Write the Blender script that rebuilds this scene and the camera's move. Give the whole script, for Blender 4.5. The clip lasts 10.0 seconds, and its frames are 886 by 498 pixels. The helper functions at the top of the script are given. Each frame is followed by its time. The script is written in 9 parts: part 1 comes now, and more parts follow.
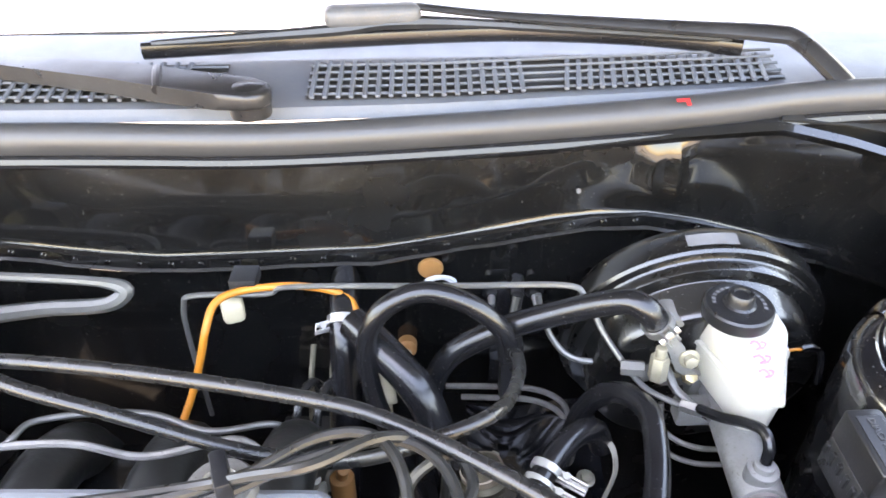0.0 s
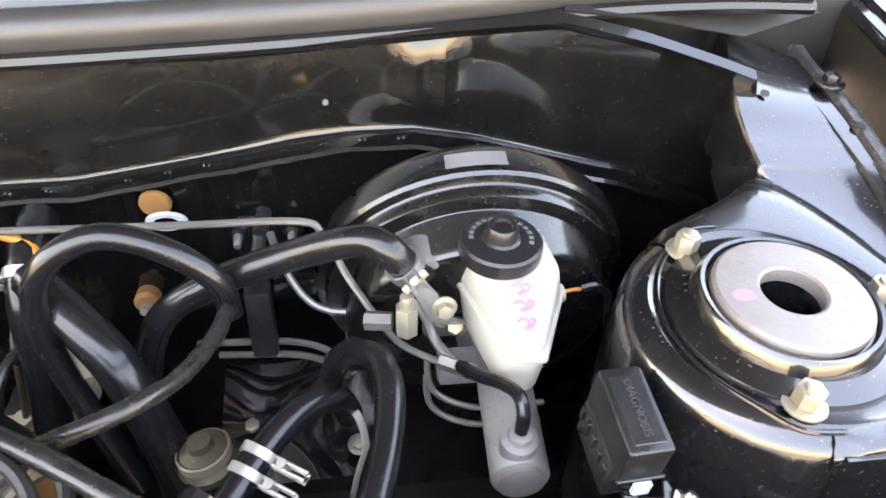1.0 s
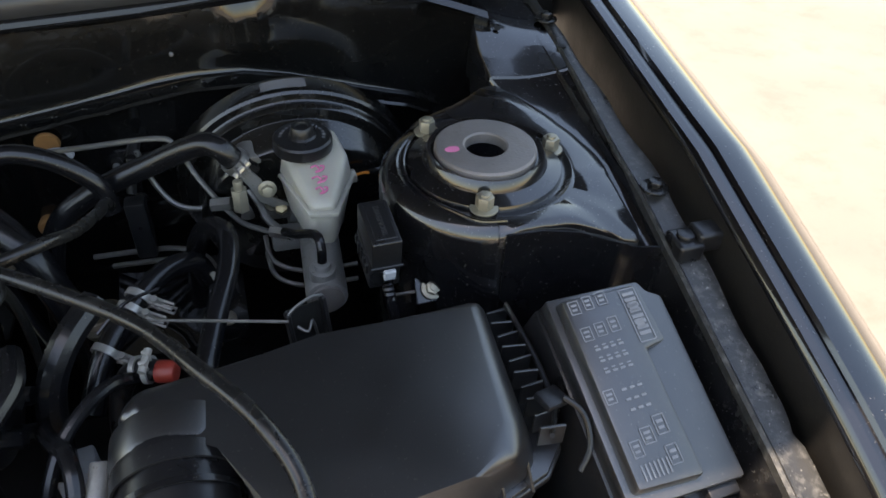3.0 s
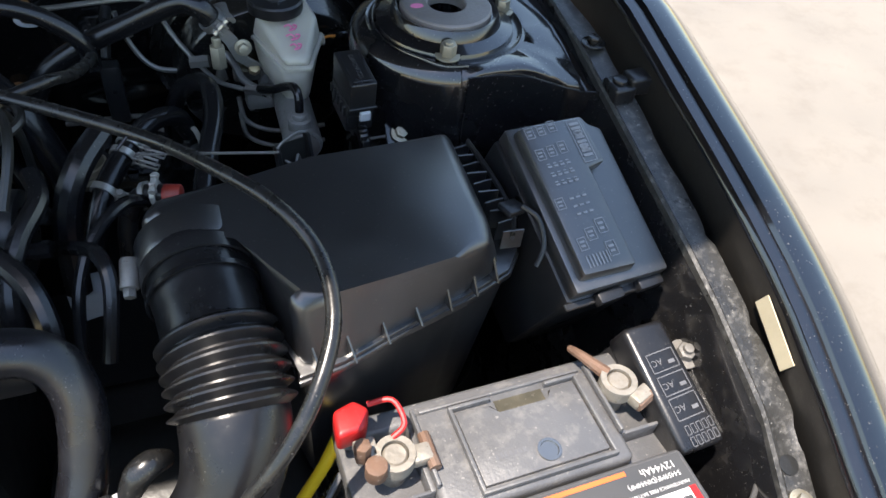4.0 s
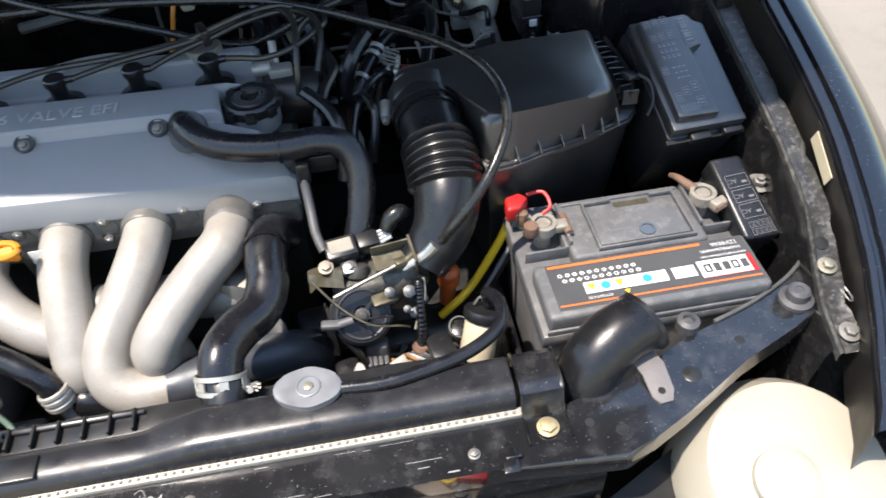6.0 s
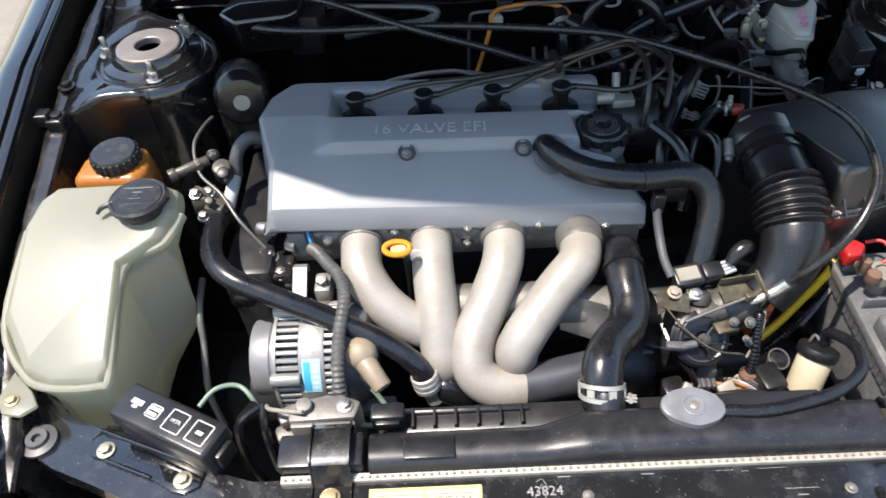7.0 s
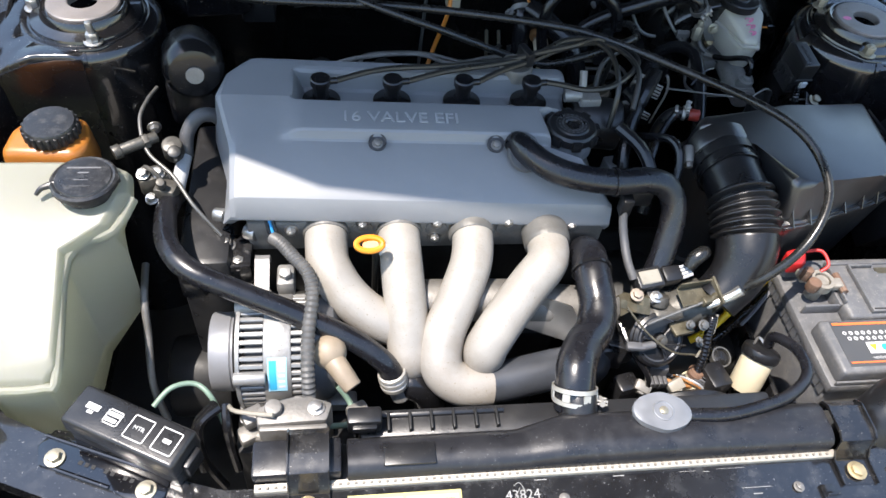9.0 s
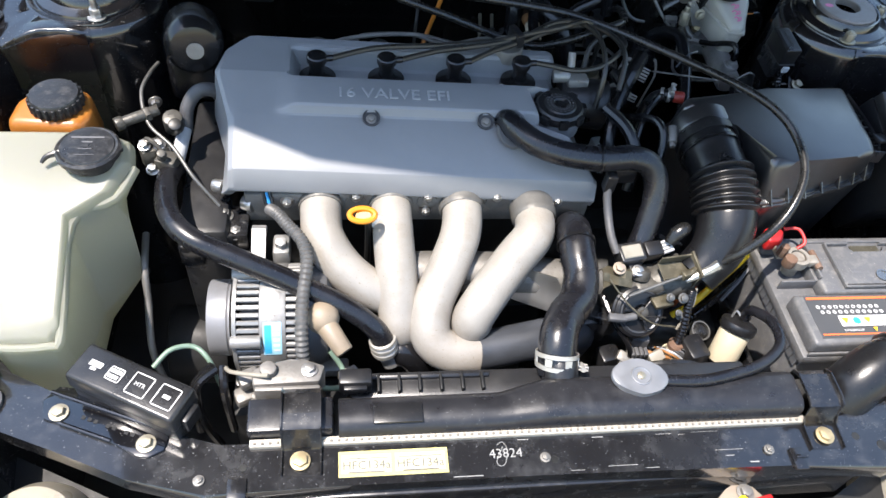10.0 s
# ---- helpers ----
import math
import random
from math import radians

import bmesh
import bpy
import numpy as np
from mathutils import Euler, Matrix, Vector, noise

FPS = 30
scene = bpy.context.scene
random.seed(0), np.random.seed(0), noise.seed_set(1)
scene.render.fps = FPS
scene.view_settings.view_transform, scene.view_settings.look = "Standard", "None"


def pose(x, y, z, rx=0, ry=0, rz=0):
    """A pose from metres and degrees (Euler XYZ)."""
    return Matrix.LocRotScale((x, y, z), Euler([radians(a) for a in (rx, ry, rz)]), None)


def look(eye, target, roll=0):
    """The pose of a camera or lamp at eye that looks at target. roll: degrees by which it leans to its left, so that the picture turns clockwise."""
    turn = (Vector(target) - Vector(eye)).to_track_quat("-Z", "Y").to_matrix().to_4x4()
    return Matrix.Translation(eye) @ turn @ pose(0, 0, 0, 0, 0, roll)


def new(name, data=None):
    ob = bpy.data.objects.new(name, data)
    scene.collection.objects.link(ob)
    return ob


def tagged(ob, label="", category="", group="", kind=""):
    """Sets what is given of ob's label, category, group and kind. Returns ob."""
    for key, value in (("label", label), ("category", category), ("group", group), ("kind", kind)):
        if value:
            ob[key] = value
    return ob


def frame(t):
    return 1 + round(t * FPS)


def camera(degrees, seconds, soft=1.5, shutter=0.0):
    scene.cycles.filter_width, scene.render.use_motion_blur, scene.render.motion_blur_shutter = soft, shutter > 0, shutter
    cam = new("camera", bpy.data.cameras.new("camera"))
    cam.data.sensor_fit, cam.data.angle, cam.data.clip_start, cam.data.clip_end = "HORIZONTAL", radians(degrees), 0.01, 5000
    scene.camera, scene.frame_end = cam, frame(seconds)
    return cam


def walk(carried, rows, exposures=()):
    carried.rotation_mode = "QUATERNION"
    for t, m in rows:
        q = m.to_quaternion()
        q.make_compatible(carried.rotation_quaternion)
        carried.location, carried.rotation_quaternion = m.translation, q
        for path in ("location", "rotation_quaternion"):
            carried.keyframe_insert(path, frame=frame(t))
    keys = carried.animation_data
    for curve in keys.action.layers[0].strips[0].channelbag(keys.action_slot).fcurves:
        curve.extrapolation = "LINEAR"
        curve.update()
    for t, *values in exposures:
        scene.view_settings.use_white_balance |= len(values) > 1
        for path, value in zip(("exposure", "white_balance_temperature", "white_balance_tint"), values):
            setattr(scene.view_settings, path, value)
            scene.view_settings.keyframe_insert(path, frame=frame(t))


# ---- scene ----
cam = camera(62.2, 10.0, soft=1.5, shutter=0.12)
PATH = [
    (0, (0.145, 0.18, 1.189), (0.168, 1.816, 0.038), -0.2),
    (0.5, (0.222, 0.237, 1.15), (0.367, 1.781, -0.113), 1.5),
    (1, (0.282, 0.271, 1.122), (0.545, 1.764, -0.182), 3.7),
    (1.5, (0.34, 0.273, 1.129), (0.669, 1.74, -0.189), 4.8),
    (2, (0.376, 0.227, 1.144), (0.743, 1.687, -0.172), 4.1),
    (2.5, (0.361, 0.138, 1.168), (0.771, 1.596, -0.138), 3.2),
    (3, (0.334, 0.043, 1.183), (0.797, 1.491, -0.117), 3.3),
    (3.2, (0.323, 0.01, 1.17), (0.807, 1.437, -0.145), 3.7),
    (4.3, (0.254, -0.077, 1.184), (0.912, 1.151, -0.25), 9.0),
    (4.5, (0.254, -0.097, 1.193), (0.915, 1.126, -0.244), 8.9),
    (5, (0.258, -0.181, 1.214), (0.906, 1.051, -0.222), 8.9),
    (5.2, (0.258, -0.228, 1.218), (0.906, 1.011, -0.212), 9.1),
    (6.3, (0.125, -0.399, 1.298), (0.157, 0.993, -0.137), -5.8),
    (6.5, (0.07, -0.406, 1.313), (0.079, 0.986, -0.124), -4.6),
    (7, (-0.112, -0.367, 1.362), (-0.161, 1.012, -0.086), -4.5),
    (7.5, (-0.204, -0.323, 1.357), (-0.154, 1.06, -0.087), 0.0),
    (8, (-0.215, -0.326, 1.364), (-0.039, 1.003, -0.121), 4.7),
    (8.5, (-0.208, -0.321, 1.378), (0.027, 0.978, -0.124), 6.4),
    (9, (-0.211, -0.314, 1.381), (0.054, 0.952, -0.144), 7.9),
    (9.5, (-0.221, -0.329, 1.382), (0.045, 0.921, -0.156), 9.5),
    (10, (-0.208, -0.353, 1.392), (0.066, 0.895, -0.147), 9.0),
]
EXPOSURE = [(0.0, 4.75, 8900, 26), (0.5, 4.85, 9200, 26), (1.0, 4.55, 9900, 26), (1.5, 4.2, 9600, 26), (2, 3.7, 8900, 24), (2.5, 2.65, 8100, 18), (3.0, 2.15, 8100, 18), (4.3, 1.92, 6800, 14), (5.2, 1.85, 6800, 14), (6.3, 1.64, 6900, 14), (8, 1.57, 6800, 14), (8.5, 1.60, 6700, 14), (9, 1.85, 6700, 14), (10, 1.87, 6700, 14)]
walk(cam, [(t, look(eye, target, roll)) for t, eye, target, roll in PATH], EXPOSURE)

# ---- light ----
SUN_EL, SUN_AZ = 70.0, 254.0   # degrees; azimuth clockwise from +y
sun_data = bpy.data.lights.new("sun", "SUN")
sun_data.energy, sun_data.angle, sun_data.color = 3.0, radians(0.55), (1.0, 0.955, 0.88)
sun = new("sun", sun_data)
se, sa = radians(SUN_EL), radians(SUN_AZ)
sun_dir = Vector((math.sin(sa) * math.cos(se), math.cos(sa) * math.cos(se), math.sin(se)))
sun.matrix_world = look(sun_dir * 20, (0, 0, 0))
world = bpy.data.worlds.new("world")
scene.world = world
world.use_nodes = True
wn = world.node_tree
sky = wn.nodes.new("ShaderNodeTexSky")
sky.sky_type, sky.sun_disc = "NISHITA", False
sky.sun_elevation, sky.sun_rotation = se, sa
sky.air_density, sky.dust_density, sky.ozone_density = 1.8, 0.8, 4.0
wn.links.new(sky.outputs[0], wn.nodes["Background"].inputs[0])
wn.nodes["Background"].inputs[1].default_value = 0.11


# ---- materials ----
def mat(name, col, rough=0.5, metal=0.0, var=0.15, scale=25.0, bump=0.15, bscale=350.0, dust=0.0,
        dustcol=(0.22, 0.205, 0.18), coat=0.0, coat_ior=1.5, sss=0.0, dscale=35.0, rvar=0.12, spec=0.5, speck=0.0, coat_rough=0.03):
    m = bpy.data.materials.new(name)
    m.use_nodes = True
    nt = m.node_tree
    L = nt.links.new
    b = nt.nodes["Principled BSDF"]
    tc = nt.nodes.new("ShaderNodeTexCoord")
    n1 = nt.nodes.new("ShaderNodeTexNoise")
    n1.inputs["Scale"].default_value, n1.inputs["Detail"].default_value = scale, 5
    L(tc.outputs["Object"], n1.inputs["Vector"])
    n2 = nt.nodes.new("ShaderNodeTexNoise")
    n2.inputs["Scale"].default_value, n2.inputs["Detail"].default_value = bscale, 3
    L(tc.outputs["Object"], n2.inputs["Vector"])
    mix = nt.nodes.new("ShaderNodeMix")
    mix.data_type = "RGBA"
    mix.inputs[6].default_value = (*[max(0, c * (1 - var)) for c in col], 1)
    mix.inputs[7].default_value = (*[min(1, c * (1 + var)) for c in col], 1)
    L(n1.outputs["Fac"], mix.inputs[0])
    out = mix.outputs[2]
    rr = nt.nodes.new("ShaderNodeMapRange")
    rr.inputs["From Min"].default_value, rr.inputs["From Max"].default_value = 0.3, 0.7
    rr.inputs["To Min"].default_value = max(0.02, rough - rvar * rough)
    rr.inputs["To Max"].default_value = min(1, rough + rvar)
    L(n1.outputs["Fac"], rr.inputs["Value"])
    rout = rr.outputs["Result"]
    if dust > 0 or speck > 0:
        n3 = nt.nodes.new("ShaderNodeTexNoise")
        n3.inputs["Scale"].default_value, n3.inputs["Detail"].default_value, n3.inputs["Roughness"].default_value = dscale, 8, 0.7
        L(tc.outputs["Object"], n3.inputs["Vector"])
        r3 = nt.nodes.new("ShaderNodeMapRange")
        r3.inputs["From Min"].default_value, r3.inputs["From Max"].default_value = 0.50, 0.78
        r3.inputs["To Min"].default_value, r3.inputs["To Max"].default_value = dust * 0.03, dust
        L(n3.outputs["Fac"], r3.inputs["Value"])
        sp = nt.nodes.new("ShaderNodeMapRange")   # small pale specks
        n4 = nt.nodes.new("ShaderNodeTexNoise")
        n4.inputs["Scale"].default_value, n4.inputs["Detail"].default_value = 420, 2
        L(tc.outputs["Object"], n4.inputs["Vector"])
        sp.inputs["From Min"].default_value, sp.inputs["From Max"].default_value = 0.685, 0.72
        sp.inputs["To Min"].default_value, sp.inputs["To Max"].default_value = 0, min(1, max(speck, dust * 1.3))
        L(n4.outputs["Fac"], sp.inputs["Value"])
        add = nt.nodes.new("ShaderNodeMath")
        add.operation, add.use_clamp = "ADD", True
        L(r3.outputs["Result"], add.inputs[0])
        L(sp.outputs["Result"], add.inputs[1])
        m2 = nt.nodes.new("ShaderNodeMix")
        m2.data_type = "RGBA"
        m2.inputs[7].default_value = (*dustcol, 1)
        L(add.outputs[0], m2.inputs[0])
        L(out, m2.inputs[6])
        out = m2.outputs[2]
        m3 = nt.nodes.new("ShaderNodeMix")
        L(add.outputs[0], m3.inputs[0])
        L(rout, m3.inputs[2])
        m3.inputs[3].default_value = 0.85
        rout = m3.outputs[0]
    L(out, b.inputs["Base Color"])
    L(rout, b.inputs["Roughness"])
    b.inputs["Metallic"].default_value = metal
    b.inputs["Specular IOR Level"].default_value = spec
    if coat:
        b.inputs["Coat Weight"].default_value, b.inputs["Coat Roughness"].default_value = coat, coat_rough
        b.inputs["Coat IOR"].default_value = coat_ior
    if sss:
        b.inputs["Subsurface Weight"].default_value = sss
        b.inputs["Subsurface Radius"].default_value = (0.03, 0.032, 0.022)
        b.inputs["Subsurface Scale"].default_value = 0.5 if sss < 0.5 else 1.6
    if bump:
        bp = nt.nodes.new("ShaderNodeBump")
        bp.inputs["Strength"].default_value, bp.inputs["Distance"].default_value = bump, 0.0006
        L(n2.outputs["Fac"], bp.inputs["Height"])
        L(bp.outputs["Normal"], b.inputs["Normal"])
    return m


M = {}


def thin_wall(m, colour, share):
    """Lets daylight through a milky plastic wall."""
    nt = m.node_tree
    out = next(n for n in nt.nodes if n.type == "OUTPUT_MATERIAL")
    mixer, tr = nt.nodes.new("ShaderNodeMixShader"), nt.nodes.new("ShaderNodeBsdfTranslucent")
    tr.inputs["Color"].default_value = (*colour, 1)
    mixer.inputs[0].default_value = share
    nt.links.new(nt.nodes["Principled BSDF"].outputs[0], mixer.inputs[1])
    nt.links.new(tr.outputs[0], mixer.inputs[2])
    nt.links.new(mixer.outputs[0], out.inputs["Surface"])


M["wire_sheath"] = mat("worn_ignition_wire_sheath", (0.014, 0.014, 0.013), 0.30, 0, 0.3, 60, 0.1, 400, dust=0.05, dustcol=(0.10, 0.10, 0.085), speck=0.1, dscale=90)
M["cap_metal"] = mat("dull_pressed_metal", (0.20, 0.207, 0.22), 0.45, 0.45, 0.15, 60, 0.15, 400, dust=0.15, dustcol=(0.16, 0.15, 0.14))
M["iron_d"] = mat("dark_scaled_iron", (0.050, 0.054, 0.062), 0.36, 0.3, 0.3, 40, 0.3, 260, dust=0.1, dustcol=(0.10, 0.09, 0.08))
M["rubber_s"] = mat("satin_black_rubber", (0.008, 0.008, 0.010), 0.19, 0, 0.3, 40, 0.12, 400, dust=0.06, dustcol=(0.13, 0.13, 0.135), speck=0.25, dscale=45, spec=0.55, rvar=0.2)
M["paint_s"] = mat("scuffed_black_bay_paint", (0.005, 0.005, 0.006), 0.20, 0, 0.3, 14, 0.03, 260, dust=0.02, coat=1.0, coat_ior=1.6, coat_rough=0.085, dscale=50, speck=0.30, spec=0.3, rvar=0.15)
M["firewall"] = mat("dusty_black_bay_paint", (0.004, 0.004, 0.004), 0.17, 0, 0.3, 9, 0.02, 240, dust=0.02, coat=0.9, coat_ior=1.5, coat_rough=0.06, dscale=26, speck=0.12, spec=0.25, rvar=0.15)
M["paint"] = mat("black_paint", (0.004, 0.004, 0.005), 0.10, 0, 0.3, 12, 0.012, 300, dust=0.012, coat=1.0, coat_ior=1.66, coat_rough=0.05, dscale=60, speck=0.30, spec=0.25)
M["paint_dusty"] = mat("dusty_black_paint", (0.008, 0.008, 0.009), 0.18, 0, 0.4, 14, 0.06, 300, dust=0.14, coat=0.5, dscale=60, speck=0.25)
M["panel"] = mat("dusty_black_panel_paint", (0.009, 0.009, 0.010), 0.16, 0, 0.4, 14, 0.05, 300, dust=0.17, dustcol=(0.20, 0.20, 0.20), coat=0.8, coat_ior=1.55, coat_rough=0.06, dscale=45, speck=0.35)
M["tank"] = mat("sun_dulled_black_plastic", (0.013, 0.013, 0.015), 0.26, 0, 0.25, 30, 0.12, 500, dust=0.09, dustcol=(0.20, 0.20, 0.20), dscale=50, speck=0.3, rvar=0.2)
M["plug_red"] = mat("red_brown_plastic", (0.24, 0.026, 0.016), 0.4, 0, 0.2, 60, 0.2)
M["hood"] = mat("black_bonnet_underside", (0.006, 0.006, 0.006), 0.45, 0, 0.3, 12, 0.05, 300, spec=0.3)
M["sealer"] = mat("black_seam_sealer", (0.026, 0.026, 0.025), 0.28, 0, 0.4, 50, 0.8, 160, dust=0.50, dustcol=(0.25, 0.24, 0.22), dscale=140)
M["plastic"] = mat("black_plastic", (0.010, 0.010, 0.011), 0.28, 0, 0.2, 30, 0.15, 600, dust=0.035, speck=0.18, dscale=70)
M["plastic_d"] = mat("dusty_black_plastic", (0.015, 0.015, 0.016), 0.28, 0, 0.2, 30, 0.25, 700, dust=0.07)
M["case"] = mat("dusty_battery_plastic", (0.092, 0.092, 0.094), 0.38, 0, 0.2, 40, 0.4, 500, dust=0.4, dustcol=(0.30, 0.28, 0.25), dscale=70, speck=0.3)
M["plastic_g"] = mat("grey_plastic", (0.075, 0.077, 0.082), 0.45, 0, 0.2, 30, 0.3, 700, dust=0.25)
M["rubber"] = mat("black_rubber", (0.007, 0.007, 0.008), 0.19, 0, 0.3, 30, 0.10, 400, dust=0.012, speck=0.10, dscale=80, spec=0.5, rvar=0.08)
M["rubber_m"] = mat("dull_black_rubber", (0.008, 0.008, 0.009), 0.27, 0, 0.3, 40, 0.12, 400, dust=0.025, speck=0.15, dscale=90, spec=0.45)
M["rubber_d"] = mat("worn_black_rubber", (0.010, 0.010, 0.010), 0.22, 0, 0.3, 60, 0.18, 300, dust=0.08, speck=0.22, dscale=110, spec=0.5)
M["seal"] = mat("grey_black_seal_rubber", (0.035, 0.035, 0.036), 0.38, 0, 0.15, 20, 0.1, 300, dust=0.05)
M["rubber_g"] = mat("grey_rubber", (0.055, 0.055, 0.058), 0.45, 0, 0.3, 40, 0.3, 300, dust=0.3)
M["cover"] = mat("silver_grey_cover_paint", (0.185, 0.192, 0.202), 0.36, 0.05, 0.13, 9, 0.10, 700, dust=0.08, dustcol=(0.33, 0.32, 0.30))
# cover paint made lighter for wear and for light caught on the letter edges
M["cover_worn_lit"] = mat("worn_lettering_with_edge_light", (0.31, 0.315, 0.32), 0.36, 0.1, 0.35, 120, 0.1, 400)
# cover paint darkened: the shade inside the bolt pockets, put into the colour
M["pocket"] = mat("shaded_pocket_paint", (0.045, 0.045, 0.048), 0.45, 0.1, 0.15, 60, 0.1, 400)
M["zinc_d"] = mat("dulled_zinc_nut", (0.34, 0.31, 0.24), 0.42, 0.7, 0.3, 80, 0.25, 400, dust=0.35, dustcol=(0.17, 0.145, 0.10))
M["mani"] = mat("pale_heat_paint", (0.295, 0.272, 0.24), 0.42, 0.15, 0.26, 22, 0.5, 260, dust=0.55, dustcol=(0.20, 0.155, 0.105), dscale=16)
M["alu"] = mat("cast_aluminium", (0.27, 0.265, 0.255), 0.42, 0.5, 0.28, 40, 0.6, 300, dust=0.5, dustcol=(0.14, 0.12, 0.095))
M["alu_d"] = mat("stained_cast_aluminium", (0.20, 0.19, 0.175), 0.5, 0.5, 0.35, 45, 0.7, 260, dust=0.5, dustcol=(0.10, 0.085, 0.065))
M["steel"] = mat("bright_steel", (0.46, 0.45, 0.43), 0.30, 0.9, 0.15, 60, 0.2, 400, dust=0.15, dustcol=(0.3, 0.24, 0.17))
M["zinc"] = mat("yellow_zinc_bolt", (0.44, 0.35, 0.20), 0.42, 0.7, 0.3, 80, 0.25, 400, dust=0.4, dustcol=(0.16, 0.125, 0.08))
M["olive"] = mat("olive_plated_steel", (0.095, 0.083, 0.055), 0.42, 0.5, 0.45, 70, 0.4, 250, dust=0.35, dustcol=(0.30, 0.27, 0.21), dscale=70)
M["cream"] = mat("grubby_cream_plastic", (0.24, 0.22, 0.18), 0.45, 0, 0.2, 50, 0.2, dust=0.4, dustcol=(0.13, 0.11, 0.085), dscale=60)
M["boot_tan"] = mat("grimy_tan_rubber", (0.24, 0.19, 0.135), 0.42, 0, 0.25, 60, 0.2, dust=0.3, dustcol=(0.12, 0.10, 0.08), dscale=50)
M["pulley"] = mat("grey_painted_pulley", (0.20, 0.20, 0.205), 0.38, 0.3, 0.12, 30, 0.2)
M["sleeve"] = mat("dusty_wiring_sleeve", (0.065, 0.064, 0.062), 0.45, 0, 0.3, 80, 0.3, dust=0.35, dustcol=(0.22, 0.20, 0.17), dscale=60)
M["sky_blue"] = mat("bright_blue_print", (0.03, 0.32, 0.50), 0.4, 0, 0.1, 60, 0.0)
M["clamp"] = mat("pale_plated_clamp", (0.40, 0.385, 0.35), 0.38, 0.5, 0.15, 60, 0.2, dust=0.2, dustcol=(0.2, 0.17, 0.13))
M["core_d"] = mat("dull_crimp_tab", (0.22, 0.20, 0.17), 0.6, 0.3, 0.3, 90, 0.3)
M["field_y"] = mat("pale_cream_label_field", (0.52, 0.49, 0.32), 0.5, 0, 0.08, 60, 0.05, dust=0.2, dustcol=(0.4, 0.36, 0.25))
M["chalk_g"] = mat("faded_chalk", (0.25, 0.245, 0.235), 0.9, 0, 0.35, 300, 0.3)
M["box"] = mat("satin_black_box_plastic", (0.011, 0.011, 0.012), 0.32, 0, 0.25, 25, 0.10, 500, dust=0.02, speck=0.22, spec=0.7, coat=0.7, coat_rough=0.30, coat_ior=1.7)
M["fuse"] = mat("dusty_fuse_box_plastic", (0.018, 0.018, 0.019), 0.34, 0, 0.2, 30, 0.15, 600, dust=0.07, speck=0.25, dscale=60, coat=0.8, coat_rough=0.34, coat_ior=1.8)
M["cap"] = mat("dusty_glossy_cap_plastic", (0.014, 0.014, 0.015), 0.28, 0, 0.3, 60, 0.3, 300, dust=0.35, dustcol=(0.15, 0.145, 0.14), dscale=130, speck=0.5)
M["print_d"] = mat("dim_embossed_print", (0.11, 0.11, 0.115), 0.6, 0, 0.3, 80, 0.0)
M["print_m"] = mat("soft_embossed_print", (0.20, 0.20, 0.205), 0.6, 0, 0.3, 80, 0.0)
M["cowl"] = mat("weathered_cowl_plastic", (0.085, 0.092, 0.105), 0.50, 0, 0.15, 30, 0.3, 500, dust=0.15)
M["orange_red"] = mat("orange_red_print", (0.62, 0.13, 0.03), 0.45, 0, 0.1, 30, 0.1)
M["collar"] = mat("dark_cast_collar", (0.12, 0.115, 0.105), 0.5, 0.3, 0.3, 50, 0.8, 220, dust=0.3, dustcol=(0.2, 0.17, 0.13))
M["rust"] = mat("rusty_steel", (0.15, 0.085, 0.055), 0.7, 0.3, 0.4, 120, 0.8, 300, dust=0.45, dustcol=(0.36, 0.30, 0.25))
M["plate"] = mat("grey_strut_plate", (0.20, 0.18, 0.17), 0.42, 0.4, 0.25, 40, 0.5, 400, dust=0.45, dustcol=(0.17, 0.135, 0.105), dscale=50)
M["white"] = mat("milky_plastic", (0.39, 0.37, 0.315), 0.30, 0, 0.06, 14, 0.1, 200, dust=0.08, dustcol=(0.55, 0.45, 0.3), sss=0.3)
M["bottle"] = mat("milky_cream_bottle_plastic", (0.355, 0.348, 0.29), 0.33, 0, 0.07, 9, 0.15, 160, dust=0.04, dustcol=(0.4, 0.27, 0.10), sss=0.3)
thin_wall(M["bottle"], (0.66, 0.68, 0.54), 0.45)
M["orange_pl"] = mat("amber_plastic", (0.34, 0.125, 0.022), 0.3, 0, 0.25, 20, 0.1, 200, sss=0.3, dust=0.1, dustcol=(0.12, 0.07, 0.03))
M["orange"] = mat("orange_cable", (0.52, 0.17, 0.018), 0.45, 0, 0.15, 30, 0.1)
M["dip"] = mat("orange_yellow_plastic", (0.60, 0.21, 0.008), 0.4, 0, 0.1, 30, 0.1)
M["lead"] = mat("dusty_lead", (0.27, 0.245, 0.205), 0.5, 0.3, 0.4, 90, 0.9, 260, dust=0.6, dustcol=(0.17, 0.12, 0.075), dscale=70)
M["pipe"] = mat("dull_brake_pipe", (0.15, 0.147, 0.138), 0.38, 0.6, 0.3, 60, 0.2, 300, dust=0.25, dustcol=(0.12, 0.10, 0.08), dscale=60)
M["yellow"] = mat("yellow_plastic", (0.85, 0.55, 0.02), 0.4, 0, 0.1, 30, 0.1)
M["red"] = mat("red_plastic", (0.40, 0.012, 0.012), 0.42, 0, 0.15, 40, 0.2, dust=0.1, dustcol=(0.22, 0.10, 0.09))
M["pink"] = mat("pink_marker", (0.62, 0.16, 0.30), 0.6, 0, 0.2, 60, 0.1)
M["paper"] = mat("white_label", (0.58, 0.57, 0.55), 0.45, 0, 0.04, 30, 0.05)
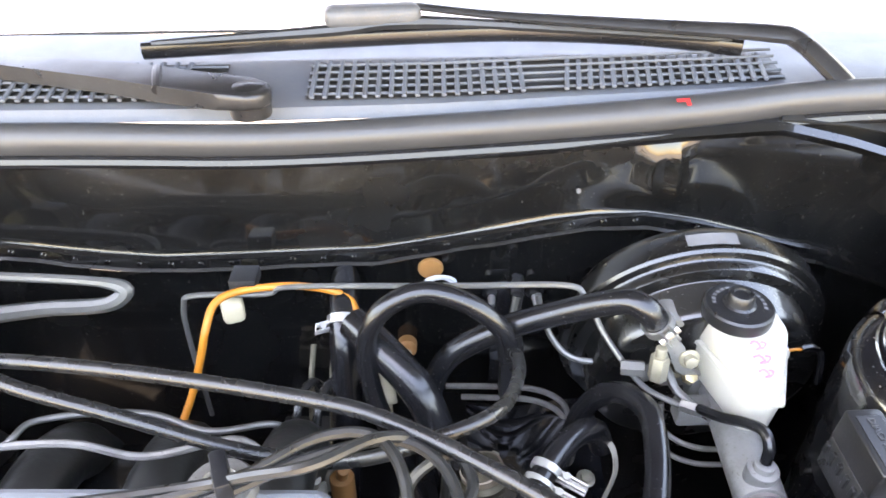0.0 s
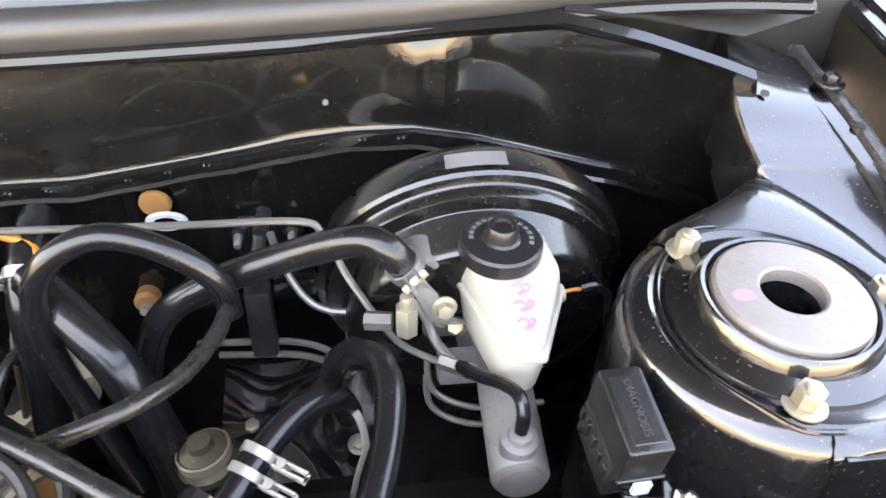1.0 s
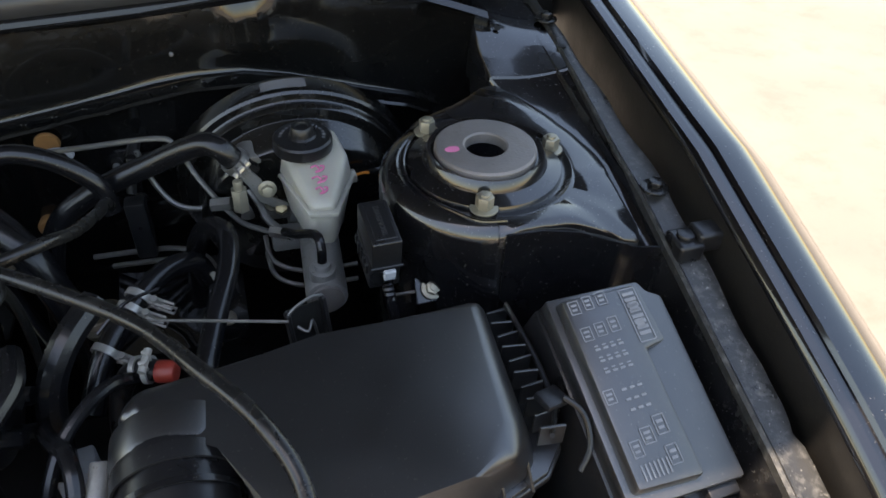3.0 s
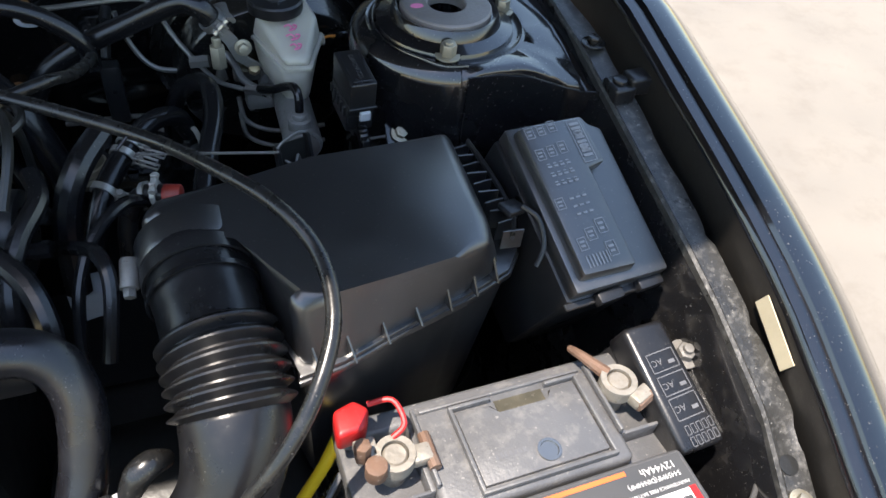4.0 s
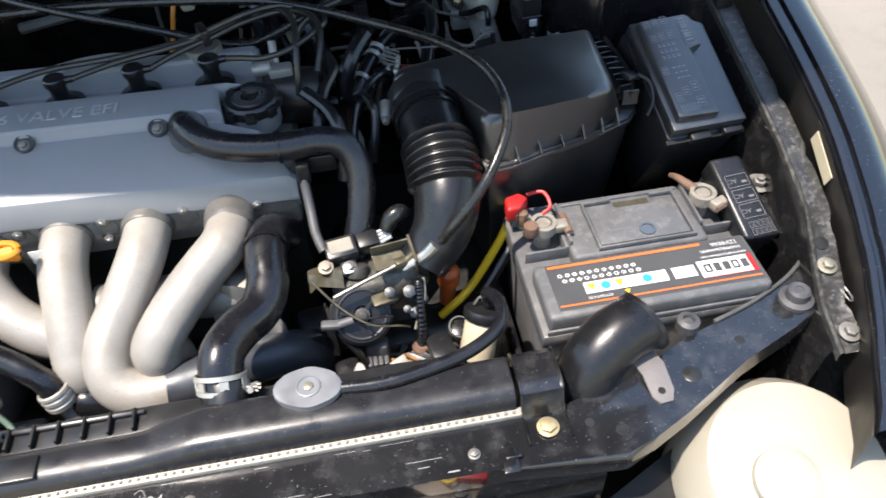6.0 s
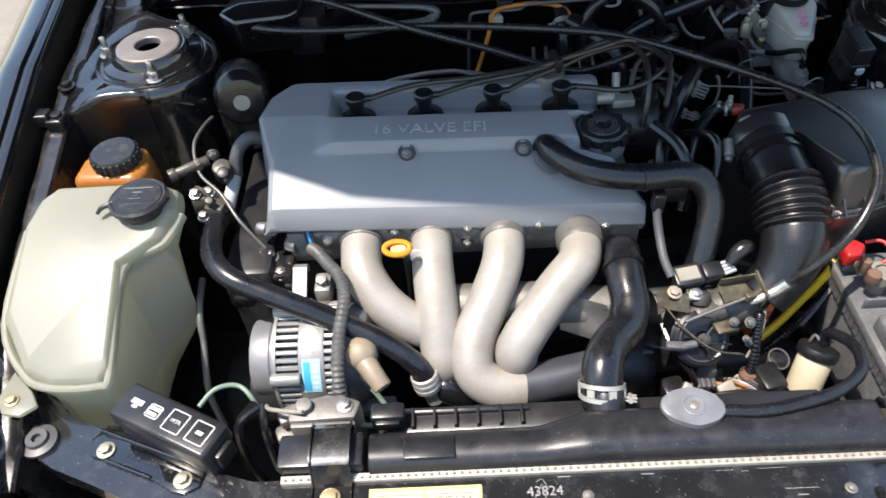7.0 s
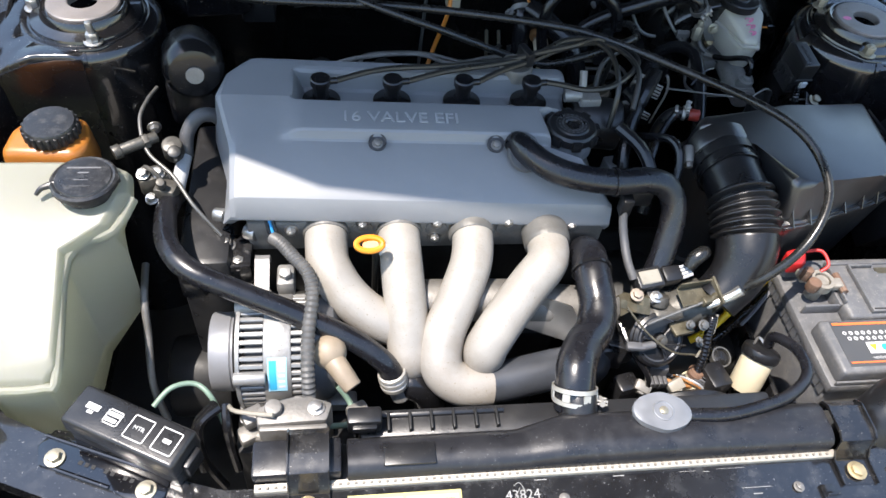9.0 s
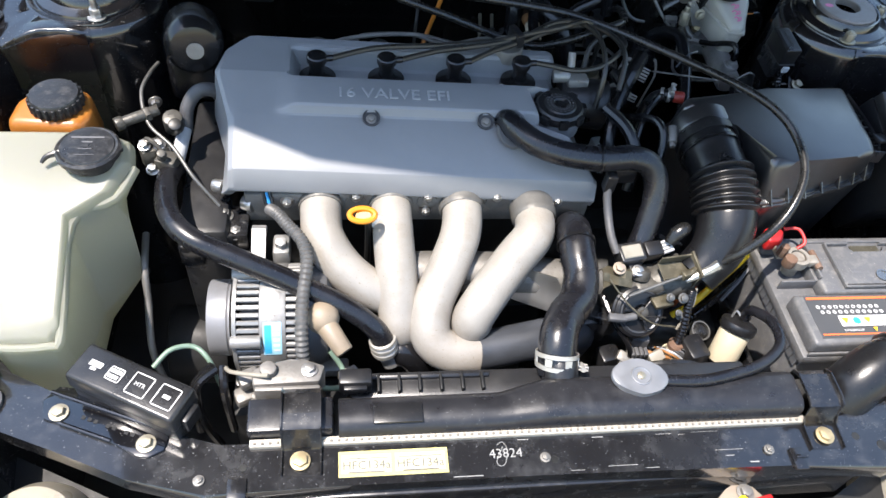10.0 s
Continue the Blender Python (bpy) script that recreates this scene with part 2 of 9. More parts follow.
M["label_y"] = mat("pale_yellow_label", (0.50, 0.44, 0.17), 0.45, 0, 0.06, 40, 0.05)
M["ink"] = mat("dark_ink", (0.05, 0.05, 0.05), 0.5, 0, 0.1, 30, 0.0)
M["ink_g"] = mat("grey_ink", (0.12, 0.115, 0.10), 0.5, 0, 0.2, 60, 0.0)
M["blue"] = mat("blue_print", (0.02, 0.25, 0.55), 0.4, 0, 0.05, 30, 0.0)
M["cyan"] = mat("pale_blue_sticker", (0.30, 0.55, 0.66), 0.4, 0, 0.1, 60, 0.0)
M["green"] = mat("green_wire", (0.15, 0.22, 0.17), 0.4, 0, 0.15, 60, 0.0)
M["beige"] = mat("beige_plastic", (0.46, 0.40, 0.28), 0.5, 0, 0.12, 40, 0.2, dust=0.15)
M["tan"] = mat("tan_steel_plate", (0.28, 0.23, 0.18), 0.55, 0.2, 0.2, 40, 0.3, dust=0.15)
M["print"] = mat("pale_grey_print", (0.36, 0.37, 0.38), 0.6, 0, 0.15, 80, 0.0)
M["core"] = mat("dusty_core_seam", (0.36, 0.33, 0.28), 0.6, 0.3, 0.2, 90, 0.4, dust=0.3, dustcol=(0.2, 0.17, 0.13))
M["emboss"] = mat("black_embossed_lettering", (0.030, 0.030, 0.031), 0.4, 0, 0.3, 80, 0.0)
M["booster"] = mat("satin_black_booster_paint", (0.005, 0.005, 0.005), 0.22, 0, 0.2, 20, 0.03, 300, dust=0.02, coat=0.6, coat_rough=0.09, speck=0.2)
M["brown"] = mat("brown_grommet", (0.26, 0.115, 0.035), 0.6, 0, 0.3, 60, 0.3)
M["concrete"] = mat("pale_concrete", (0.200, 0.176, 0.144), 0.85, 0, 0.22, 3.0, 0.6, 90, dust=0.6, dustcol=(0.135, 0.110, 0.085), dscale=7)
M["lamp"] = mat("clouded_headlamp_plastic", (0.36, 0.33, 0.27), 0.3, 0, 0.12, 12, 0.05, sss=0.2)
M["glassy"] = mat("tinted_window_glass", (0.06, 0.065, 0.07), 0.03, 0, 0.1, 5, 0.0, coat=1.0, coat_ior=1.9)
M["tbody"] = mat("grimy_cast_metal", (0.085, 0.08, 0.07), 0.40, 0.4, 0.5, 60, 0.9, 220, dust=0.9, dustcol=(0.022, 0.019, 0.015), dscale=55)
M["inner"] = mat("matt_black_underbody_paint", (0.015, 0.015, 0.015), 0.45, 0, 0.3, 60, 0.3, 200, dust=0.03, spec=0.25)
M["flange"] = mat("dusty_brown_black_underseal", (0.011, 0.0100, 0.009), 0.42, 0, 0.3, 30, 0.3, 200, dust=0.11, dustcol=(0.13, 0.115, 0.095), dscale=40, spec=0.35)
# oily metal; also colours the sheets that stand for shade in the cowl grille
M["dark"] = mat("oily_black_metal_and_shade", (0.018, 0.018, 0.017), 0.35, 0.2, 0.4, 60, 0.5, 200, dust=0.03)

# ---- mesh helpers ----
ORG = {}


def thing(name, at, label, category, group="", kind=""):
    ob = new(name)
    ob.empty_display_size = 0.02
    ob.location = at
    ORG[ob.name] = Vector(at)
    return tagged(ob, label, category, group, kind)


def part(name, bm, material, parent, label="", smooth=35):
    me = bpy.data.meshes.new(name)
    org = ORG[parent.name] if parent else Vector((0, 0, 0))
    bmesh.ops.recalc_face_normals(bm, faces=bm.faces)
    bmesh.ops.translate(bm, verts=bm.verts, vec=-org)
    bm.to_mesh(me)
    bm.free()
    me.materials.append(M[material])
    if smooth:
        me.shade_smooth()
        me.set_sharp_from_angle(angle=radians(smooth))
    ob = new(name, me)
    ob.parent = parent
    ORG[ob.name] = org
    if label:
        tagged(ob, label)
    return ob


def B():
    return bmesh.new()


def bevel(bm, geom, r, seg=2):
    if r > 0:
        bmesh.ops.bevel(bm, geom=geom, offset=r, segments=seg, affect="EDGES", clamp_overlap=True, profile=0.5)


def box(bm, x0, x1, y0, y1, z0, z1, r=0.003, seg=2, rot=0.0, pivot=None, tilt=(0, 0)):
    """A box, turned by rot degrees about z (and tilted) round its middle."""
    c = Vector(((x0 + x1) / 2, (y0 + y1) / 2, (z0 + z1) / 2))
    res = bmesh.ops.create_cube(bm, size=1)
    vs = res["verts"]
    m = pose(*(pivot or c), tilt[0], tilt[1], rot) @ Matrix.Translation(c - Vector(pivot or c)) @ Matrix.Diagonal((x1 - x0, y1 - y0, z1 - z0, 1))
    bmesh.ops.transform(bm, matrix=m, verts=vs)
    bevel(bm, list({e for v in vs for e in v.link_edges}), r, seg)
    return bm


def prism(bm, pts, z0, z1, r=0.003, seg=2, m=None, top=1.0, tops=None):
    """A polygon of (x, y) from z0 to z1; top: scale of the upper outline round its middle; m: a pose for the whole."""
    if tops is None:
        cx, cy = sum(p[0] for p in pts) / len(pts), sum(p[1] for p in pts) / len(pts)
        tops = [(cx + (p[0] - cx) * top, cy + (p[1] - cy) * top) for p in pts]
    lo = [bm.verts.new((p[0], p[1], z0)) for p in pts]
    hi = [bm.verts.new((p[0], p[1], z1)) for p in tops]
    n = len(pts)
    bm.faces.new(lo[::-1])
    bm.faces.new(hi)
    for i in range(n):
        bm.faces.new((lo[i], lo[(i + 1) % n], hi[(i + 1) % n], hi[i]))
    if m is not None:
        bmesh.ops.transform(bm, matrix=m, verts=lo + hi)
    bevel(bm, list({e for v in lo + hi for e in v.link_edges}), r, seg)
    return bm


def spline(pts, n=6):
    """A smooth line through the points."""
    P = [Vector(p) for p in pts]
    if len(P) == 2 or n == 1:
        return P
    out = []
    for i in range(len(P) - 1):
        a, b, c, d = P[max(i - 1, 0)], P[i], P[i + 1], P[min(i + 2, len(P) - 1)]
        for k in range(n):
            t = k / n
            out.append(0.5 * ((2 * b) + (c - a) * t + (2 * a - 5 * b + 4 * c - d) * t * t + (3 * b - a - 3 * c + d) * t ** 3))
    return out + [P[-1]]


def tube(bm, pts, r, seg=12, n=6, cap=True, flat=1.0):
    """A round tube along a smooth line; r: one radius, or a radius for each point."""
    line = spline(pts, n)
    if isinstance(r, (list, tuple)):
        rad = []
        for i in range(len(r) - 1):
            for k in range(n if len(pts) > 2 else 1):
                t = k / (n if len(pts) > 2 else 1)
                rad.append(r[i] * (1 - t) + r[i + 1] * t)
        rad.append(r[-1])
    else:
        rad = [r] * len(line)
    tang = []
    for i in range(len(line)):
        d = line[min(i + 1, len(line) - 1)] - line[max(i - 1, 0)]
        tang.append(d.normalized() if d.length > 1e-9 else Vector((0, 0, 1)))
    up = Vector((0, 0, 1)) if abs(tang[0].z) < 0.9 else Vector((0, 1, 0))
    u = (up - tang[0] * up.dot(tang[0])).normalized()
    rings = []
    for p, t, q in zip(line, tang, rad):
        u = (u - t * u.dot(t)).normalized()
        v = t.cross(u)
        rings.append([bm.verts.new(p + q * (math.cos(a) * u * flat + math.sin(a) * v)) for a in [2 * math.pi * k / seg for k in range(seg)]])
    for a, b in zip(rings, rings[1:]):
        for k in range(seg):
            bm.faces.new((a[k], a[(k + 1) % seg], b[(k + 1) % seg], b[k]))
    if cap:
        bm.faces.new(rings[0][::-1])
        bm.faces.new(rings[-1])
    return bm


def cyl(bm, p0, p1, r, seg=20, r1=None, bev=0.0):
    p0, p1 = Vector(p0), Vector(p1)
    d = p1 - p0
    res = bmesh.ops.create_cone(bm, cap_ends=True, segments=seg, radius1=r, radius2=r if r1 is None else r1, depth=d.length)
    m = Matrix.Translation((p0 + p1) / 2) @ d.to_track_quat("Z", "Y").to_matrix().to_4x4()
    bmesh.ops.transform(bm, matrix=m, verts=res["verts"])
    if bev:
        bevel(bm, [e for e in {e for v in res["verts"] for e in v.link_edges} if any(len(f.verts) > 4 for f in e.link_faces)], bev)
    return bm


def lathe(bm, prof, at, axis=(0, 0, 1), seg=32, close=False):
    """Turns (radius, height) pairs round an axis through at."""
    m = Matrix.Translation(at) @ Vector(axis).to_track_quat("Z", "Y").to_matrix().to_4x4()
    rings = []
    for r, h in prof:
        if r < 1e-6:
            rings.append([bm.verts.new(m @ Vector((0, 0, h)))] * seg)
        else:
            rings.append([bm.verts.new(m @ Vector((r * math.cos(a), r * math.sin(a), h))) for a in [2 * math.pi * k / seg for k in range(seg)]])
    for a, b in zip(rings, rings[1:]):
        for k in range(seg):
            q = []
            for v in (a[k], a[(k + 1) % seg], b[(k + 1) % seg], b[k]):
                if v not in q:
                    q.append(v)
            if len(q) > 2:
                bm.faces.new(q)
    return bm


def extr(bm, prof, x0, x1, r=0.0, seg=2, axis="x"):
    """A closed outline of (y, z) pairs, drawn out from x0 to x1."""
    a = [bm.verts.new((x0, y, z)) for y, z in prof]
    b = [bm.verts.new((x1, y, z)) for y, z in prof]
    n = len(prof)
    bm.faces.new(a)
    bm.faces.new(b[::-1])
    for i in range(n):
        bm.faces.new((a[i], b[i], b[(i + 1) % n], a[(i + 1) % n]))
    bevel(bm, list({e for v in a + b for e in v.link_edges}), r, seg)
    return bm


def loft(bm, rows, thick=0.0, close=False):
    """A sheet through rows of points, thickened downwards along its normals."""
    V = [[bm.verts.new(p) for p in row] for row in rows]
    faces = []
    for a, b in zip(V, V[1:]):
        for k in range(len(a) - 1):
            faces.append(bm.faces.new((a[k], a[k + 1], b[k + 1], b[k])))
    if thick:
        bmesh.ops.recalc_face_normals(bm, faces=faces)
        bmesh.ops.solidify(bm, geom=faces, thickness=thick)
    return bm


def bolt(parent, at, axis=(0, 0, 1), r=0.006, h=0.006, material="zinc", washer=1.45, stud=0.0, name="bolt", label=""):
    bm = B()
    at, ax = Vector(at), Vector(axis).normalized()
    if washer:
        cyl(bm, at, at + ax * 0.002, r * washer, 18, bev=0.0005)
    cyl(bm, at + ax * 0.002, at + ax * (0.002 + h), r, 6, bev=0.0007)
    if stud:
        cyl(bm, at + ax * h, at + ax * (h + stud), r * 0.55, 10, bev=0.0005)
    return part(name, bm, material, parent, label)


def clamp(parent, at, axis, r, material="steel", w=0.008, ear=None, name="hose_clamp", label="bright steel hose clamp", reach=0.012):
    """A band round a hose, with its screw or ears."""
    bm = B()
    ax = Vector(axis).normalized()
    at = Vector(at)
    lathe(bm, [(r, -w / 2), (r + 0.0018, -w / 2), (r + 0.0018, w / 2), (r, w / 2), (r, -w / 2)], at, ax, 28)
    if ear:
        e = Vector(ear).normalized()
        side = ax.cross(e)
        for s in (-1, 1):
            p = at + e * r + side * s * 0.004
            tube(bm, [p - ax * w * 0.4, p + e * reach - ax * w * 0.4, p + e * reach + ax * w * 0.4, p + ax * w * 0.4], 0.0012, 6, 1)
        cyl(bm, at + e * (r + 0.006) - side * 0.009, at + e * (r + 0.006) + side * 0.009, 0.003, 8)
    return part(name, bm, material, parent, label)


def words(name, text, size, m, material, parent, thick=0.0003, label=""):
    """Lettering as a thin mesh, its middle at the pose m."""
    cu = bpy.data.curves.new(name, "FONT")
    cu.body, cu.size, cu.extrude, cu.align_x, cu.align_y = text, size, thick, "CENTER", "CENTER"
    cu.resolution_u = 2
    tmp = bpy.data.objects.new("tmp", cu)
    scene.collection.objects.link(tmp)
    dg = bpy.context.evaluated_depsgraph_get()
    me = bpy.data.meshes.new_from_object(tmp.evaluated_get(dg))
    bpy.data.objects.remove(tmp)
    bpy.data.curves.remove(cu)
    bm = B()
    bm.from_mesh(me)
    bpy.data.meshes.remove(me)
    bmesh.ops.transform(bm, matrix=m, verts=bm.verts)
    return part(name, bm, material, parent, label, smooth=0)


def outline(bm, m, w, h, t=0.0008, d=0.0004):
    """A thin rectangular frame, printed on a surface."""
    for x0, x1, y0, y1 in ((-w / 2, w / 2, -h / 2, -h / 2 + t), (-w / 2, w / 2, h / 2 - t, h / 2), (-w / 2, -w / 2 + t, -h / 2, h / 2), (w / 2 - t, w / 2, -h / 2, h / 2)):
        vs = [bm.verts.new(m @ Vector((x, y, d))) for x, y in ((x0, y0), (x1, y0), (x1, y1), (x0, y1))]
        bm.faces.new(vs)


def bars(bm, m, rows, d=0.0004):
    """Flat bars (x0, x1, y0, y1) just above a surface."""
    for x0, x1, y0, y1 in rows:
        vs = [bm.verts.new(m @ Vector((x, y, d))) for x, y in ((x0, y0), (x1, y0), (x1, y1), (x0, y1))]
        bm.faces.new(vs)
    return bm


def raw(bm, material, smooth=35):
    """A mesh round its own origin, to be shared by alike pieces."""
    me = bpy.data.meshes.new("piece")
    bmesh.ops.recalc_face_normals(bm, faces=bm.faces)
    bm.to_mesh(me)
    bm.free()
    me.materials.append(M[material])
    me.shade_smooth()
    me.set_sharp_from_angle(angle=radians(smooth))
    return me


def shared(name, me, parent, m, label=""):
    ob = new(name, me)
    ob.parent = parent
    ob.matrix_local = Matrix.Translation(-ORG[parent.name]) @ m
    ORG[ob.name] = ORG[parent.name]
    return tagged(ob, label)


# ---- ground ----
bm = B()
bmesh.ops.create_grid(bm, x_segments=60, y_segments=60, size=60)
ground = part("ground", bm, "concrete", None, smooth=0)
tagged(ground, "sunlit pale beige worn concrete yard under the car", "ground", kind="structure")


# ---- car body ----
RY = [-0.3, -0.05, 0.06, 0.25, 0.469, 0.735, 0.9, 1.2]
RZ = [0.64, 0.685, 0.711, 0.772, 0.831, 0.863, 0.878, 0.9]


def sm_step(a, b, x):
    t = min(1, max(0, (x - a) / (b - a)))
    return t * t * (3 - 2 * t)


def rail_z(y):
    return float(np.interp(y, RY, RZ))


car = thing("car_body", (0, 0.4, 0.35), "glossy black car front with the bonnet open over its engine bay", "car")

# firewall with its weld ledge
LX = [-0.68, -0.247, -0.199, -0.152, -0.108, -0.046, 0.058, 0.09, 0.152, 0.212, 0.249, 0.289, 0.338, 0.381, 0.454, 0.502, 0.55, 0.583, 0.62]
LZ = [0.818, 0.811, 0.804, 0.798, 0.794, 0.796, 0.800, 0.801, 0.812, 0.823, 0.831, 0.836, 0.837, 0.830, 0.809, 0.797, 0.778, 0.765, 0.755]
TX = [-0.68, -0.2, -0.03, 0.2, 0.37, 0.44, 0.50, 0.56, 0.589, 0.594, 0.64]
TZ = [0.888, 0.889, 0.886, 0.897, 0.913, 0.918, 0.905, 0.888, 0.879, 0.84, 0.84]
rows = []
for i in range(125):
    x = -0.66 + i * 1.287 / 124
    lip, top = float(np.interp(x, LX, LZ)), float(np.interp(x, TX, TZ))
    lean = 1 / (1 + math.exp(-(x + 0.19) / 0.04)) / (1 + math.exp((x - 0.13) / 0.05))
    rib = -0.008 * math.exp(-((x - 0.338) / 0.004) ** 2) - 0.008 * math.exp(-((x - 0.356) / 0.004) ** 2)
    bow = 0.02 * max(0, (x - 0.40) / 0.2) ** 2
    wave = 0.0008 * math.sin(x * 47) + 0.0006 * math.sin(x * 113 + 1)
    row = [(x, 0.745, 0.33), (x, 0.744, lip - 0.06), (x, 0.7435, lip - 0.032), (x, 0.743, lip - 0.0200), (x, 0.7345 + wave, lip - 0.0195), (x, 0.7325 + wave, lip - 0.0186), (x, 0.7318 + wave, lip - 0.0172), (x, 0.7330 + wave, lip - 0.0162),
           (x, 0.7345 + wave, lip - 0.0150), (x, 0.7345 + wave, lip - 0.0058), (x, 0.7348 + wave, lip - 0.0046), (x, 0.7362 + wave, lip - 0.0038), (x, 0.7392, lip - 0.0032), (x, 0.7404, lip - 0.0010), (x, 0.7409, lip + 0.003)]
    for f in (0.15, 0.3, 0.45, 0.6, 0.72, 0.84):
        z = lip + 0.003 + (top - 0.015 - lip) * f
        bulge = 0.003 * math.exp(-((x - 0.345) / 0.05) ** 2 - ((z - 0.855) / 0.012) ** 2)
        row.append((x, 0.742 + 0.012 * lean * f * f + rib * (1 if f > 0.2 else 0.4) - bow * f - bulge, z))
    rows.append(row + [(x, 0.743 + 0.010 * lean - bow, top - 0.010), (x, 0.738 - bow, top - 0.003), (x, 0.744 - bow, top + 0.002)])
bm = loft(B(), rows)
firewall = part("firewall", bm, "firewall", car, "glossy black painted firewall with a folded weld ledge")

# inner apron walls, rails, fenders, strut towers, on both sides
for s in (1, -1):
    def X(x):
        return x if s > 0 else 0.03 - x

    def S(x):
        return x * s
    def ro(y):
        return float(np.interp(y, [-0.03, 0.02, 0.07, 0.12, 0.2], [-0.038, -0.033, -0.019, -0.005, 0.0]))

    bm = loft(B(), [[(X(0.637 + ro(y)), y, rail_z(y) - 0.002), (X(0.632 + ro(y)), y, rail_z(y) - 0.02), (X(0.625 + ro(y)), y, 0.60), (X(0.60), y, 0.33)] for y in np.linspace(-0.02, 0.80, 24)])
    part("inner_apron", bm, "paint_dusty", car, "black painted inner apron wall")
    rows = []
    for y in np.linspace(-0.03, 0.83, 90):
        o, b_ = ro(y), sm_step(0.45, 0.75, y)
        z = rail_z(y)
        notch = 0.004 * max(0, math.sin(y * 78)) ** 6 if y < 0.30 else 0.0015 * math.sin(y * 60)
        dip = 0.0025 * math.exp(-((y - 0.10) / 0.012) ** 2) + 0.003 * math.exp(-((y - 0.02) / 0.014) ** 2)
        rows.append([(X(0.6355 + 0.016 * b_ + o), y, z - 0.010), (X(0.6360 + 0.016 * b_ + o), y, z), (X(0.6385 + 0.015 * b_ + o), y, z + 0.0022), (X(0.6415 + 0.014 * b_ + o), y, z - 0.0004),
                     (X(0.652 + o + 0.004 * b_), y, z - dip), (X(0.6600 + o - notch), y, z + 0.001 - dip), (X(0.6630 + o - notch), y, z + 0.0005), (X(0.6645 + o - notch), y, z - 0.004), (X(0.6655 + o - notch), y, z - 0.03)])
    rail = part("apron_rail", loft(B(), rows), "sealer" if s > 0 else "paint_dusty", car, "dusty black top rail of the apron")
    FX = [(-0.40, 0.27), (-0.30, 0.41), (-0.2, 0.515), (-0.1, 0.583), (-0.03, 0.616), (0.033, 0.640), (0.09, 0.654), (0.16, 0.666), (0.2, 0.670), (0.3, 0.673), (0.5, 0.675), (0.75, 0.684), (1.2, 0.70)]
    rows = []
    for y in np.linspace(-0.12, 1.15, 64):
        fx, z = float(np.interp(y, [a for a, _ in FX], [b for _, b in FX])), rail_z(y)
        rows.append([(X(fx + dx), y, z + dz) for dx, dz in ((0.0, 0.030), (0.001, 0.034), (0.004, 0.038), (0.010, 0.0395), (0.013, 0.036), (0.017, 0.036), (0.020, 0.041), (0.034, 0.042),
                                                               (0.05, 0.036), (0.08, 0.012), (0.11, -0.03), (0.14, -0.10), (0.155, -0.22), (0.15, -0.50))])
    fender = part("fender", loft(B(), rows), "paint", car, "glossy black fender reflecting the blue sky")
    rows = []
    for y in np.linspace(-0.12, 1.15, 64):
        fx, z = float(np.interp(y, [a for a, _ in FX], [b for _, b in FX])), rail_z(y)
        rows.append([(X(fx + 0.001), y, z + 0.033), (X(fx), y, z + 0.026), (X(fx + 0.002), y, z - 0.01), (X(fx + 0.004), y, z - 0.05)])
    flange = part("inner_flange", loft(B(), rows), "flange", fender, "dusty brown-black inner wall of the fender")
    # strut tower
    cx, cy, ct = S(0.521), 0.528, 0.838
    bm = lathe(B(), [(0.098, 0.33), (0.094, 0.60), (0.090, 0.79), (0.089, 0.822), (0.087, 0.830), (0.081, 0.8355), (0.074, 0.837), (0.070, 0.8350), (0.066, 0.8350), (0.0645, 0.839), (0.057, 0.8412), (0.0525, 0.843),
                     (0.0505, 0.850), (0.0485, 0.8525), (0.0462, 0.8520), (0.0445, 0.8480), (0.020, 0.848), (0.018, 0.80), (0.0, 0.80)], (cx, cy, 0), seg=72)
    tower = part("strut_tower", bm, "paint_s", car, "black painted strut tower with a domed top")
    bm = lathe(B(), [(0.0175, 0.846), (0.0175, 0.8545), (0.019, 0.8555), (0.0410, 0.8550), (0.0428, 0.8535), (0.0432, 0.849), (0.042, 0.847), (0.0175, 0.846)], (cx, cy, 0), seg=64)
    part("strut_plate", bm, "plate", tower, "grey steel strut plate with a round hole")
    for bx, by in ((0.4855, 0.584), (0.583, 0.535), (0.501, 0.467)):
        bolt(tower, (S(bx), by, 0.8375), (0, 0, 1), 0.0073, 0.011, "zinc_d" if s > 0 else "steel", 1.55, 0.004 if s > 0 else 0.016, "strut_nut")
    if s > 0:
        bm = lathe(B(), [(0.0055, 0), (0.0055, 0.0006), (0, 0.0006)], (0.492, 0.527, 0.8548), seg=10)
        bmesh.ops.scale(bm, vec=(1.2, 0.8, 1), space=Matrix.Translation((-0.492, -0.527, -0.855)), verts=bm.verts)
        part("paint_dab", bm, "pink", tower, "pink paint dab")
    # tower top drawn out to a point at the cowl side and along the apron
    edge = [(-100, 0.0895), (-88, 0.0890), (-78, 0.0900), (-66, 0.0975), (-55, 0.118), (-48, 0.142), (-42, 0.138), (-33, 0.118), (-22, 0.1055), (-6, 0.1015), (9, 0.098), (28, 0.101), (46, 0.112), (60, 0.124), (68, 0.134), (72, 0.132), (80, 0.113), (90, 0.1000), (102, 0.0925), (114, 0.0895), (126, 0.0888)]
    rows = []
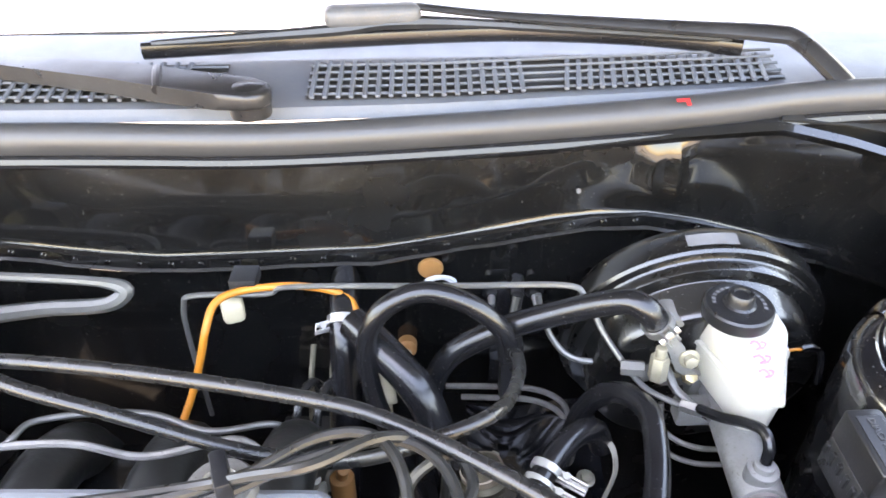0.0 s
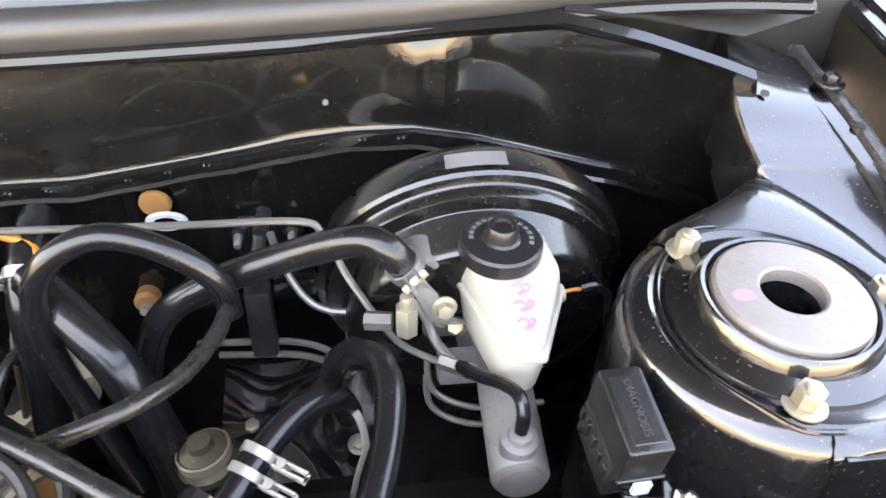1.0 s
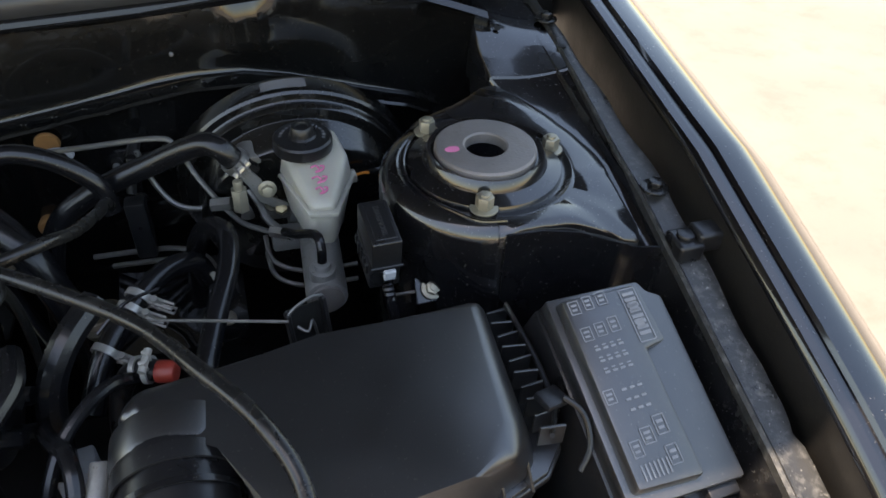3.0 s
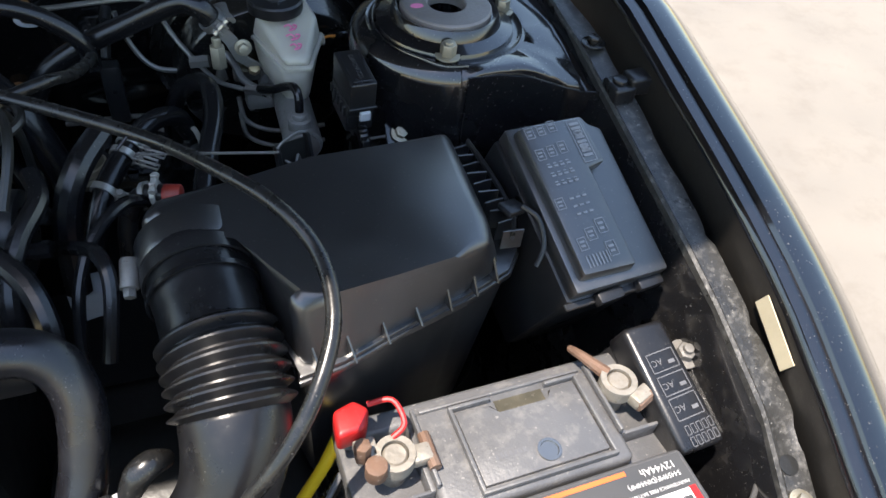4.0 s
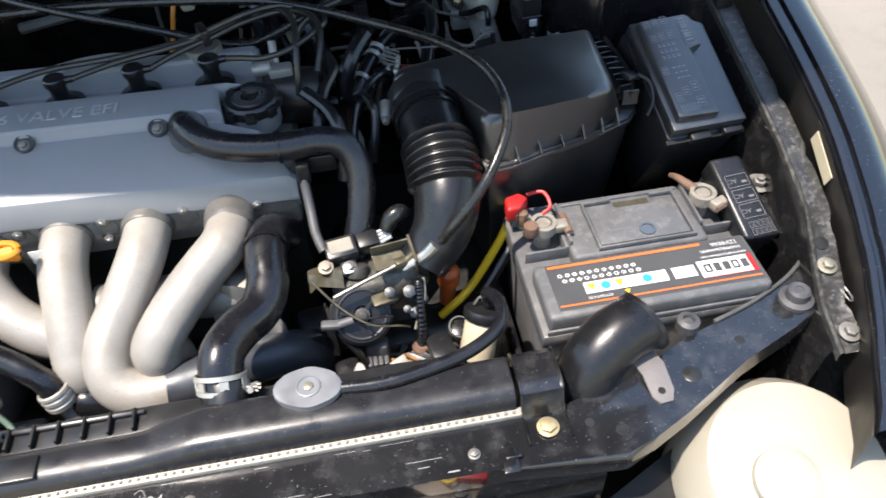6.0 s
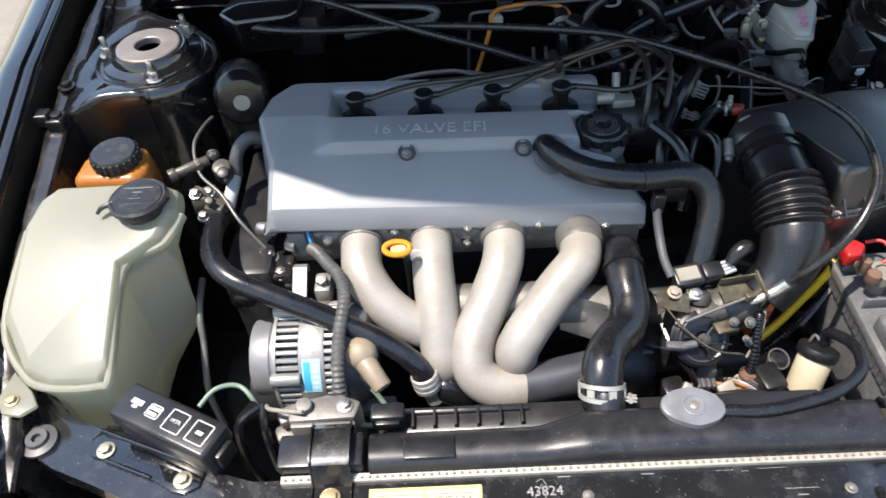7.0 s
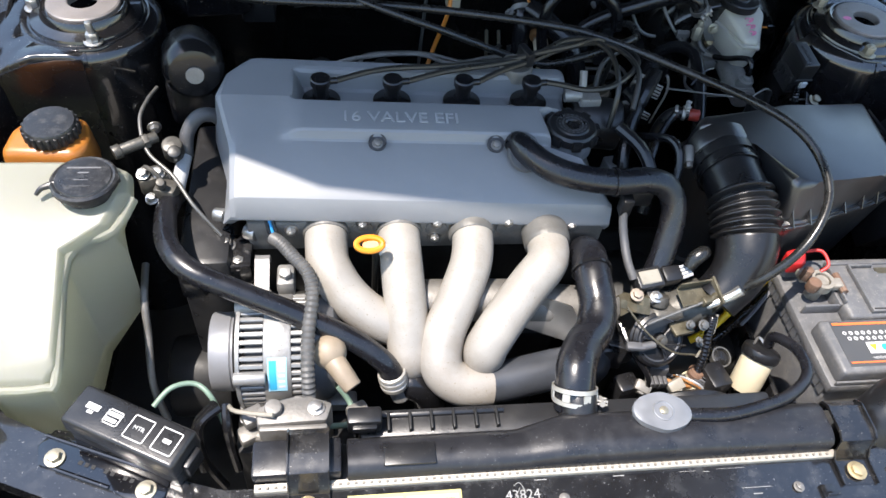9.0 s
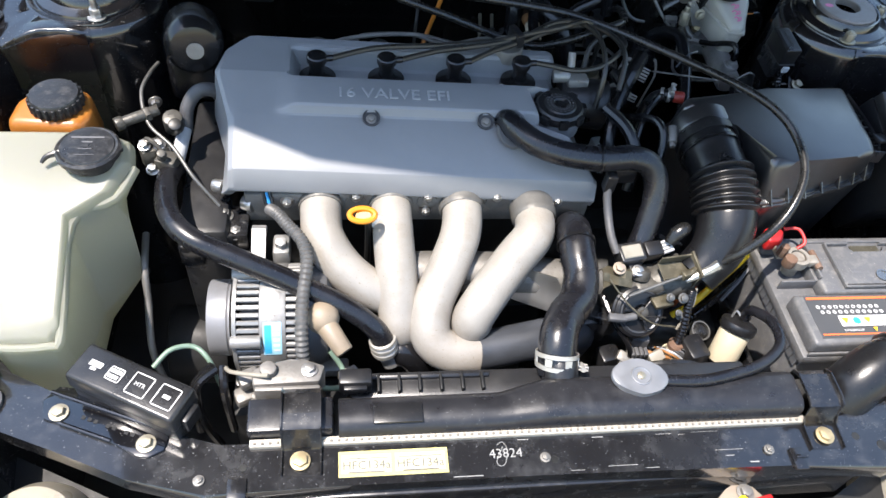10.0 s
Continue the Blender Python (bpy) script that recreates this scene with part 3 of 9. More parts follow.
    for k in range(70):
        a = -100 + 226 * k / 69
        R = float(np.interp(a, [q[0] for q in edge], [q[1] for q in edge]))
        drop = 0.016 * sm_step(0.10, 0.142, R) if a < -20 else -0.003 * sm_step(0.10, 0.134, R)
        drop += 0.006 * (1 - sm_step(0, 12, min(a + 100, 126 - a)))
        ca, sa_ = math.cos(radians(a)), math.sin(radians(a))
        rows.append([(cx + S(r * ca), cy + r * sa_, z) for r, z in ((0.0735, 0.8366 - 0.5 * max(0, drop)), (0.078, 0.8374 - 0.8 * max(0, drop - 0.017)), (0.078 + (R - 0.078) * 0.5, 0.8378 - 0.3 * drop), (R - 0.0035, 0.8376 - drop), (R - 0.001, 0.8365 - drop), (R, 0.834 - drop), (R + 0.001, 0.826 - drop))])
    part("tower_deck", loft(B(), rows), "paint_s", tower, "black painted deck beside the tower", smooth=60)
    # ridge pressed into the top round the inner nuts
    ridge = [(0.0775, 95), (0.0790, 108), (0.0730, 125), (0.0690, 150), (0.0680, 180), (0.0690, 210), (0.0735, 235), (0.0795, 250), (0.0785, 265)]
    bm = tube(B(), [(cx + S(r * math.cos(radians(a))), cy + r * math.sin(radians(a)), 0.8372 if r > 0.072 else 0.8358) for r, a in ridge], 0.0016, 8, 6)
    part("pressed_ridge", bm, "paint_s", tower)
    # gusset wall below the front edge
    bm = loft(B(), [[(S(x0), y0 - dy, z) for z, dy in ((0.8325 - dz, 0.0015), (0.80, 0.0025), (0.55, 0.006))] for x0, y0, dz in ((0.51, 0.4405, 0), (0.54, 0.4405, 0), (0.57, 0.4365, 0.004), (0.60, 0.4285, 0.013), (0.618, 0.4235, 0.017), (0.634, 0.4200, 0.017))], 0.002)
    part("gusset", bm, "paint_s", tower)
    # sloping plate from the tower to the rail, and channel to the cowl corner
    rows = []
    for y, xl, zl in ((0.425, 0.626, 0.806), (0.46, 0.622, 0.815), (0.49, 0.6215, 0.824), (0.518, 0.6225, 0.828), (0.544, 0.6175, 0.829), (0.586, 0.606, 0.830), (0.624, 0.588, 0.833), (0.648, 0.576, 0.837), (0.660, 0.571, 0.842), (0.6615, 0.570, 0.8445), (0.683, 0.568, 0.853),
                      (0.705, 0.569, 0.861), (0.7065, 0.569, 0.8628), (0.735, 0.572, 0.872), (0.768, 0.580, 0.884), (0.79, 0.584, 0.888)):
        x2 = float(np.interp(y, [0.43, 0.58, 0.67, 0.75], [0.640, 0.645, 0.651, 0.655]))
        zr = rail_z(y) - 0.004 + (0.0015 if 0.661 < y < 0.75 else 0)
        w = [(S(xl - 0.003), y - 0.002, zl - 0.06), (S(xl - 0.001), y - 0.001, zl - 0.004), (S(xl + 0.001), y, zl)]
        w += [(S(xl + 0.001) * (1 - q) + X(x2) * q, y - 0.010 * q if y > 0.6 else y, zl * (1 - q) + zr * q - 0.004 * math.sin(q * math.pi)) for q in (0.1, 0.3, 0.5, 0.7, 0.9, 1.0)]
        rows.append(w)
    bm = loft(B(), rows)
    channel = part("corner_channel", bm, "paint_s", car, "black painted corner channel between tower and cowl")
    bm = lathe(B(), [(0.0035, 0), (0.0035, 0.0008), (0, 0.0008)], (S(0.596), 0.722, 0.8655), (0, -0.3, 1), 12)
    part("drain_hole", bm, "dark", channel, "small dark drain hole")
    bm = lathe(B(), [(0.0048, 0), (0.0048, 0.0008), (0, 0.0008)], (X(0.6535), 0.686, rail_z(0.686) + 0.0008), (0, 0, 1), 14)
    part("drain_hole", bm, "dark", rail, "dark bolt hole")
    for bx, by in ((0.6555, 0.735), (0.651, 0.469)):
        bolt(rail, (X(bx), by, rail_z(by) + 0.002), (0, 0, 1), 0.0065, 0.006, "rubber_d", 1.8, 0, "fender_bolt")
    # bonnet rubber stop on the fender
    zs = rail_z(0.41)
    bm = box(B(), *sorted((X(0.638), X(0.660))), 0.398, 0.424, zs - 0.004, zs + 0.013, 0.003, 3)
    box(bm, *sorted((X(0.655), X(0.684))), 0.401, 0.421, zs + 0.002, zs + 0.020, 0.003, 3)
    cyl(bm, (X(0.648), 0.411, zs + 0.012), (X(0.648), 0.411, zs + 0.017), 0.007, 18, bev=0.0015)
    part("bonnet_stop", bm, "plastic", rail, "black rubber bonnet stop")
    if s > 0:
        bm = box(B(), 0.6640, 0.6652, 0.138, 0.194, 0.750, 0.767, 0.0, rot=-6.5, tilt=(22, 0))
        part("sticker", bm, "beige", flange, "blank cream sticker")

# cowl seal
line = [(-0.68, 0.757, 0.903), (-0.2, 0.753, 0.905), (0.0, 0.752, 0.903), (0.2, 0.754, 0.912), (0.37, 0.756, 0.924), (0.46, 0.764, 0.931), (0.56, 0.772, 0.932), (0.64, 0.778, 0.928)]
bm = tube(B(), line, 0.0135, 14, 8, flat=1.1)
seal = part("cowl_seal", bm, "seal", car, "grey-black rubber bonnet seal along the cowl")
tube(bm := B(), [(x, y - 0.010, z - 0.016) for x, y, z in line], 0.006, 8, 8)
part("seal_foot", bm, "rubber", seal)
bm = bars(B(), pose(0.353, 0.7465, 0.936, 35, 0, 8), [(-0.006, 0.006, 0.0, 0.003), (0.002, 0.006, -0.004, 0.0)], 0.0025)
part("paint_dab", bm, "red", seal, "red paint dab")

# cowl panel, grille slats
def cowl_y(x):
    return 0.765 + 0.025 * max(0, x - 0.15) / 0.4


rows = [[(x, cowl_y(x), 0.915 + 0.02 * max(0, x)), (x, cowl_y(x) + 0.006, 0.924 + 0.02 * max(0, x)), (x, cowl_y(x) + 0.075, 0.940), (x, cowl_y(x) + 0.10, 0.936), (x, cowl_y(x) + 0.14, 0.944)] for x in np.linspace(-0.70, 0.72, 40)]
cowl = part("cowl_panel", loft(B(), rows, 0.002), "cowl", car, "grey plastic cowl panel below the windscreen")
# dark sheets under the slats: the openings' shade as plain colour
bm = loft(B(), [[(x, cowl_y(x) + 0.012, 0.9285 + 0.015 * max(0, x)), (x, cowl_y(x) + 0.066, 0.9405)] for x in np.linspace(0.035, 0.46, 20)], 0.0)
part("grille_shade", bm, "dark", cowl, "dark sheet standing in for the shade inside the grille opening")
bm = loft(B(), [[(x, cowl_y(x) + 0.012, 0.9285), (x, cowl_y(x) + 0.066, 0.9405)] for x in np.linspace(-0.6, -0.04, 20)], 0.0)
part("grille_shade", bm, "dark", cowl, "dark sheet standing in for the shade inside the grille opening")
slat_me = None
for x0, x1, st in ((-0.60, -0.05, 0.0125), (0.04, 0.245, 0.0115), (0.262, 0.46, 0.0105)):
    for k in range(int((x1 - x0) / st)):
        x = x0 + st * k
        if slat_me is None:
            slat_me = raw(box(B(), -0.0022, 0.0022, 0, 0.058, 0, 0.003, 0.0008, 1), "cowl")
        shared("slat", slat_me, cowl, pose(x, cowl_y(x) + 0.010, 0.9290 + 0.015 * max(0, x), 12 - 14 * max(0, x), 0, -8 if x > 0.25 else 0))
for k in range(5):
    bm = B()
    tube(bm, [(x, cowl_y(x) + 0.017 + 0.0105 * k, 0.9310 + 0.0024 * k + 0.012 * max(0, x)) for x in np.linspace(0.035, 0.46, 12)], 0.0014, 4, 1)
    tube(bm, [(x, cowl_y(x) + 0.017 + 0.0105 * k, 0.9310 + 0.0024 * k) for x in np.linspace(-0.6, -0.04, 12)], 0.0014, 4, 1)
    part("cross_bar", bm, "cowl", cowl)

# windscreen
rows = [[(x, 0.895 + 0.05 * (1 - (x / 0.72) ** 2) + 0.62 * v - 0.0, 0.935 + 0.36 * v) for x in np.linspace(-0.70, 0.70, 15)] for v in np.linspace(0, 1, 6)]
windscreen = part("windscreen", loft(B(), rows, 0.005), "glassy", car, "clean sloping windscreen glass")

# bonnet, propped open above the bay
rows = []
for v in np.linspace(0, 1, 14):
    half = 0.69 - 0.11 * max(0, (v - 0.86) / 0.14) ** 2
    rows.append([(0.01 + half * u, 0.905 - 0.745 * v + 0.035 * (v ** 4) * u * u, 1.01 + 0.74 * v + 0.02 * math.sin(v * 3)) for u in np.linspace(-1, 1, 16)])
bm = loft(B(), rows, 0.02)
part("bonnet", bm, "hood", car, "black bonnet panel propped wide open")

# front cross panel over the radiator
back = [(-0.605, 0.13), (-0.545, 0.055), (-0.44, 0.005), (-0.33, -0.034), (-0.05, -0.036), (0.325, -0.036), (0.396, -0.016), (0.467, 0.018), (0.543, 0.043), (0.591, 0.065), (0.622, 0.087), (0.645, 0.106)]
front = [(0.650, 0.070), (0.640, 0.045), (0.625, 0.032), (0.573, 0.008), (0.512, -0.018), (0.438, -0.060), (0.401, -0.078), (0.372, -0.092), (0.26, -0.082), (0.0, -0.078), (-0.20, -0.078), (-0.34, -0.084), (-0.415, -0.060), (-0.488, -0.027), (-0.538, -0.006), (-0.60, 0.03), (-0.63, 0.07)]
bm = prism(B(), [(x, y) for x, y in back + front], 0.664, 0.690, 0.004)
panel = part("front_panel", bm, "panel", car, "glossy black radiator support panel with chips and scratches")
bm = extr(B(), [(-0.081, 0.60), (-0.081, 0.668), (-0.074, 0.668), (-0.074, 0.60)], -0.34, 0.36, 0.002)
part("front_face", bm, "paint_dusty", car)
bm = extr(B(), [(-0.135, 0.600), (-0.135, 0.632), (-0.128, 0.640), (-0.105, 0.640), (-0.105, 0.60)], -0.30, 0.20, 0.004)
part("lower_bar", bm, "plastic_d", car, "black lower cross bar")
bm = extr(B(), [(-0.10, 0.30), (-0.10, 0.34), (0.80, 0.34), (0.80, 0.30)], -0.66, 0.66)
part("undertray", bm, "dark", car, "dark undertray deep below the engine")

# front wheels, on which the car stands
for s in (1, -1):
    bm = lathe(B(), [(0.19, -0.085), (0.27, -0.09), (0.295, -0.075), (0.30, 0.0), (0.295, 0.075), (0.27, 0.09), (0.19, 0.085), (0.19, -0.085)], (s * 0.70, 0.42, 0.299), (1, 0, 0), 48)
    wheel = part("tyre", bm, "rubber_d", car, "black rubber front tyre")
    part("rim", lathe(B(), [(0.19, -0.06), (0.17, 0.0), (0.05, 0.03), (0.0, 0.03)], (s * 0.70, 0.42, 0.299), (s, 0, 0), 36), "alu", wheel, "dull metal rim")

# dark grille carrier below and before the front panel
bm = loft(B(), [[(x, -0.085 + 0.10 * max(0, abs(x) - 0.36) / 0.2, 0.60 - 0.03 * abs(x)), (x, -0.15 + 0.10 * max(0, abs(x) - 0.36) / 0.2, 0.585 - 0.03 * abs(x)), (x, -0.26 + 0.12 * max(0, abs(x) - 0.36) / 0.2, 0.55 - 0.05 * abs(x)), (x, -0.30 + 0.12 * max(0, abs(x) - 0.36) / 0.2, 0.40)] for x in np.linspace(-0.62, 0.62, 25)])
gp = part("grille_carrier", bm, "inner", car, "matt black plastic grille carrier")
for y in (-0.11, -0.17, -0.22):
    bm = box(B(), -0.42, 0.42, y, y + 0.012, 0.578 + 0.3 * (y + 0.11), 0.600 + 0.3 * (y + 0.11), 0.003)
    part("grille_bar", bm, "plastic_d", gp, "black grille bar")

# flange plate and closing panel at the cowl corner
bm = loft(B(), [[(0.44, 0.745, 0.921), (0.50, 0.750, 0.913), (0.545, 0.756, 0.902), (0.590, 0.762, 0.892)], [(0.45, 0.772, 0.926), (0.52, 0.780, 0.922), (0.60, 0.786, 0.914), (0.668, 0.792, 0.898)]], 0.002)
part("cowl_corner_plate", bm, "inner", car, "black painted flange plate at the cowl corner")
bm = box(B(), 0.578, 0.700, 0.794, 0.860, 0.84, 0.920, 0.006)
box(bm, 0.430, 0.5785, 0.800, 0.812, 0.80, 0.922, 0.003)
part("corner_panel", bm, "inner", car, "matt black panel closing the cowl corner")

# ---- engine ----
engine = thing("engine", (-0.1, 0.35, 0.35), "four-cylinder engine with a silver-grey valve cover, set across the bay", "engine")
bm = B()
box(bm, -0.325, 0.105, 0.27, 0.445, 0.345, 0.72, 0.01)
box(bm, -0.33, 0.06, 0.19, 0.28, 0.345, 0.60, 0.012)
block = part("block", bm, "dark", engine, "oily dark engine block")
bm = B()
box(bm, -0.322, 0.106, 0.2590, 0.445, 0.695, 0.743, 0.004)
for x in (-0.19, -0.103, -0.017):
    cyl(bm, (x, 0.262, 0.730), (x, 0.2575, 0.730), 0.013, 20, bev=0.001)
head = part("cylinder_head", bm, "alu_d", engine, "grey cast aluminium cylinder head")
for x, z in ((-0.272, 0.732), (-0.19, 0.742), (-0.104, 0.717), (-0.103, 0.742), (-0.017, 0.742), (0.062, 0.735)):
    bolt(head, (x, 0.2595, z), (0, -1, 0), 0.0055, 0.006, "steel", 1.5, 0.003)

# valve cover
# outline from the front lip to the back wall: y, height, height inside the plug valley
CP = [(0.262, 0.738, 0), (0.2545, 0.747, 0), (0.2545, 0.751, 0), (0.2610, 0.7705, 0), (0.2632, 0.7745, 0), (0.2675, 0.7775, 0), (0.315, 0.7990, 0), (0.3240, 0.8022, 0), (0.3280, 0.8036, 0), (0.3300, 0.8055, 0),
      (0.3340, 0.8140, 0), (0.3365, 0.8163, 0), (0.3420, 0.8175, 0), (0.3800, 0.8180, 0), (0.3850, 0.8180, 0.8172), (0.3880, 0.8180, 0.8130), (0.3895, 0.8180, 0.7960), (0.3930, 0.8180, 0.7915),
      (0.4330, 0.8185, 0.7915), (0.4375, 0.8185, 0.7940), (0.4400, 0.8185, 0.8000), (0.4425, 0.8185, 0.8125), (0.4450, 0.8185, 0.8165), (0.4490, 0.8185, 0.8180), (0.4610, 0.8175, 0), (0.4655, 0.8150, 0), (0.4675, 0.8090, 0), (0.4680, 0.75, 0)]


def cover_left(y):
    return float(np.interp(y, [0.25, 0.30, 0.325, 0.405, 0.43, 0.468], [-0.338, -0.337, -0.340, -0.362, -0.352, -0.322]))


def cover_right(y):
    return float(np.interp(y, [0.25, 0.305, 0.328, 0.38, 0.392, 0.468], [0.108, 0.111, 0.040, 0.034, 0.078, 0.080]))


def sm(a, b, x):
    t = min(1, max(0, (x - a) / (b - a)))
    return t * t * (3 - 2 * t)


rows = []
XS = [-0.5, -0.4, -0.35] + list(np.linspace(-0.33, -0.292, 5)) + list(np.linspace(-0.286, -0.246, 15)) + list(np.linspace(-0.235, 0.0, 18)) + list(np.linspace(0.01, 0.11, 16)) + [0.3, 0.4, 0.5]
for i, x0 in enumerate(XS):
    row = []
    for y, z, zv in CP:
        xl, xr = cover_left(y), cover_right(y)
        e = (0.0, 0.0015, 0.006)[min(i, 2)] if i < 4 else (0.0, 0.0015, 0.006)[min(len(XS) - 1 - i, 2)]
        x = min(max(x0, xl + e), xr - e)
        if 0.328 < y < 0.39:   # the step fades out towards the end of the cover
            k = sm(-0.292, -0.256, x - 0.25 * (y - 0.33))
            z = z * k + (0.8036 + (y - 0.328) * 0.24) * (1 - k)
        if zv:
            k = sm(-0.272, -0.259, x - 0.006 * math.cos((y - 0.415) * 60))
            z = zv * k + z * (1 - k)
        edge = min(x - xl, xr - x)
        if y > 0.256:
            z -= 0.006 * (1 - sm(0, 0.012, edge)) ** 2
        z -= (0.048 - 0.018 * sm(0.28, 0.33, y)) * (x + 0.17)
        if i == 0:
            x, z = xl - 0.008, min(z, 0.748)
        if i == len(XS) - 1:
            z = min(z, 0.765)
        row.append((x, y, z))
    rows.append(row)
bm = loft(B(), rows)
bmesh.ops.remove_doubles(bm, verts=bm.verts, dist=0.00005)
cover = part("valve_cover", bm, "cover", engine, "silver-grey painted valve cover with raised lettering", smooth=19)
# letters paler than the cover: wear plus edge highlights put into the colour
words("lettering", "16 VALVE EFI", 0.0250, pose(-0.143, 0.356, 0.8168, 0, 1.5, 0), "cover_worn_lit", cover, 0.0012)
for x in (-0.171, -0.031):
    bm = lathe(B(), [(0.0105, -0.003), (0.0105, 0.0012), (0.0095, 0.0012), (0.0088, -0.0005), (0.0, -0.0005)], (x, 0.3255, 0.8065 - 0.02 * (x + 0.17)), (0, -0.45, 0.88), 20)
    n = part("cover_pocket", bm, "pocket", cover, "bolt pocket with its shade painted in")
    bolt(n, (x, 0.3245, 0.8045 - 0.02 * (x + 0.17)), (0, -0.45, 0.88), 0.0045, 0.004, "alu_d", 1.4)
for x in (-0.193, 0.0):
    bolt(cover, (x, 0.398, 0.792), (0, 0, 1), 0.0055, 0.006, "steel", 1.5)
bm = B()
cyl(bm, (0.069, 0.357, 0.77), (0.069, 0.357, 0.797), 0.03, 32, bev=0.002)
part("filler_neck", bm, "cover", engine, "silver-grey oil filler neck")
bm = lathe(B(), [(0.026, 0.79), (0.031, 0.793), (0.031, 0.803), (0.028, 0.806), (0.021, 0.806), (0.019, 0.8075), (0.010, 0.8075), (0.008, 0.806), (0.0, 0.806)], (0.069, 0.357, 0), seg=40)
cap = part("oil_cap", bm, "plastic", engine, "black plastic oil filler cap with ribbed rim")
lug = raw(box(B(), -0.004, 0.004, -0.006, 0.006, -0.006, 0.006, 0.0015, 2), "plastic")
for k in range(8):
    a = k * math.pi / 4
    shared("lug", lug, cap, pose(0.069 + 0.0315 * math.cos(a), 0.357 + 0.0315 * math.sin(a), 0.798, 0, 0, math.degrees(a)))
bm = B()
for r in (0.0165, 0.0125):
    for k in range(18):
        a = k * 2 * math.pi / 18
        m = pose(0.069 + r * math.cos(a), 0.357 + r * math.sin(a), 0.8078, 0, 0, math.degrees(a))
        bars(bm, m, [(-0.0008, 0.0008, -0.0016, 0.0016)], 0.0002)
part("marking", bm, "print_d", cap, "worn pale markings")

# exhaust manifold
manifold = thing("exhaust_manifold", (-0.1, 0.2, 0.6), "pale heat-painted tubular exhaust manifold with four runners", "exhaust manifold")
RUN = [
    [(-0.232, 0.262, 0.724), (-0.232, 0.242, 0.723), (-0.228, 0.214, 0.715), (-0.206, 0.186, 0.694), (-0.172, 0.168, 0.674), (-0.125, 0.160, 0.660), (-0.08, 0.155, 0.645)],
    [(-0.147, 0.262, 0.724), (-0.147, 0.242, 0.724), (-0.146, 0.211, 0.716), (-0.143, 0.174, 0.692), (-0.141, 0.143, 0.666), (-0.138, 0.130, 0.646), (-0.134, 0.150, 0.610)],
    [(-0.060, 0.262, 0.724), (-0.060, 0.242, 0.724), (-0.066, 0.211, 0.718), (-0.084, 0.174, 0.698), (-0.102, 0.140, 0.678), (-0.104, 0.112, 0.656), (-0.083, 0.098, 0.642), (-0.048, 0.098, 0.638)],
    [(0.030, 0.262, 0.724), (0.030, 0.240, 0.725), (0.024, 0.208, 0.726), (0.000, 0.182, 0.716), (-0.030, 0.150, 0.700), (-0.052, 0.126, 0.680), (-0.055, 0.124, 0.662), (-0.052, 0.148, 0.630)],
]
for pts in RUN:
    part("runner", tube(B(), pts, 0.0246, 28, 8), "mani", manifold)
for x, ye in ((-0.232, 0.255), (-0.147, 0.255), (-0.060, 0.249), (0.030, 0.233)):
    bm = B()
    tube(bm, [(x, 0.266, 0.724), (x, ye + 0.006, 0.724), (x, ye + 0.002, 0.724), (x, ye, 0.7238)], [0.0285, 0.0280, 0.0272, 0.0258], 28, 3)
    part("flange", bm, "collar", manifold, "grey cast flange")
bm = tube(B(), [(-0.052, 0.0985, 0.6385), (-0.02, 0.103, 0.640), (0.04, 0.115, 0.64), (0.09, 0.14, 0.61), (0.10, 0.16, 0.55)], 0.024, 20, 6)
part("collector", bm, "iron_d", manifold, "dull grey collector pipe")
bm = tube(B(), [(-0.12, 0.195, 0.672), (-0.02, 0.19, 0.675), (0.07, 0.18, 0.67)], 0.026, 16, 4)
part("lower_pipe", bm, "alu_d", manifold, "grey lower pipe behind the runners")
bm = B()
loft(bm, [[(0.0, 0.178, 0.705), (0.05, 0.16, 0.70), (0.075, 0.14, 0.66)], [(0.0, 0.16, 0.66), (0.05, 0.145, 0.65), (0.075, 0.13, 0.62)]], 0.002)
part("heat_shield", bm, "steel", manifold, "crumpled bright heat shield")

# dipstick
dip = thing("dipstick", (-0.176, 0.225, 0.70), "orange-yellow plastic dipstick handle on a thin tube", "dipstick")
bm = B()
ring = [(-0.184 + 0.0145 * math.cos(a), 0.206 + 0.007 * math.sin(a), 0.7655 + 0.0035 * math.sin(a)) for a in np.linspace(0, 2 * math.pi, 25)]
tube(bm, ring, 0.0034, 8, 1, cap=False)
cyl(bm, (-0.183, 0.205, 0.764), (-0.180, 0.214, 0.746), 0.009, 12, r1=0.004)
part("handle", bm, "dip", dip, "orange-yellow plastic ring")
part("tube", tube(B(), [(-0.178, 0.216, 0.750), (-0.176, 0.222, 0.72), (-0.176, 0.228, 0.62)], 0.004, 8, 3), "dark", dip)
bm = box(B(), -0.172, -0.150, 0.2205, 0.222, 0.728, 0.745, 0.0004)
part("tag", bm, "paper", dip, "small white tag")

# spark plug boots
for x in (-0.236, -0.149, -0.061, 0.025):
    b = thing("spark_plug_boot", (x, 0.415, 0.793), "black rubber spark plug boot seated in the valve cover", "spark plug boot", "spark plug boots")
    bm = lathe(B(), [(0.024, 0.789), (0.0235, 0.796), (0.015, 0.799), (0.0105, 0.801), (0.0095, 0.815), (0.0105, 0.816), (0.0105, 0.819), (0.0125, 0.8205), (0.0125, 0.8275), (0.011, 0.829), (0.0, 0.829)], (x, 0.415, 0), seg=24)
    cyl(bm, (x, 0.415, 0.823), (x + 0.020, 0.417, 0.8235), 0.0048, 12, r1=0.004)
    part("boot", bm, "rubber", b)

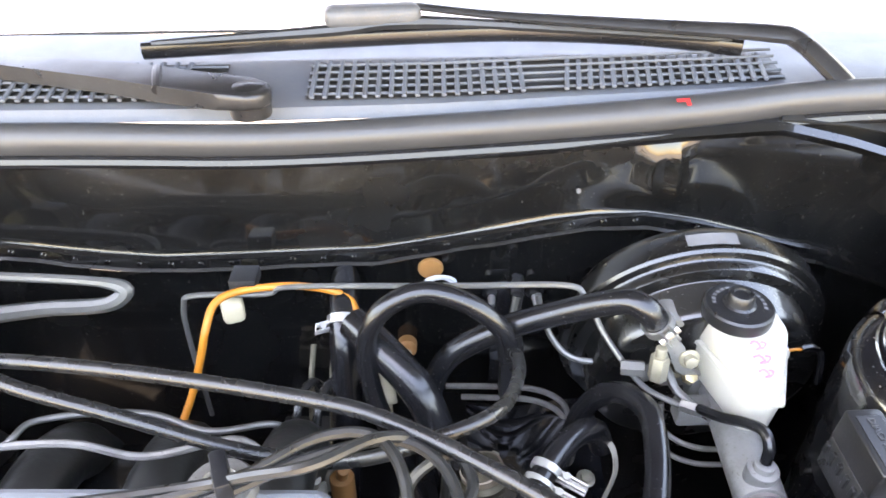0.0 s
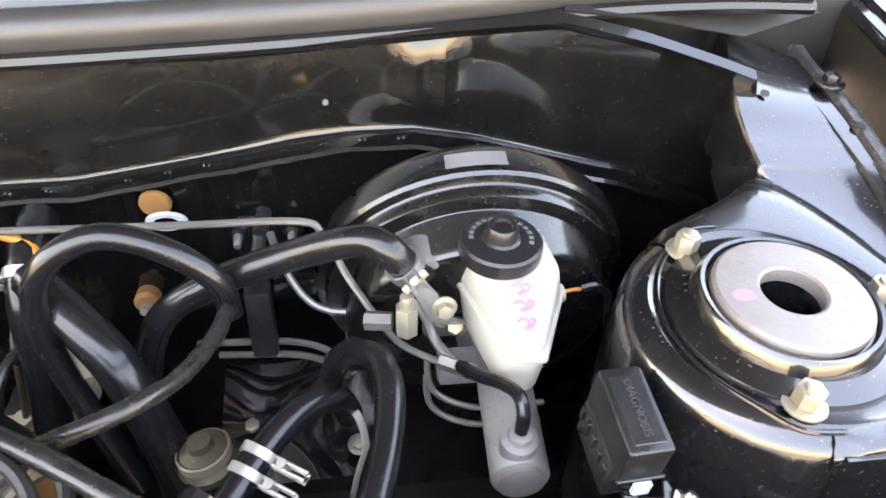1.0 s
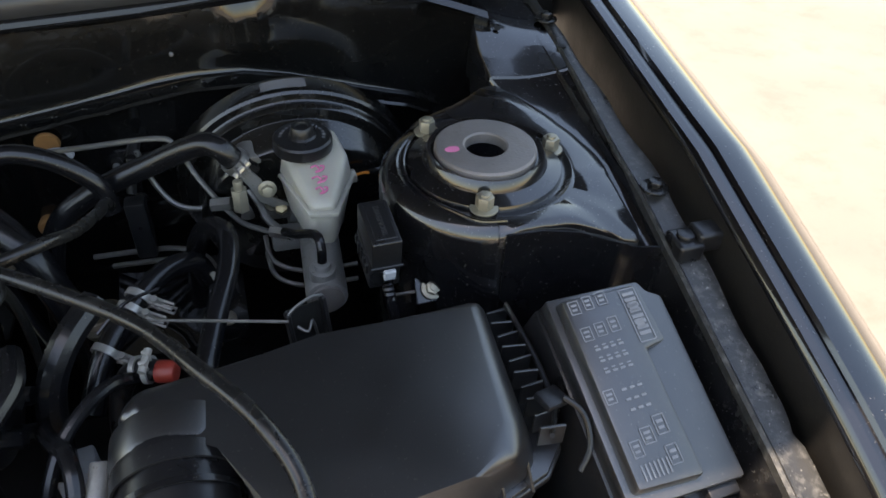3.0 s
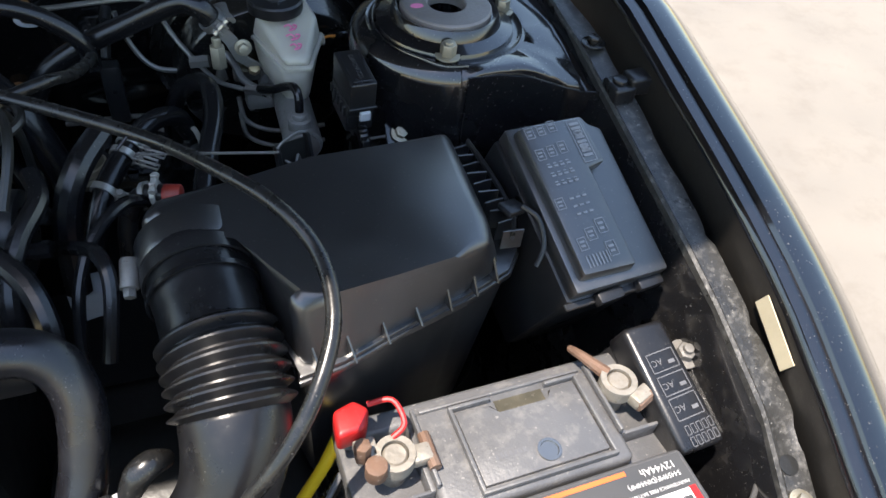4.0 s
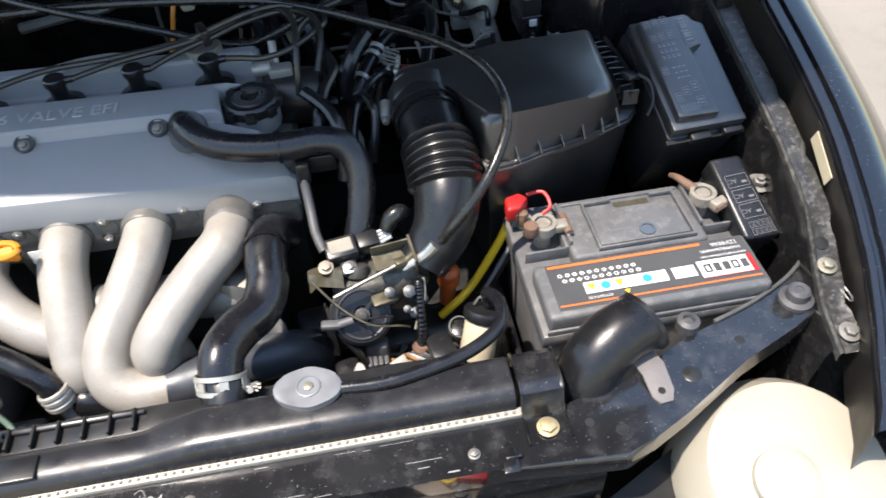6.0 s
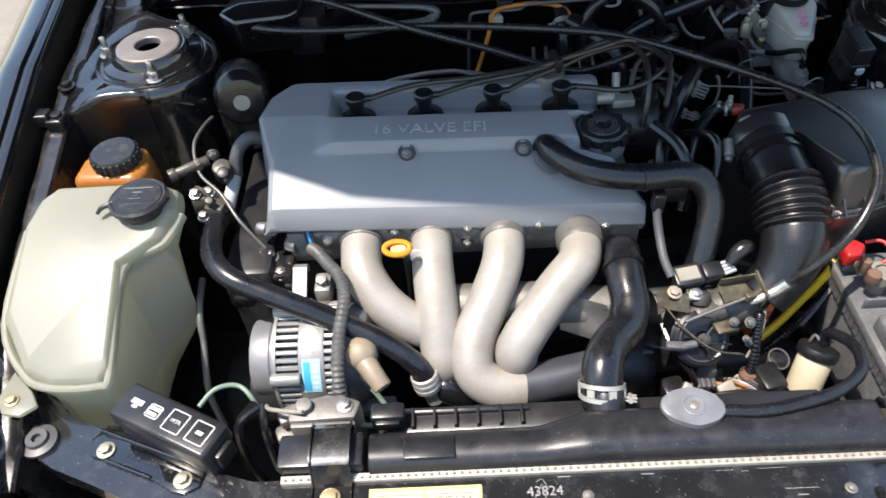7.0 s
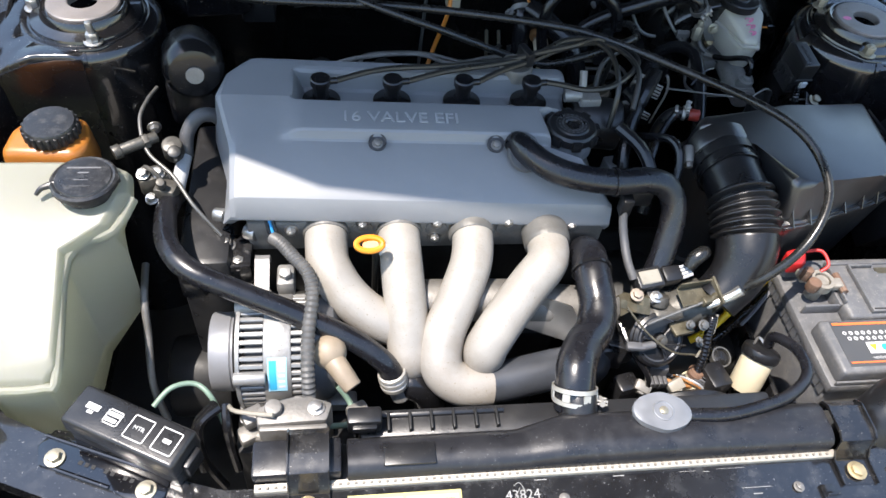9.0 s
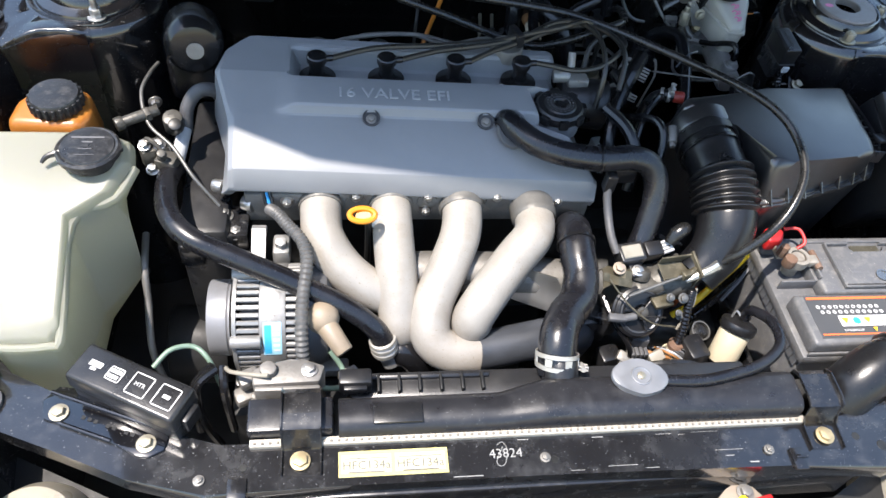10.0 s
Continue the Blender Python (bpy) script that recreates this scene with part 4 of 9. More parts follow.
# alternator
alt = thing("alternator", (-0.29, 0.135, 0.56), "bare aluminium alternator with slotted ends and a blue sticker", "alternator")
ax, ay, az = -0.285, 0.150, 0.648
bm = lathe(B(), [(0.0, -0.040), (0.03, -0.040), (0.048, -0.038), (0.0555, -0.034), (0.0555, 0.032), (0.048, 0.036), (0.0, 0.036)], (ax, ay, az), (1, 0, 0), 40)
part("core", bm, "dark", alt)
bm = lathe(B(), [(0.0565, -0.0145), (0.0625, -0.0145), (0.0635, -0.013), (0.0640, 0.013), (0.0632, 0.0145), (0.0565, 0.0145)], (ax, ay, az), (1, 0, 0), 52)
band = part("stator_band", bm, "alu", alt, "bare aluminium stator band")
for x0, x1 in ((-0.0445, -0.0395), (0.0325, 0.0365)):
    bm = lathe(B(), [(0.034, x0), (0.0610, x0), (0.0640, x0 + 0.001), (0.0640, x1), (0.034, x1), (0.034, x0)], (ax, ay, az), (1, 0, 0), 52)
    part("end_ring", bm, "alu", alt)
for c, w in ((-0.027, 0.013), (0.0235, 0.0095)):
    fin = raw(box(B(), -w, w, -0.0026, 0.0026, -0.004, 0.003, 0.001, 1), "alu")
    for k in range(44):
        a = k * 2 * math.pi / 44
        shared("fin", fin, alt, pose(ax + c, ay + 0.0600 * math.cos(a), az + 0.0600 * math.sin(a), math.degrees(a) - 90))
for a in (20, 75, 150, 215, 290):
    bm = cyl(B(), (ax - 0.046, ay + 0.064 * math.cos(radians(a)), az + 0.064 * math.sin(radians(a))), (ax - 0.012, ay + 0.064 * math.cos(radians(a)), az + 0.064 * math.sin(radians(a))), 0.0075, 14, bev=0.002)
    part("lug", bm, "alu", alt, "cast bolt lug")
bm = lathe(B(), [(0.0, -0.078), (0.012, -0.078), (0.014, -0.074), (0.040, -0.0745), (0.0440, -0.0745), (0.0450, -0.073), (0.0450, -0.0530), (0.0435, -0.0515), (0.0450, -0.0505), (0.0450, -0.049), (0.02, -0.048), (0.02, -0.04)], (ax, ay, az), (1, 0, 0), 48)
part("pulley", bm, "pulley", alt, "smooth grey pulley")
bm = lathe(B(), [(0.060, 0.0365), (0.059, 0.050), (0.054, 0.060), (0.040, 0.066), (0.0, 0.067)], (ax, ay, az), (1, 0, 0), 44)
part("end_cover", bm, "plastic_g", alt, "grey pressed end cover")


def strip(bm, dx0, dx1, a0, a1, r):
    """A curved strip on the stator band between two angles from the top."""
    n_ = 10
    for k in range(n_):
        p0, p1 = radians(a0 + (a1 - a0) * k / n_), radians(a0 + (a1 - a0) * (k + 1) / n_)
        bm.faces.new([bm.verts.new((ax + dx, ay - r * math.sin(p), az + r * math.cos(p))) for dx, p in ((dx0, p0), (dx1, p0), (dx1, p1), (dx0, p1))])
    return bm


st = part("sticker", strip(B(), -0.010, 0.010, 40, 76, 0.0645), "cyan", band, "pale blue and white rating sticker")
part("sticker_field", strip(B(), -0.0085, -0.001, 43, 74, 0.0648), "sky_blue", st, "bright blue field")
bm = B()
for k in range(5):
    strip(bm, 0.001, 0.008, 45 + 6 * k, 47.5 + 6 * k, 0.0648)
part("marking", bm, "paper", st, "pale illegible print")
bm = B()
box(bm, -0.335, -0.20, 0.105, 0.125, 0.575, 0.592, 0.004)
box(bm, -0.330, -0.24, 0.072, 0.090, 0.612, 0.622, 0.003)
part("bracket", bm, "alu", alt, "cast aluminium bracket")
bm = lathe(B(), [(0.0, 0.019), (0.010, 0.0175), (0.017, 0.011), (0.0195, 0.0), (0.017, -0.010), (0.0, -0.012)], (-0.230, 0.118, 0.690), (0.15, -0.4, 0.9), 24)
tc_ = part("terminal_cover", bm, "boot_tan", alt, "tan rubber terminal cover")
bm = cyl(B(), (-0.226, 0.108, 0.690), (-0.205, 0.080, 0.676), 0.0125, 18, r1=0.0105, bev=0.002)
part("sleeve", bm, "boot_tan", tc_)

# gearbox and lower masses
bm = B()
box(bm, 0.12, 0.34, 0.16, 0.42, 0.345, 0.56, 0.03, 3)
lathe(bm, [(0.0, 0), (0.09, 0), (0.10, 0.02), (0.10, 0.1), (0, 0.1)], (0.12, 0.28, 0.50), (1, 0, 0), 32)
part("gearbox", bm, "dark", engine, "dark oily gearbox casing")
bm = B()
box(bm, -0.40, -0.34, 0.22, 0.46, 0.36, 0.72, 0.01)
part("timing_cover", bm, "plastic_d", engine, "black timing belt cover")
bm = lathe(B(), [(0.030, -0.075), (0.0355, -0.06), (0.0365, -0.020), (0.0350, -0.008), (0.0290, -0.001), (0.020, 0.001), (0.0, 0.001)], (-0.3835, 0.4270, 0.8225), (0.2, -1, 0.18), 36)
box(bm, -0.43, -0.36, 0.45, 0.50, 0.72, 0.79, 0.012, 3)
mm = part("vacuum_canister", bm, "rubber", engine, "black round canister at the end of the head")
bm = lathe(B(), [(0.0, 0.0), (0.0105, 0.0), (0.0105, 0.002), (0, 0.002)], (-0.3830, 0.4250, 0.8228), (0.2, -1, 0.18), 24)
part("plug_disc", bm, "alu", mm, "round pale plug")

# ---- radiator ----
radiator = thing("radiator", (0, -0.01, 0.35), "black radiator with plastic top tank and dusty crimped seam", "radiator")
rows = []
for x in [-0.213, -0.212, -0.208] + list(np.linspace(-0.20, 0.275, 40)) + [0.281, 0.285, 0.286]:
    tz = 0.7130 + 0.0085 * max(0.0, min(1.0, (x + 0.045) / 0.05)) * (1 - 0.35 * max(0.0, min(1.0, (x - 0.14) / 0.04)))
    e = 0.010 * max(0.0, min(1.0, (x + 0.045) / 0.05))
    k = 0.0 if x in (-0.213, 0.286) else 1.0
    prof = [(-0.031, 0.688), (-0.031, 0.700), (-0.0295, tz - 0.008), (-0.026, tz - 0.0035), (-0.020, tz - 0.0008), (-0.012, tz), (-0.002 + e, tz - 0.001), (0.005 + e, tz - 0.0045), (0.009 + e, tz - 0.010), (0.010 + e, 0.688)]
    rows.append([(x, -0.010 + (y + 0.010) * (0.9 if k == 0 else 1), 0.688 + (z - 0.688) * (0.93 if k == 0 else 1)) for y, z in prof])
bm = loft(B(), rows)
for row in (rows[0], rows[-1]):
    bm.faces.new([bm.verts.new(p) for p in row])
part("top_tank", bm, "tank", radiator, "black plastic top tank")
bm = B()
cyl(bm, (0.026, 0.012, 0.690), (0.027, 0.042, 0.712), 0.020, 24, bev=0.002)
part("hose_neck", bm, "plastic", radiator)
bm = extr(B(), [(-0.028, 0.69), (-0.028, 0.712), (0.008, 0.712), (0.008, 0.69)], -0.302, -0.218, 0.003)
part("tank_end", bm, "tank", radiator)
bm = box(B(), -0.178, -0.128, -0.026, -0.004, 0.712, 0.7158, 0.0012)
part("tank_pad", bm, "plastic", radiator)
bm = extr(B(), [(-0.0365, 0.688), (-0.0365, 0.695), (-0.029, 0.697), (-0.029, 0.688)], -0.30, 0.292, 0.001)
seam = part("core_seam", bm, "core", radiator, "dusty beige crimped seam")
tab = raw(box(B(), -0.0014, 0.0014, -0.0012, 0.0012, -0.001, 0.0012, 0.0005, 1), "core_d")
for k in range(78):
    shared("crimp_tab", tab, seam, pose(-0.295 + k * 0.0075, -0.0335, 0.6965))
bm = box(B(), -0.30, 0.29, -0.028, 0.010, 0.36, 0.69, 0.002)
part("core", bm, "dark", radiator)
for x in (-0.25, 0.309):
    bm = B()
    path = [(-0.066, 0.6905), (-0.040, 0.6915), (-0.034, 0.700), (-0.030, 0.717), (-0.022, 0.7205), (0.008, 0.7205), (0.016, 0.714), (0.018, 0.695)]
    loft(bm, [[(x - 0.019, y, z), (x + 0.019, y, z)] for y, z in path], 0.002)
    for s in (-1, 1):
        loft(bm, [[(x + s * 0.019, y, z + 0.004), (x + s * 0.019, y, z)] for y, z in path], 0.0015)
    br = part("mount_bracket", bm, "paint_dusty", radiator, "black stamped radiator mounting bracket")
    bolt(br, (x, -0.052, 0.6925), (0, 0, 1), 0.0075, 0.004, "zinc", 1.35)
# filler neck and cap
bm = lathe(B(), [(0.019, 0.712), (0.019, 0.722), (0.0, 0.722)], (0.106, 0.009, 0), seg=28)
neck = part("filler_neck", bm, "plastic", radiator)
bm = B()
out = []
for k in range(48):
    a = k * 2 * math.pi / 48
    r = 0.0212 + 0.0085 * max(0, math.cos(a + 0.10)) ** 4 + 0.0105 * max(0, -math.cos(a + 0.10)) ** 4
    out.append((0.106 + r * math.cos(a), 0.009 + r * math.sin(a)))
prism(bm, out, 0.7215, 0.7285, 0.0022, 3)
cap = part("pressure_cap", bm, "cap_metal", neck, "dull pressed metal pressure cap with two ears")
part("cap_ring", lathe(B(), [(0.0112, 0.7283), (0.0110, 0.7296), (0.0098, 0.7299), (0.0090, 0.7290), (0.0, 0.7289)], (0.106, 0.009, 0), seg=32), "cap_metal", cap)
part("rivet", lathe(B(), [(0.0046, 0.7286), (0.0044, 0.7302), (0.0030, 0.7310), (0.0, 0.7311)], (0.106, 0.009, 0), seg=20), "zinc_d", cap, "worn brass-coloured rivet")
# fan shroud
shroud = thing("fan_shroud", (0, 0.05, 0.36), "black plastic fan shroud behind the radiator", "fan shroud")
bm = B()
box(bm, -0.20, 0.25, 0.014, 0.045, 0.45, 0.692, 0.004)
part("housing", bm, "plastic_d", shroud)
for x in (-0.172, -0.150, -0.128, -0.105, -0.082, -0.06):
    part("rib", box(B(), x, x + 0.003, 0.018, 0.040, 0.680, 0.699, 0.001), "inner", shroud)
part("rim", extr(B(), [(0.034, 0.680), (0.034, 0.695), (0.038, 0.697), (0.041, 0.680)], -0.178, -0.05, 0.001), "plastic", shroud)
part("fan_hood", lathe(B(), [(0.068, -0.03), (0.070, 0.022), (0.064, 0.026), (0.0, 0.028)], (0.185, 0.050, 0.590), (0, 1, 0.1), 40), "plastic", shroud, "round black fan hood")

# upper radiator hose
rh = thing("radiator_hose", (0.03, 0.05, 0.70), "thick black rubber upper radiator hose", "hose")
RH = [(0.024, 0.034, 0.698), (0.0245, 0.046, 0.713), (0.028, 0.066, 0.724), (0.042, 0.092, 0.722), (0.061, 0.116, 0.718), (0.070, 0.142, 0.724), (0.070, 0.168, 0.732), (0.071, 0.190, 0.734), (0.076, 0.218, 0.724), (0.084, 0.245, 0.695)]
part("hose", tube(B(), RH, 0.0212, 24, 8), "rubber_s", rh)
clamp(rh, (0.0245, 0.040, 0.706), (0.05, 0.62, 0.78), 0.0222, "clamp", 0.0045, (1, -0.2, 0))
clamp(rh, (0.0243, 0.047, 0.715), (0.08, 0.70, 0.70), 0.0222, "clamp", 0.0045, None)
for a in (0, 55, 110, 165, 250, 310):
    q = Matrix.Translation((0.0244, 0.0435, 0.7105)) @ Vector((0.06, 0.66, 0.74)).to_track_quat("Z", "Y").to_matrix().to_4x4() @ Matrix.Rotation(radians(a), 4, "Z")
    part("clamp_bridge", prism(B(), [(0.0222, -0.004), (0.0238, -0.004), (0.0238, 0.004), (0.0222, 0.004)], -0.004, 0.004, 0.0, 1, q), "clamp", rh)
clamp(rh, (0.0708, 0.186, 0.7342), (0.04, 1, 0.05), 0.0217, "rubber", 0.004, None, "hose_ring", "black ring on the hose")

# breather hose from the valve cover
uh = thing("breather_hose", (0.09, 0.26, 0.79), "thick black breather hose from the valve cover", "hose")
UH = [(-0.004, 0.338, 0.790), (-0.004, 0.326, 0.803), (0.004, 0.306, 0.808), (0.024, 0.284, 0.806), (0.055, 0.270, 0.803), (0.10, 0.263, 0.801), (0.142, 0.266, 0.800), (0.168, 0.262, 0.790), (0.179, 0.247, 0.765), (0.174, 0.225, 0.73), (0.163, 0.205, 0.70), (0.158, 0.195, 0.67)]
part("hose", tube(B(), UH, 0.0152, 24, 8), "rubber_s", uh)
clamp(uh, (0.100, 0.263, 0.801), (1, 0, 0), 0.0155, "rubber", 0.003, None, "hose_ring", "black ring on the hose")
# dark disc on the cover: the shadow beneath the hose as a colour
bm = lathe(B(), [(0.021, 0.0), (0.019, 0.004), (0.0, 0.005)], (0.002, 0.316, 0.7995), (0.1, -0.55, 0.83), 28)
bmesh.ops.scale(bm, vec=(1.0, 1.35, 1.0), space=Matrix.Translation((-0.002, -0.316, -0.8)), verts=bm.verts)
part("recess_shade", bm, "plastic_g", cover, "dark disc standing in for the shaded recess below the breather hose")

# overflow hose to the small reservoir
oh = thing("overflow_hose", (0.2, 0.02, 0.71), "thin black overflow hose from the radiator cap", "hose")
OH = [(0.131, 0.006, 0.722), (0.17, 0.004, 0.722), (0.21, 0.010, 0.722), (0.255, 0.024, 0.720), (0.288, 0.050, 0.716), (0.296, 0.085, 0.708), (0.290, 0.116, 0.688), (0.292, 0.118, 0.668)]
part("hose", tube(B(), OH, 0.0064, 12, 8), "rubber_s", oh)
bm = B()
tube(bm, [(0.130, 0.001, 0.716), (0.137, -0.010, 0.712), (0.130, -0.013, 0.711), (0.138, 0.001, 0.716)], 0.0012, 6, 4)
part("spring_clip", bm, "steel", oh, "bent wire spring clip")

# battery
bat = thing("battery", (0.455, 0.137, 0.52), "dark grey car battery with printed label and corroded terminals", "battery")
bm = B()
box(bm, 0.337, 0.573, 0.052, 0.226, 0.52, 0.672, 0.004)
part("case", bm, "case", bat, "dark grey plastic case")
bm = B()
prism(bm, [(0.333, 0.049), (0.577, 0.049), (0.577, 0.229), (0.333, 0.229)], 0.668, 0.684, 0.004)
PIECES = [([(0.340, 0.054), (0.571, 0.054), (0.571, 0.126), (0.340, 0.126)], 0.706, "label_step"), ([(0.388, 0.1295), (0.537, 0.1295), (0.537, 0.212), (0.388, 0.212)], 0.703, "centre_step"), ([(0.337, 0.205), (0.573, 0.205), (0.573, 0.224), (0.337, 0.224)], 0.698, "rear_step")]
HP = B()
prism(HP, [(0.420, 0.140), (0.520, 0.140), (0.520, 0.200), (0.498, 0.200), (0.494, 0.190), (0.452, 0.190), (0.448, 0.200), (0.420, 0.200)], 0.7025, 0.7065, 0.0015)
lid = part("lid", bm, "case", bat, "dusty dark grey lid with handle and vents")
for pts, z1, nm in PIECES:
    part(nm, prism(B(), pts, 0.682, z1, 0.005, 3), "case", lid)
part("handle_panel", HP, "case", lid)
for x0, x1, y0, y1 in ((0.416, 0.419, 0.136, 0.204), (0.521, 0.524, 0.136, 0.204), (0.416, 0.524, 0.134, 0.137), (0.416, 0.450, 0.203, 0.206), (0.496, 0.524, 0.203, 0.206), (0.388, 0.391, 0.150, 0.212), (0.534, 0.537, 0.150, 0.212)):
    part("lid_ridge", box(B(), x0, x1, y0, y1, 0.702, 0.7088, 0.001), "case", lid)
for x0, x1, y0, y1, z1 in ((0.340, 0.386, 0.150, 0.153, 0.699), (0.540, 0.571, 0.150, 0.153, 0.699), (0.384, 0.388, 0.150, 0.205, 0.701), (0.537, 0.541, 0.150, 0.205, 0.701), (0.338, 0.572, 0.0505, 0.0535, 0.690), (0.395, 0.530, 0.2085, 0.2115, 0.7055)):
    part("lid_edge", box(B(), x0, x1, y0, y1, 0.682, z1, 0.001), "case", lid)
part("dirt_patch", box(B(), 0.453, 0.493, 0.1915, 0.203, 0.7030, 0.7038, 0.0), "olive", lid, "pale dirt in the handle recess")
bm = bars(B(), pose(0.447, 0.158, 0.7066, 0, 0, 180), [(-0.012 + 0.0036 * k, -0.0095 + 0.0036 * k, -0.002, 0.002) for k in range(7)], 0.0002)
part("marking", bm, "print_d", lid, "faint stamped date marks")
bm = lathe(B(), [(0.009, 0.7066), (0.009, 0.7085), (0.007, 0.7085), (0.0065, 0.7072), (0, 0.7072)], (0.475, 0.152, 0), seg=28)
part("charge_eye", bm, "glassy", lid, "round dark charge indicator")
for x, y in ((0.366, 0.178), (0.551, 0.186)):
    bm = lathe(B(), [(0.0095, 0.684), (0.009, 0.713), (0.0075, 0.715), (0, 0.715)], (x, y, 0), seg=28)
    part("post", bm, "lead", bat, "dull lead battery post")
# label
bm = box(B(), 0.352, 0.566, 0.0615, 0.122, 0.7055, 0.7064, 0.0)
lab = part("label", bm, "ink", bat, "black printed battery label")
R180 = pose(0.459, 0.0915, 0.7066, 0, 0, 180)
bm = bars(B(), R180, [(-0.105, 0.105, 0.0240, 0.0262), (-0.06, 0.105, -0.0285, -0.0250)])
part("stripe", bm, "orange_red", lab, "orange-red stripes")
bm = bars(B(), R180, [(-0.104, -0.046, -0.004, 0.0185), (-0.042, -0.018, -0.001, 0.014), (-0.012, 0.075, -0.001, 0.014)])
part("panel", bm, "paper", lab, "white printed panels")
bm = bars(B(), R180, [(-0.104, -0.0995, -0.0045, 0.0185)], 0.0006)
bars(bm, R180, [(-0.104, -0.046, 0.0185, 0.0195), (-0.105, -0.104, -0.0045, 0.0195)], 0.0006)
part("red_edge", bm, "red", lab, "red edge of the maker's panel")
bm = bars(B(), R180, [(-0.098 + 0.0098 * k, -0.0910 + 0.0098 * k, 0.0015, 0.0125) for k in (0, 2, 3)], 0.0008)
for k in (1, 4):
    outline(bm, R180 @ Matrix.Translation((-0.0942 + 0.0098 * k, 0.007, 0.0004)), 0.0078, 0.011, 0.0022)
part("logo", bm, "ink", lab, "dark block shapes of the maker's mark")
words("lettering", "12V44Ah", 0.0078, R180 @ pose(-0.085, -0.0235, 0.0005), "paper", lab, 0.0001)
words("lettering", "MAINTENANCE FREE BATTERY", 0.0036, R180 @ pose(-0.078, -0.0085, 0.0005), "paper", lab, 0.0001)
words("lettering", "54459MF(DIN44MF)", 0.0052, R180 @ pose(-0.078, -0.0160, 0.0005), "paper", lab, 0.0001)
bm = B()
for r in range(2):
    for k in range(11):
        lathe(bm, [(0.0025, 0.0), (0.0013, 0.0)], R180 @ Vector((0.014 + 0.0078 * k + 0.003 * r, -0.0065 - 0.0075 * r, 0.0005)), (0, 0, 1), 10)
part("marking", bm, "paper", lab, "rows of small white printed marks")
words("lettering", "ATTENTION", 0.0045, R180 @ pose(0.062, 0.0195, 0.0005), "paper", lab, 0.0001)
for x, kind_ in ((0.0675, "yellow"), (0.0530, "blue"), (0.0385, "yellow"), (0.0240, "red"), (0.0095, "blue"), (-0.0045, "red")):
    at_ = R180 @ Vector((x, 0.0065, 0.0008))
    if kind_ == "yellow":
        bm = B()
        bm.faces.new([bm.verts.new(R180 @ Vector((x + dx * 0.0050, 0.0060 + dy * 0.0050, 0.0008))) for dx, dy in ((-1, -0.8), (1, -0.8), (0, 1))])
        part("pictogram", bm, "yellow", lab, "yellow warning triangle")
    elif kind_ == "blue":
        part("pictogram", lathe(B(), [(0.0050, 0.0), (0.0, 0.0)], at_, (0, 0, 1), 20), "blue", lab, "blue disc pictogram")
    else:
        bm = lathe(B(), [(0.0050, 0.0), (0.0040, 0.0)], at_, (0, 0, 1), 20)
        bars(bm, R180 @ Matrix.Translation((x, 0.0065, 0.0005)) @ Matrix.Rotation(0.78, 4, "Z"), [(-0.0045, 0.0045, -0.0004, 0.0004)])
        part("pictogram", bm, "orange_red", lab, "red ring pictogram")
bm = B()
bm.faces.new([bm.verts.new(R180 @ Vector((0.034 + dx * 0.003, 0.019 + dy * 0.003, 0.0008))) for dx, dy in ((-1, -0.8), (1, -0.8), (0, 1))])
part("pictogram", bm, "yellow", lab, "yellow warning triangle")
# vents down the side edge
rib = raw(box(B(), -0.0015, 0.0015, -0.005, 0.005, -0.008, 0.008, 0.0008, 1), "plastic_g")
for k in range(15):
    shared("rib", rib, bat, pose(0.3355, 0.06 + 0.011 * k, 0.664))
# terminals
term = thing("battery_clamp", (0.366, 0.178, 0.70), "corroded positive battery clamp with a red cover", "battery clamp", "battery clamps")
bm = lathe(B(), [(0.0098, 0.704), (0.0145, 0.704), (0.0145, 0.716), (0.0098, 0.716), (0.0098, 0.704)], (0.366, 0.178, 0), seg=28)
box(bm, 0.376, 0.392, 0.168, 0.182, 0.704, 0.714, 0.002)
box(bm, 0.340, 0.356, 0.180, 0.196, 0.706, 0.716, 0.002)
part("ring", bm, "lead", term, "dull corroded lead ring")
bm = B()
cyl(bm, (0.391, 0.162, 0.709), (0.391, 0.190, 0.709), 0.0045, 10)
part("screw", bm, "rust", term, "rusty clamp screw")
bm = B()
cyl(bm, (0.344, 0.183, 0.712), (0.344, 0.183, 0.730), 0.006, 6, bev=0.001)
cyl(bm, (0.350, 0.170, 0.708), (0.350, 0.170, 0.722), 0.008, 12, bev=0.001)
part("stud_nut", bm, "rust", term, "rusty stud and nut")
bm = B()
prism(bm, [(0.330, 0.197), (0.351, 0.199), (0.358, 0.214), (0.349, 0.224), (0.332, 0.219)], 0.702, 0.723, 0.004, 3)
part("terminal_cover", bm, "red", term, "bright red plastic terminal cover")
part("strap", tube(B(), [(0.357, 0.216, 0.724), (0.374, 0.212, 0.728), (0.378, 0.195, 0.722), (0.368, 0.190, 0.716)], 0.0022, 8, 5), "red", term, "red plastic strap")
term2 = thing("battery_clamp", (0.551, 0.186, 0.70), "corroded negative battery clamp with a frayed cable end", "battery clamp", "battery clamps")
bm = lathe(B(), [(0.0098, 0.704), (0.0145, 0.704), (0.0145, 0.716), (0.0098, 0.716), (0.0098, 0.704)], (0.551, 0.186, 0), seg=28)
box(bm, 0.553, 0.580, 0.166, 0.178, 0.703, 0.715, 0.003, rot=20)
part("ring", bm, "lead", term2, "dull corroded lead ring")
bm = B()
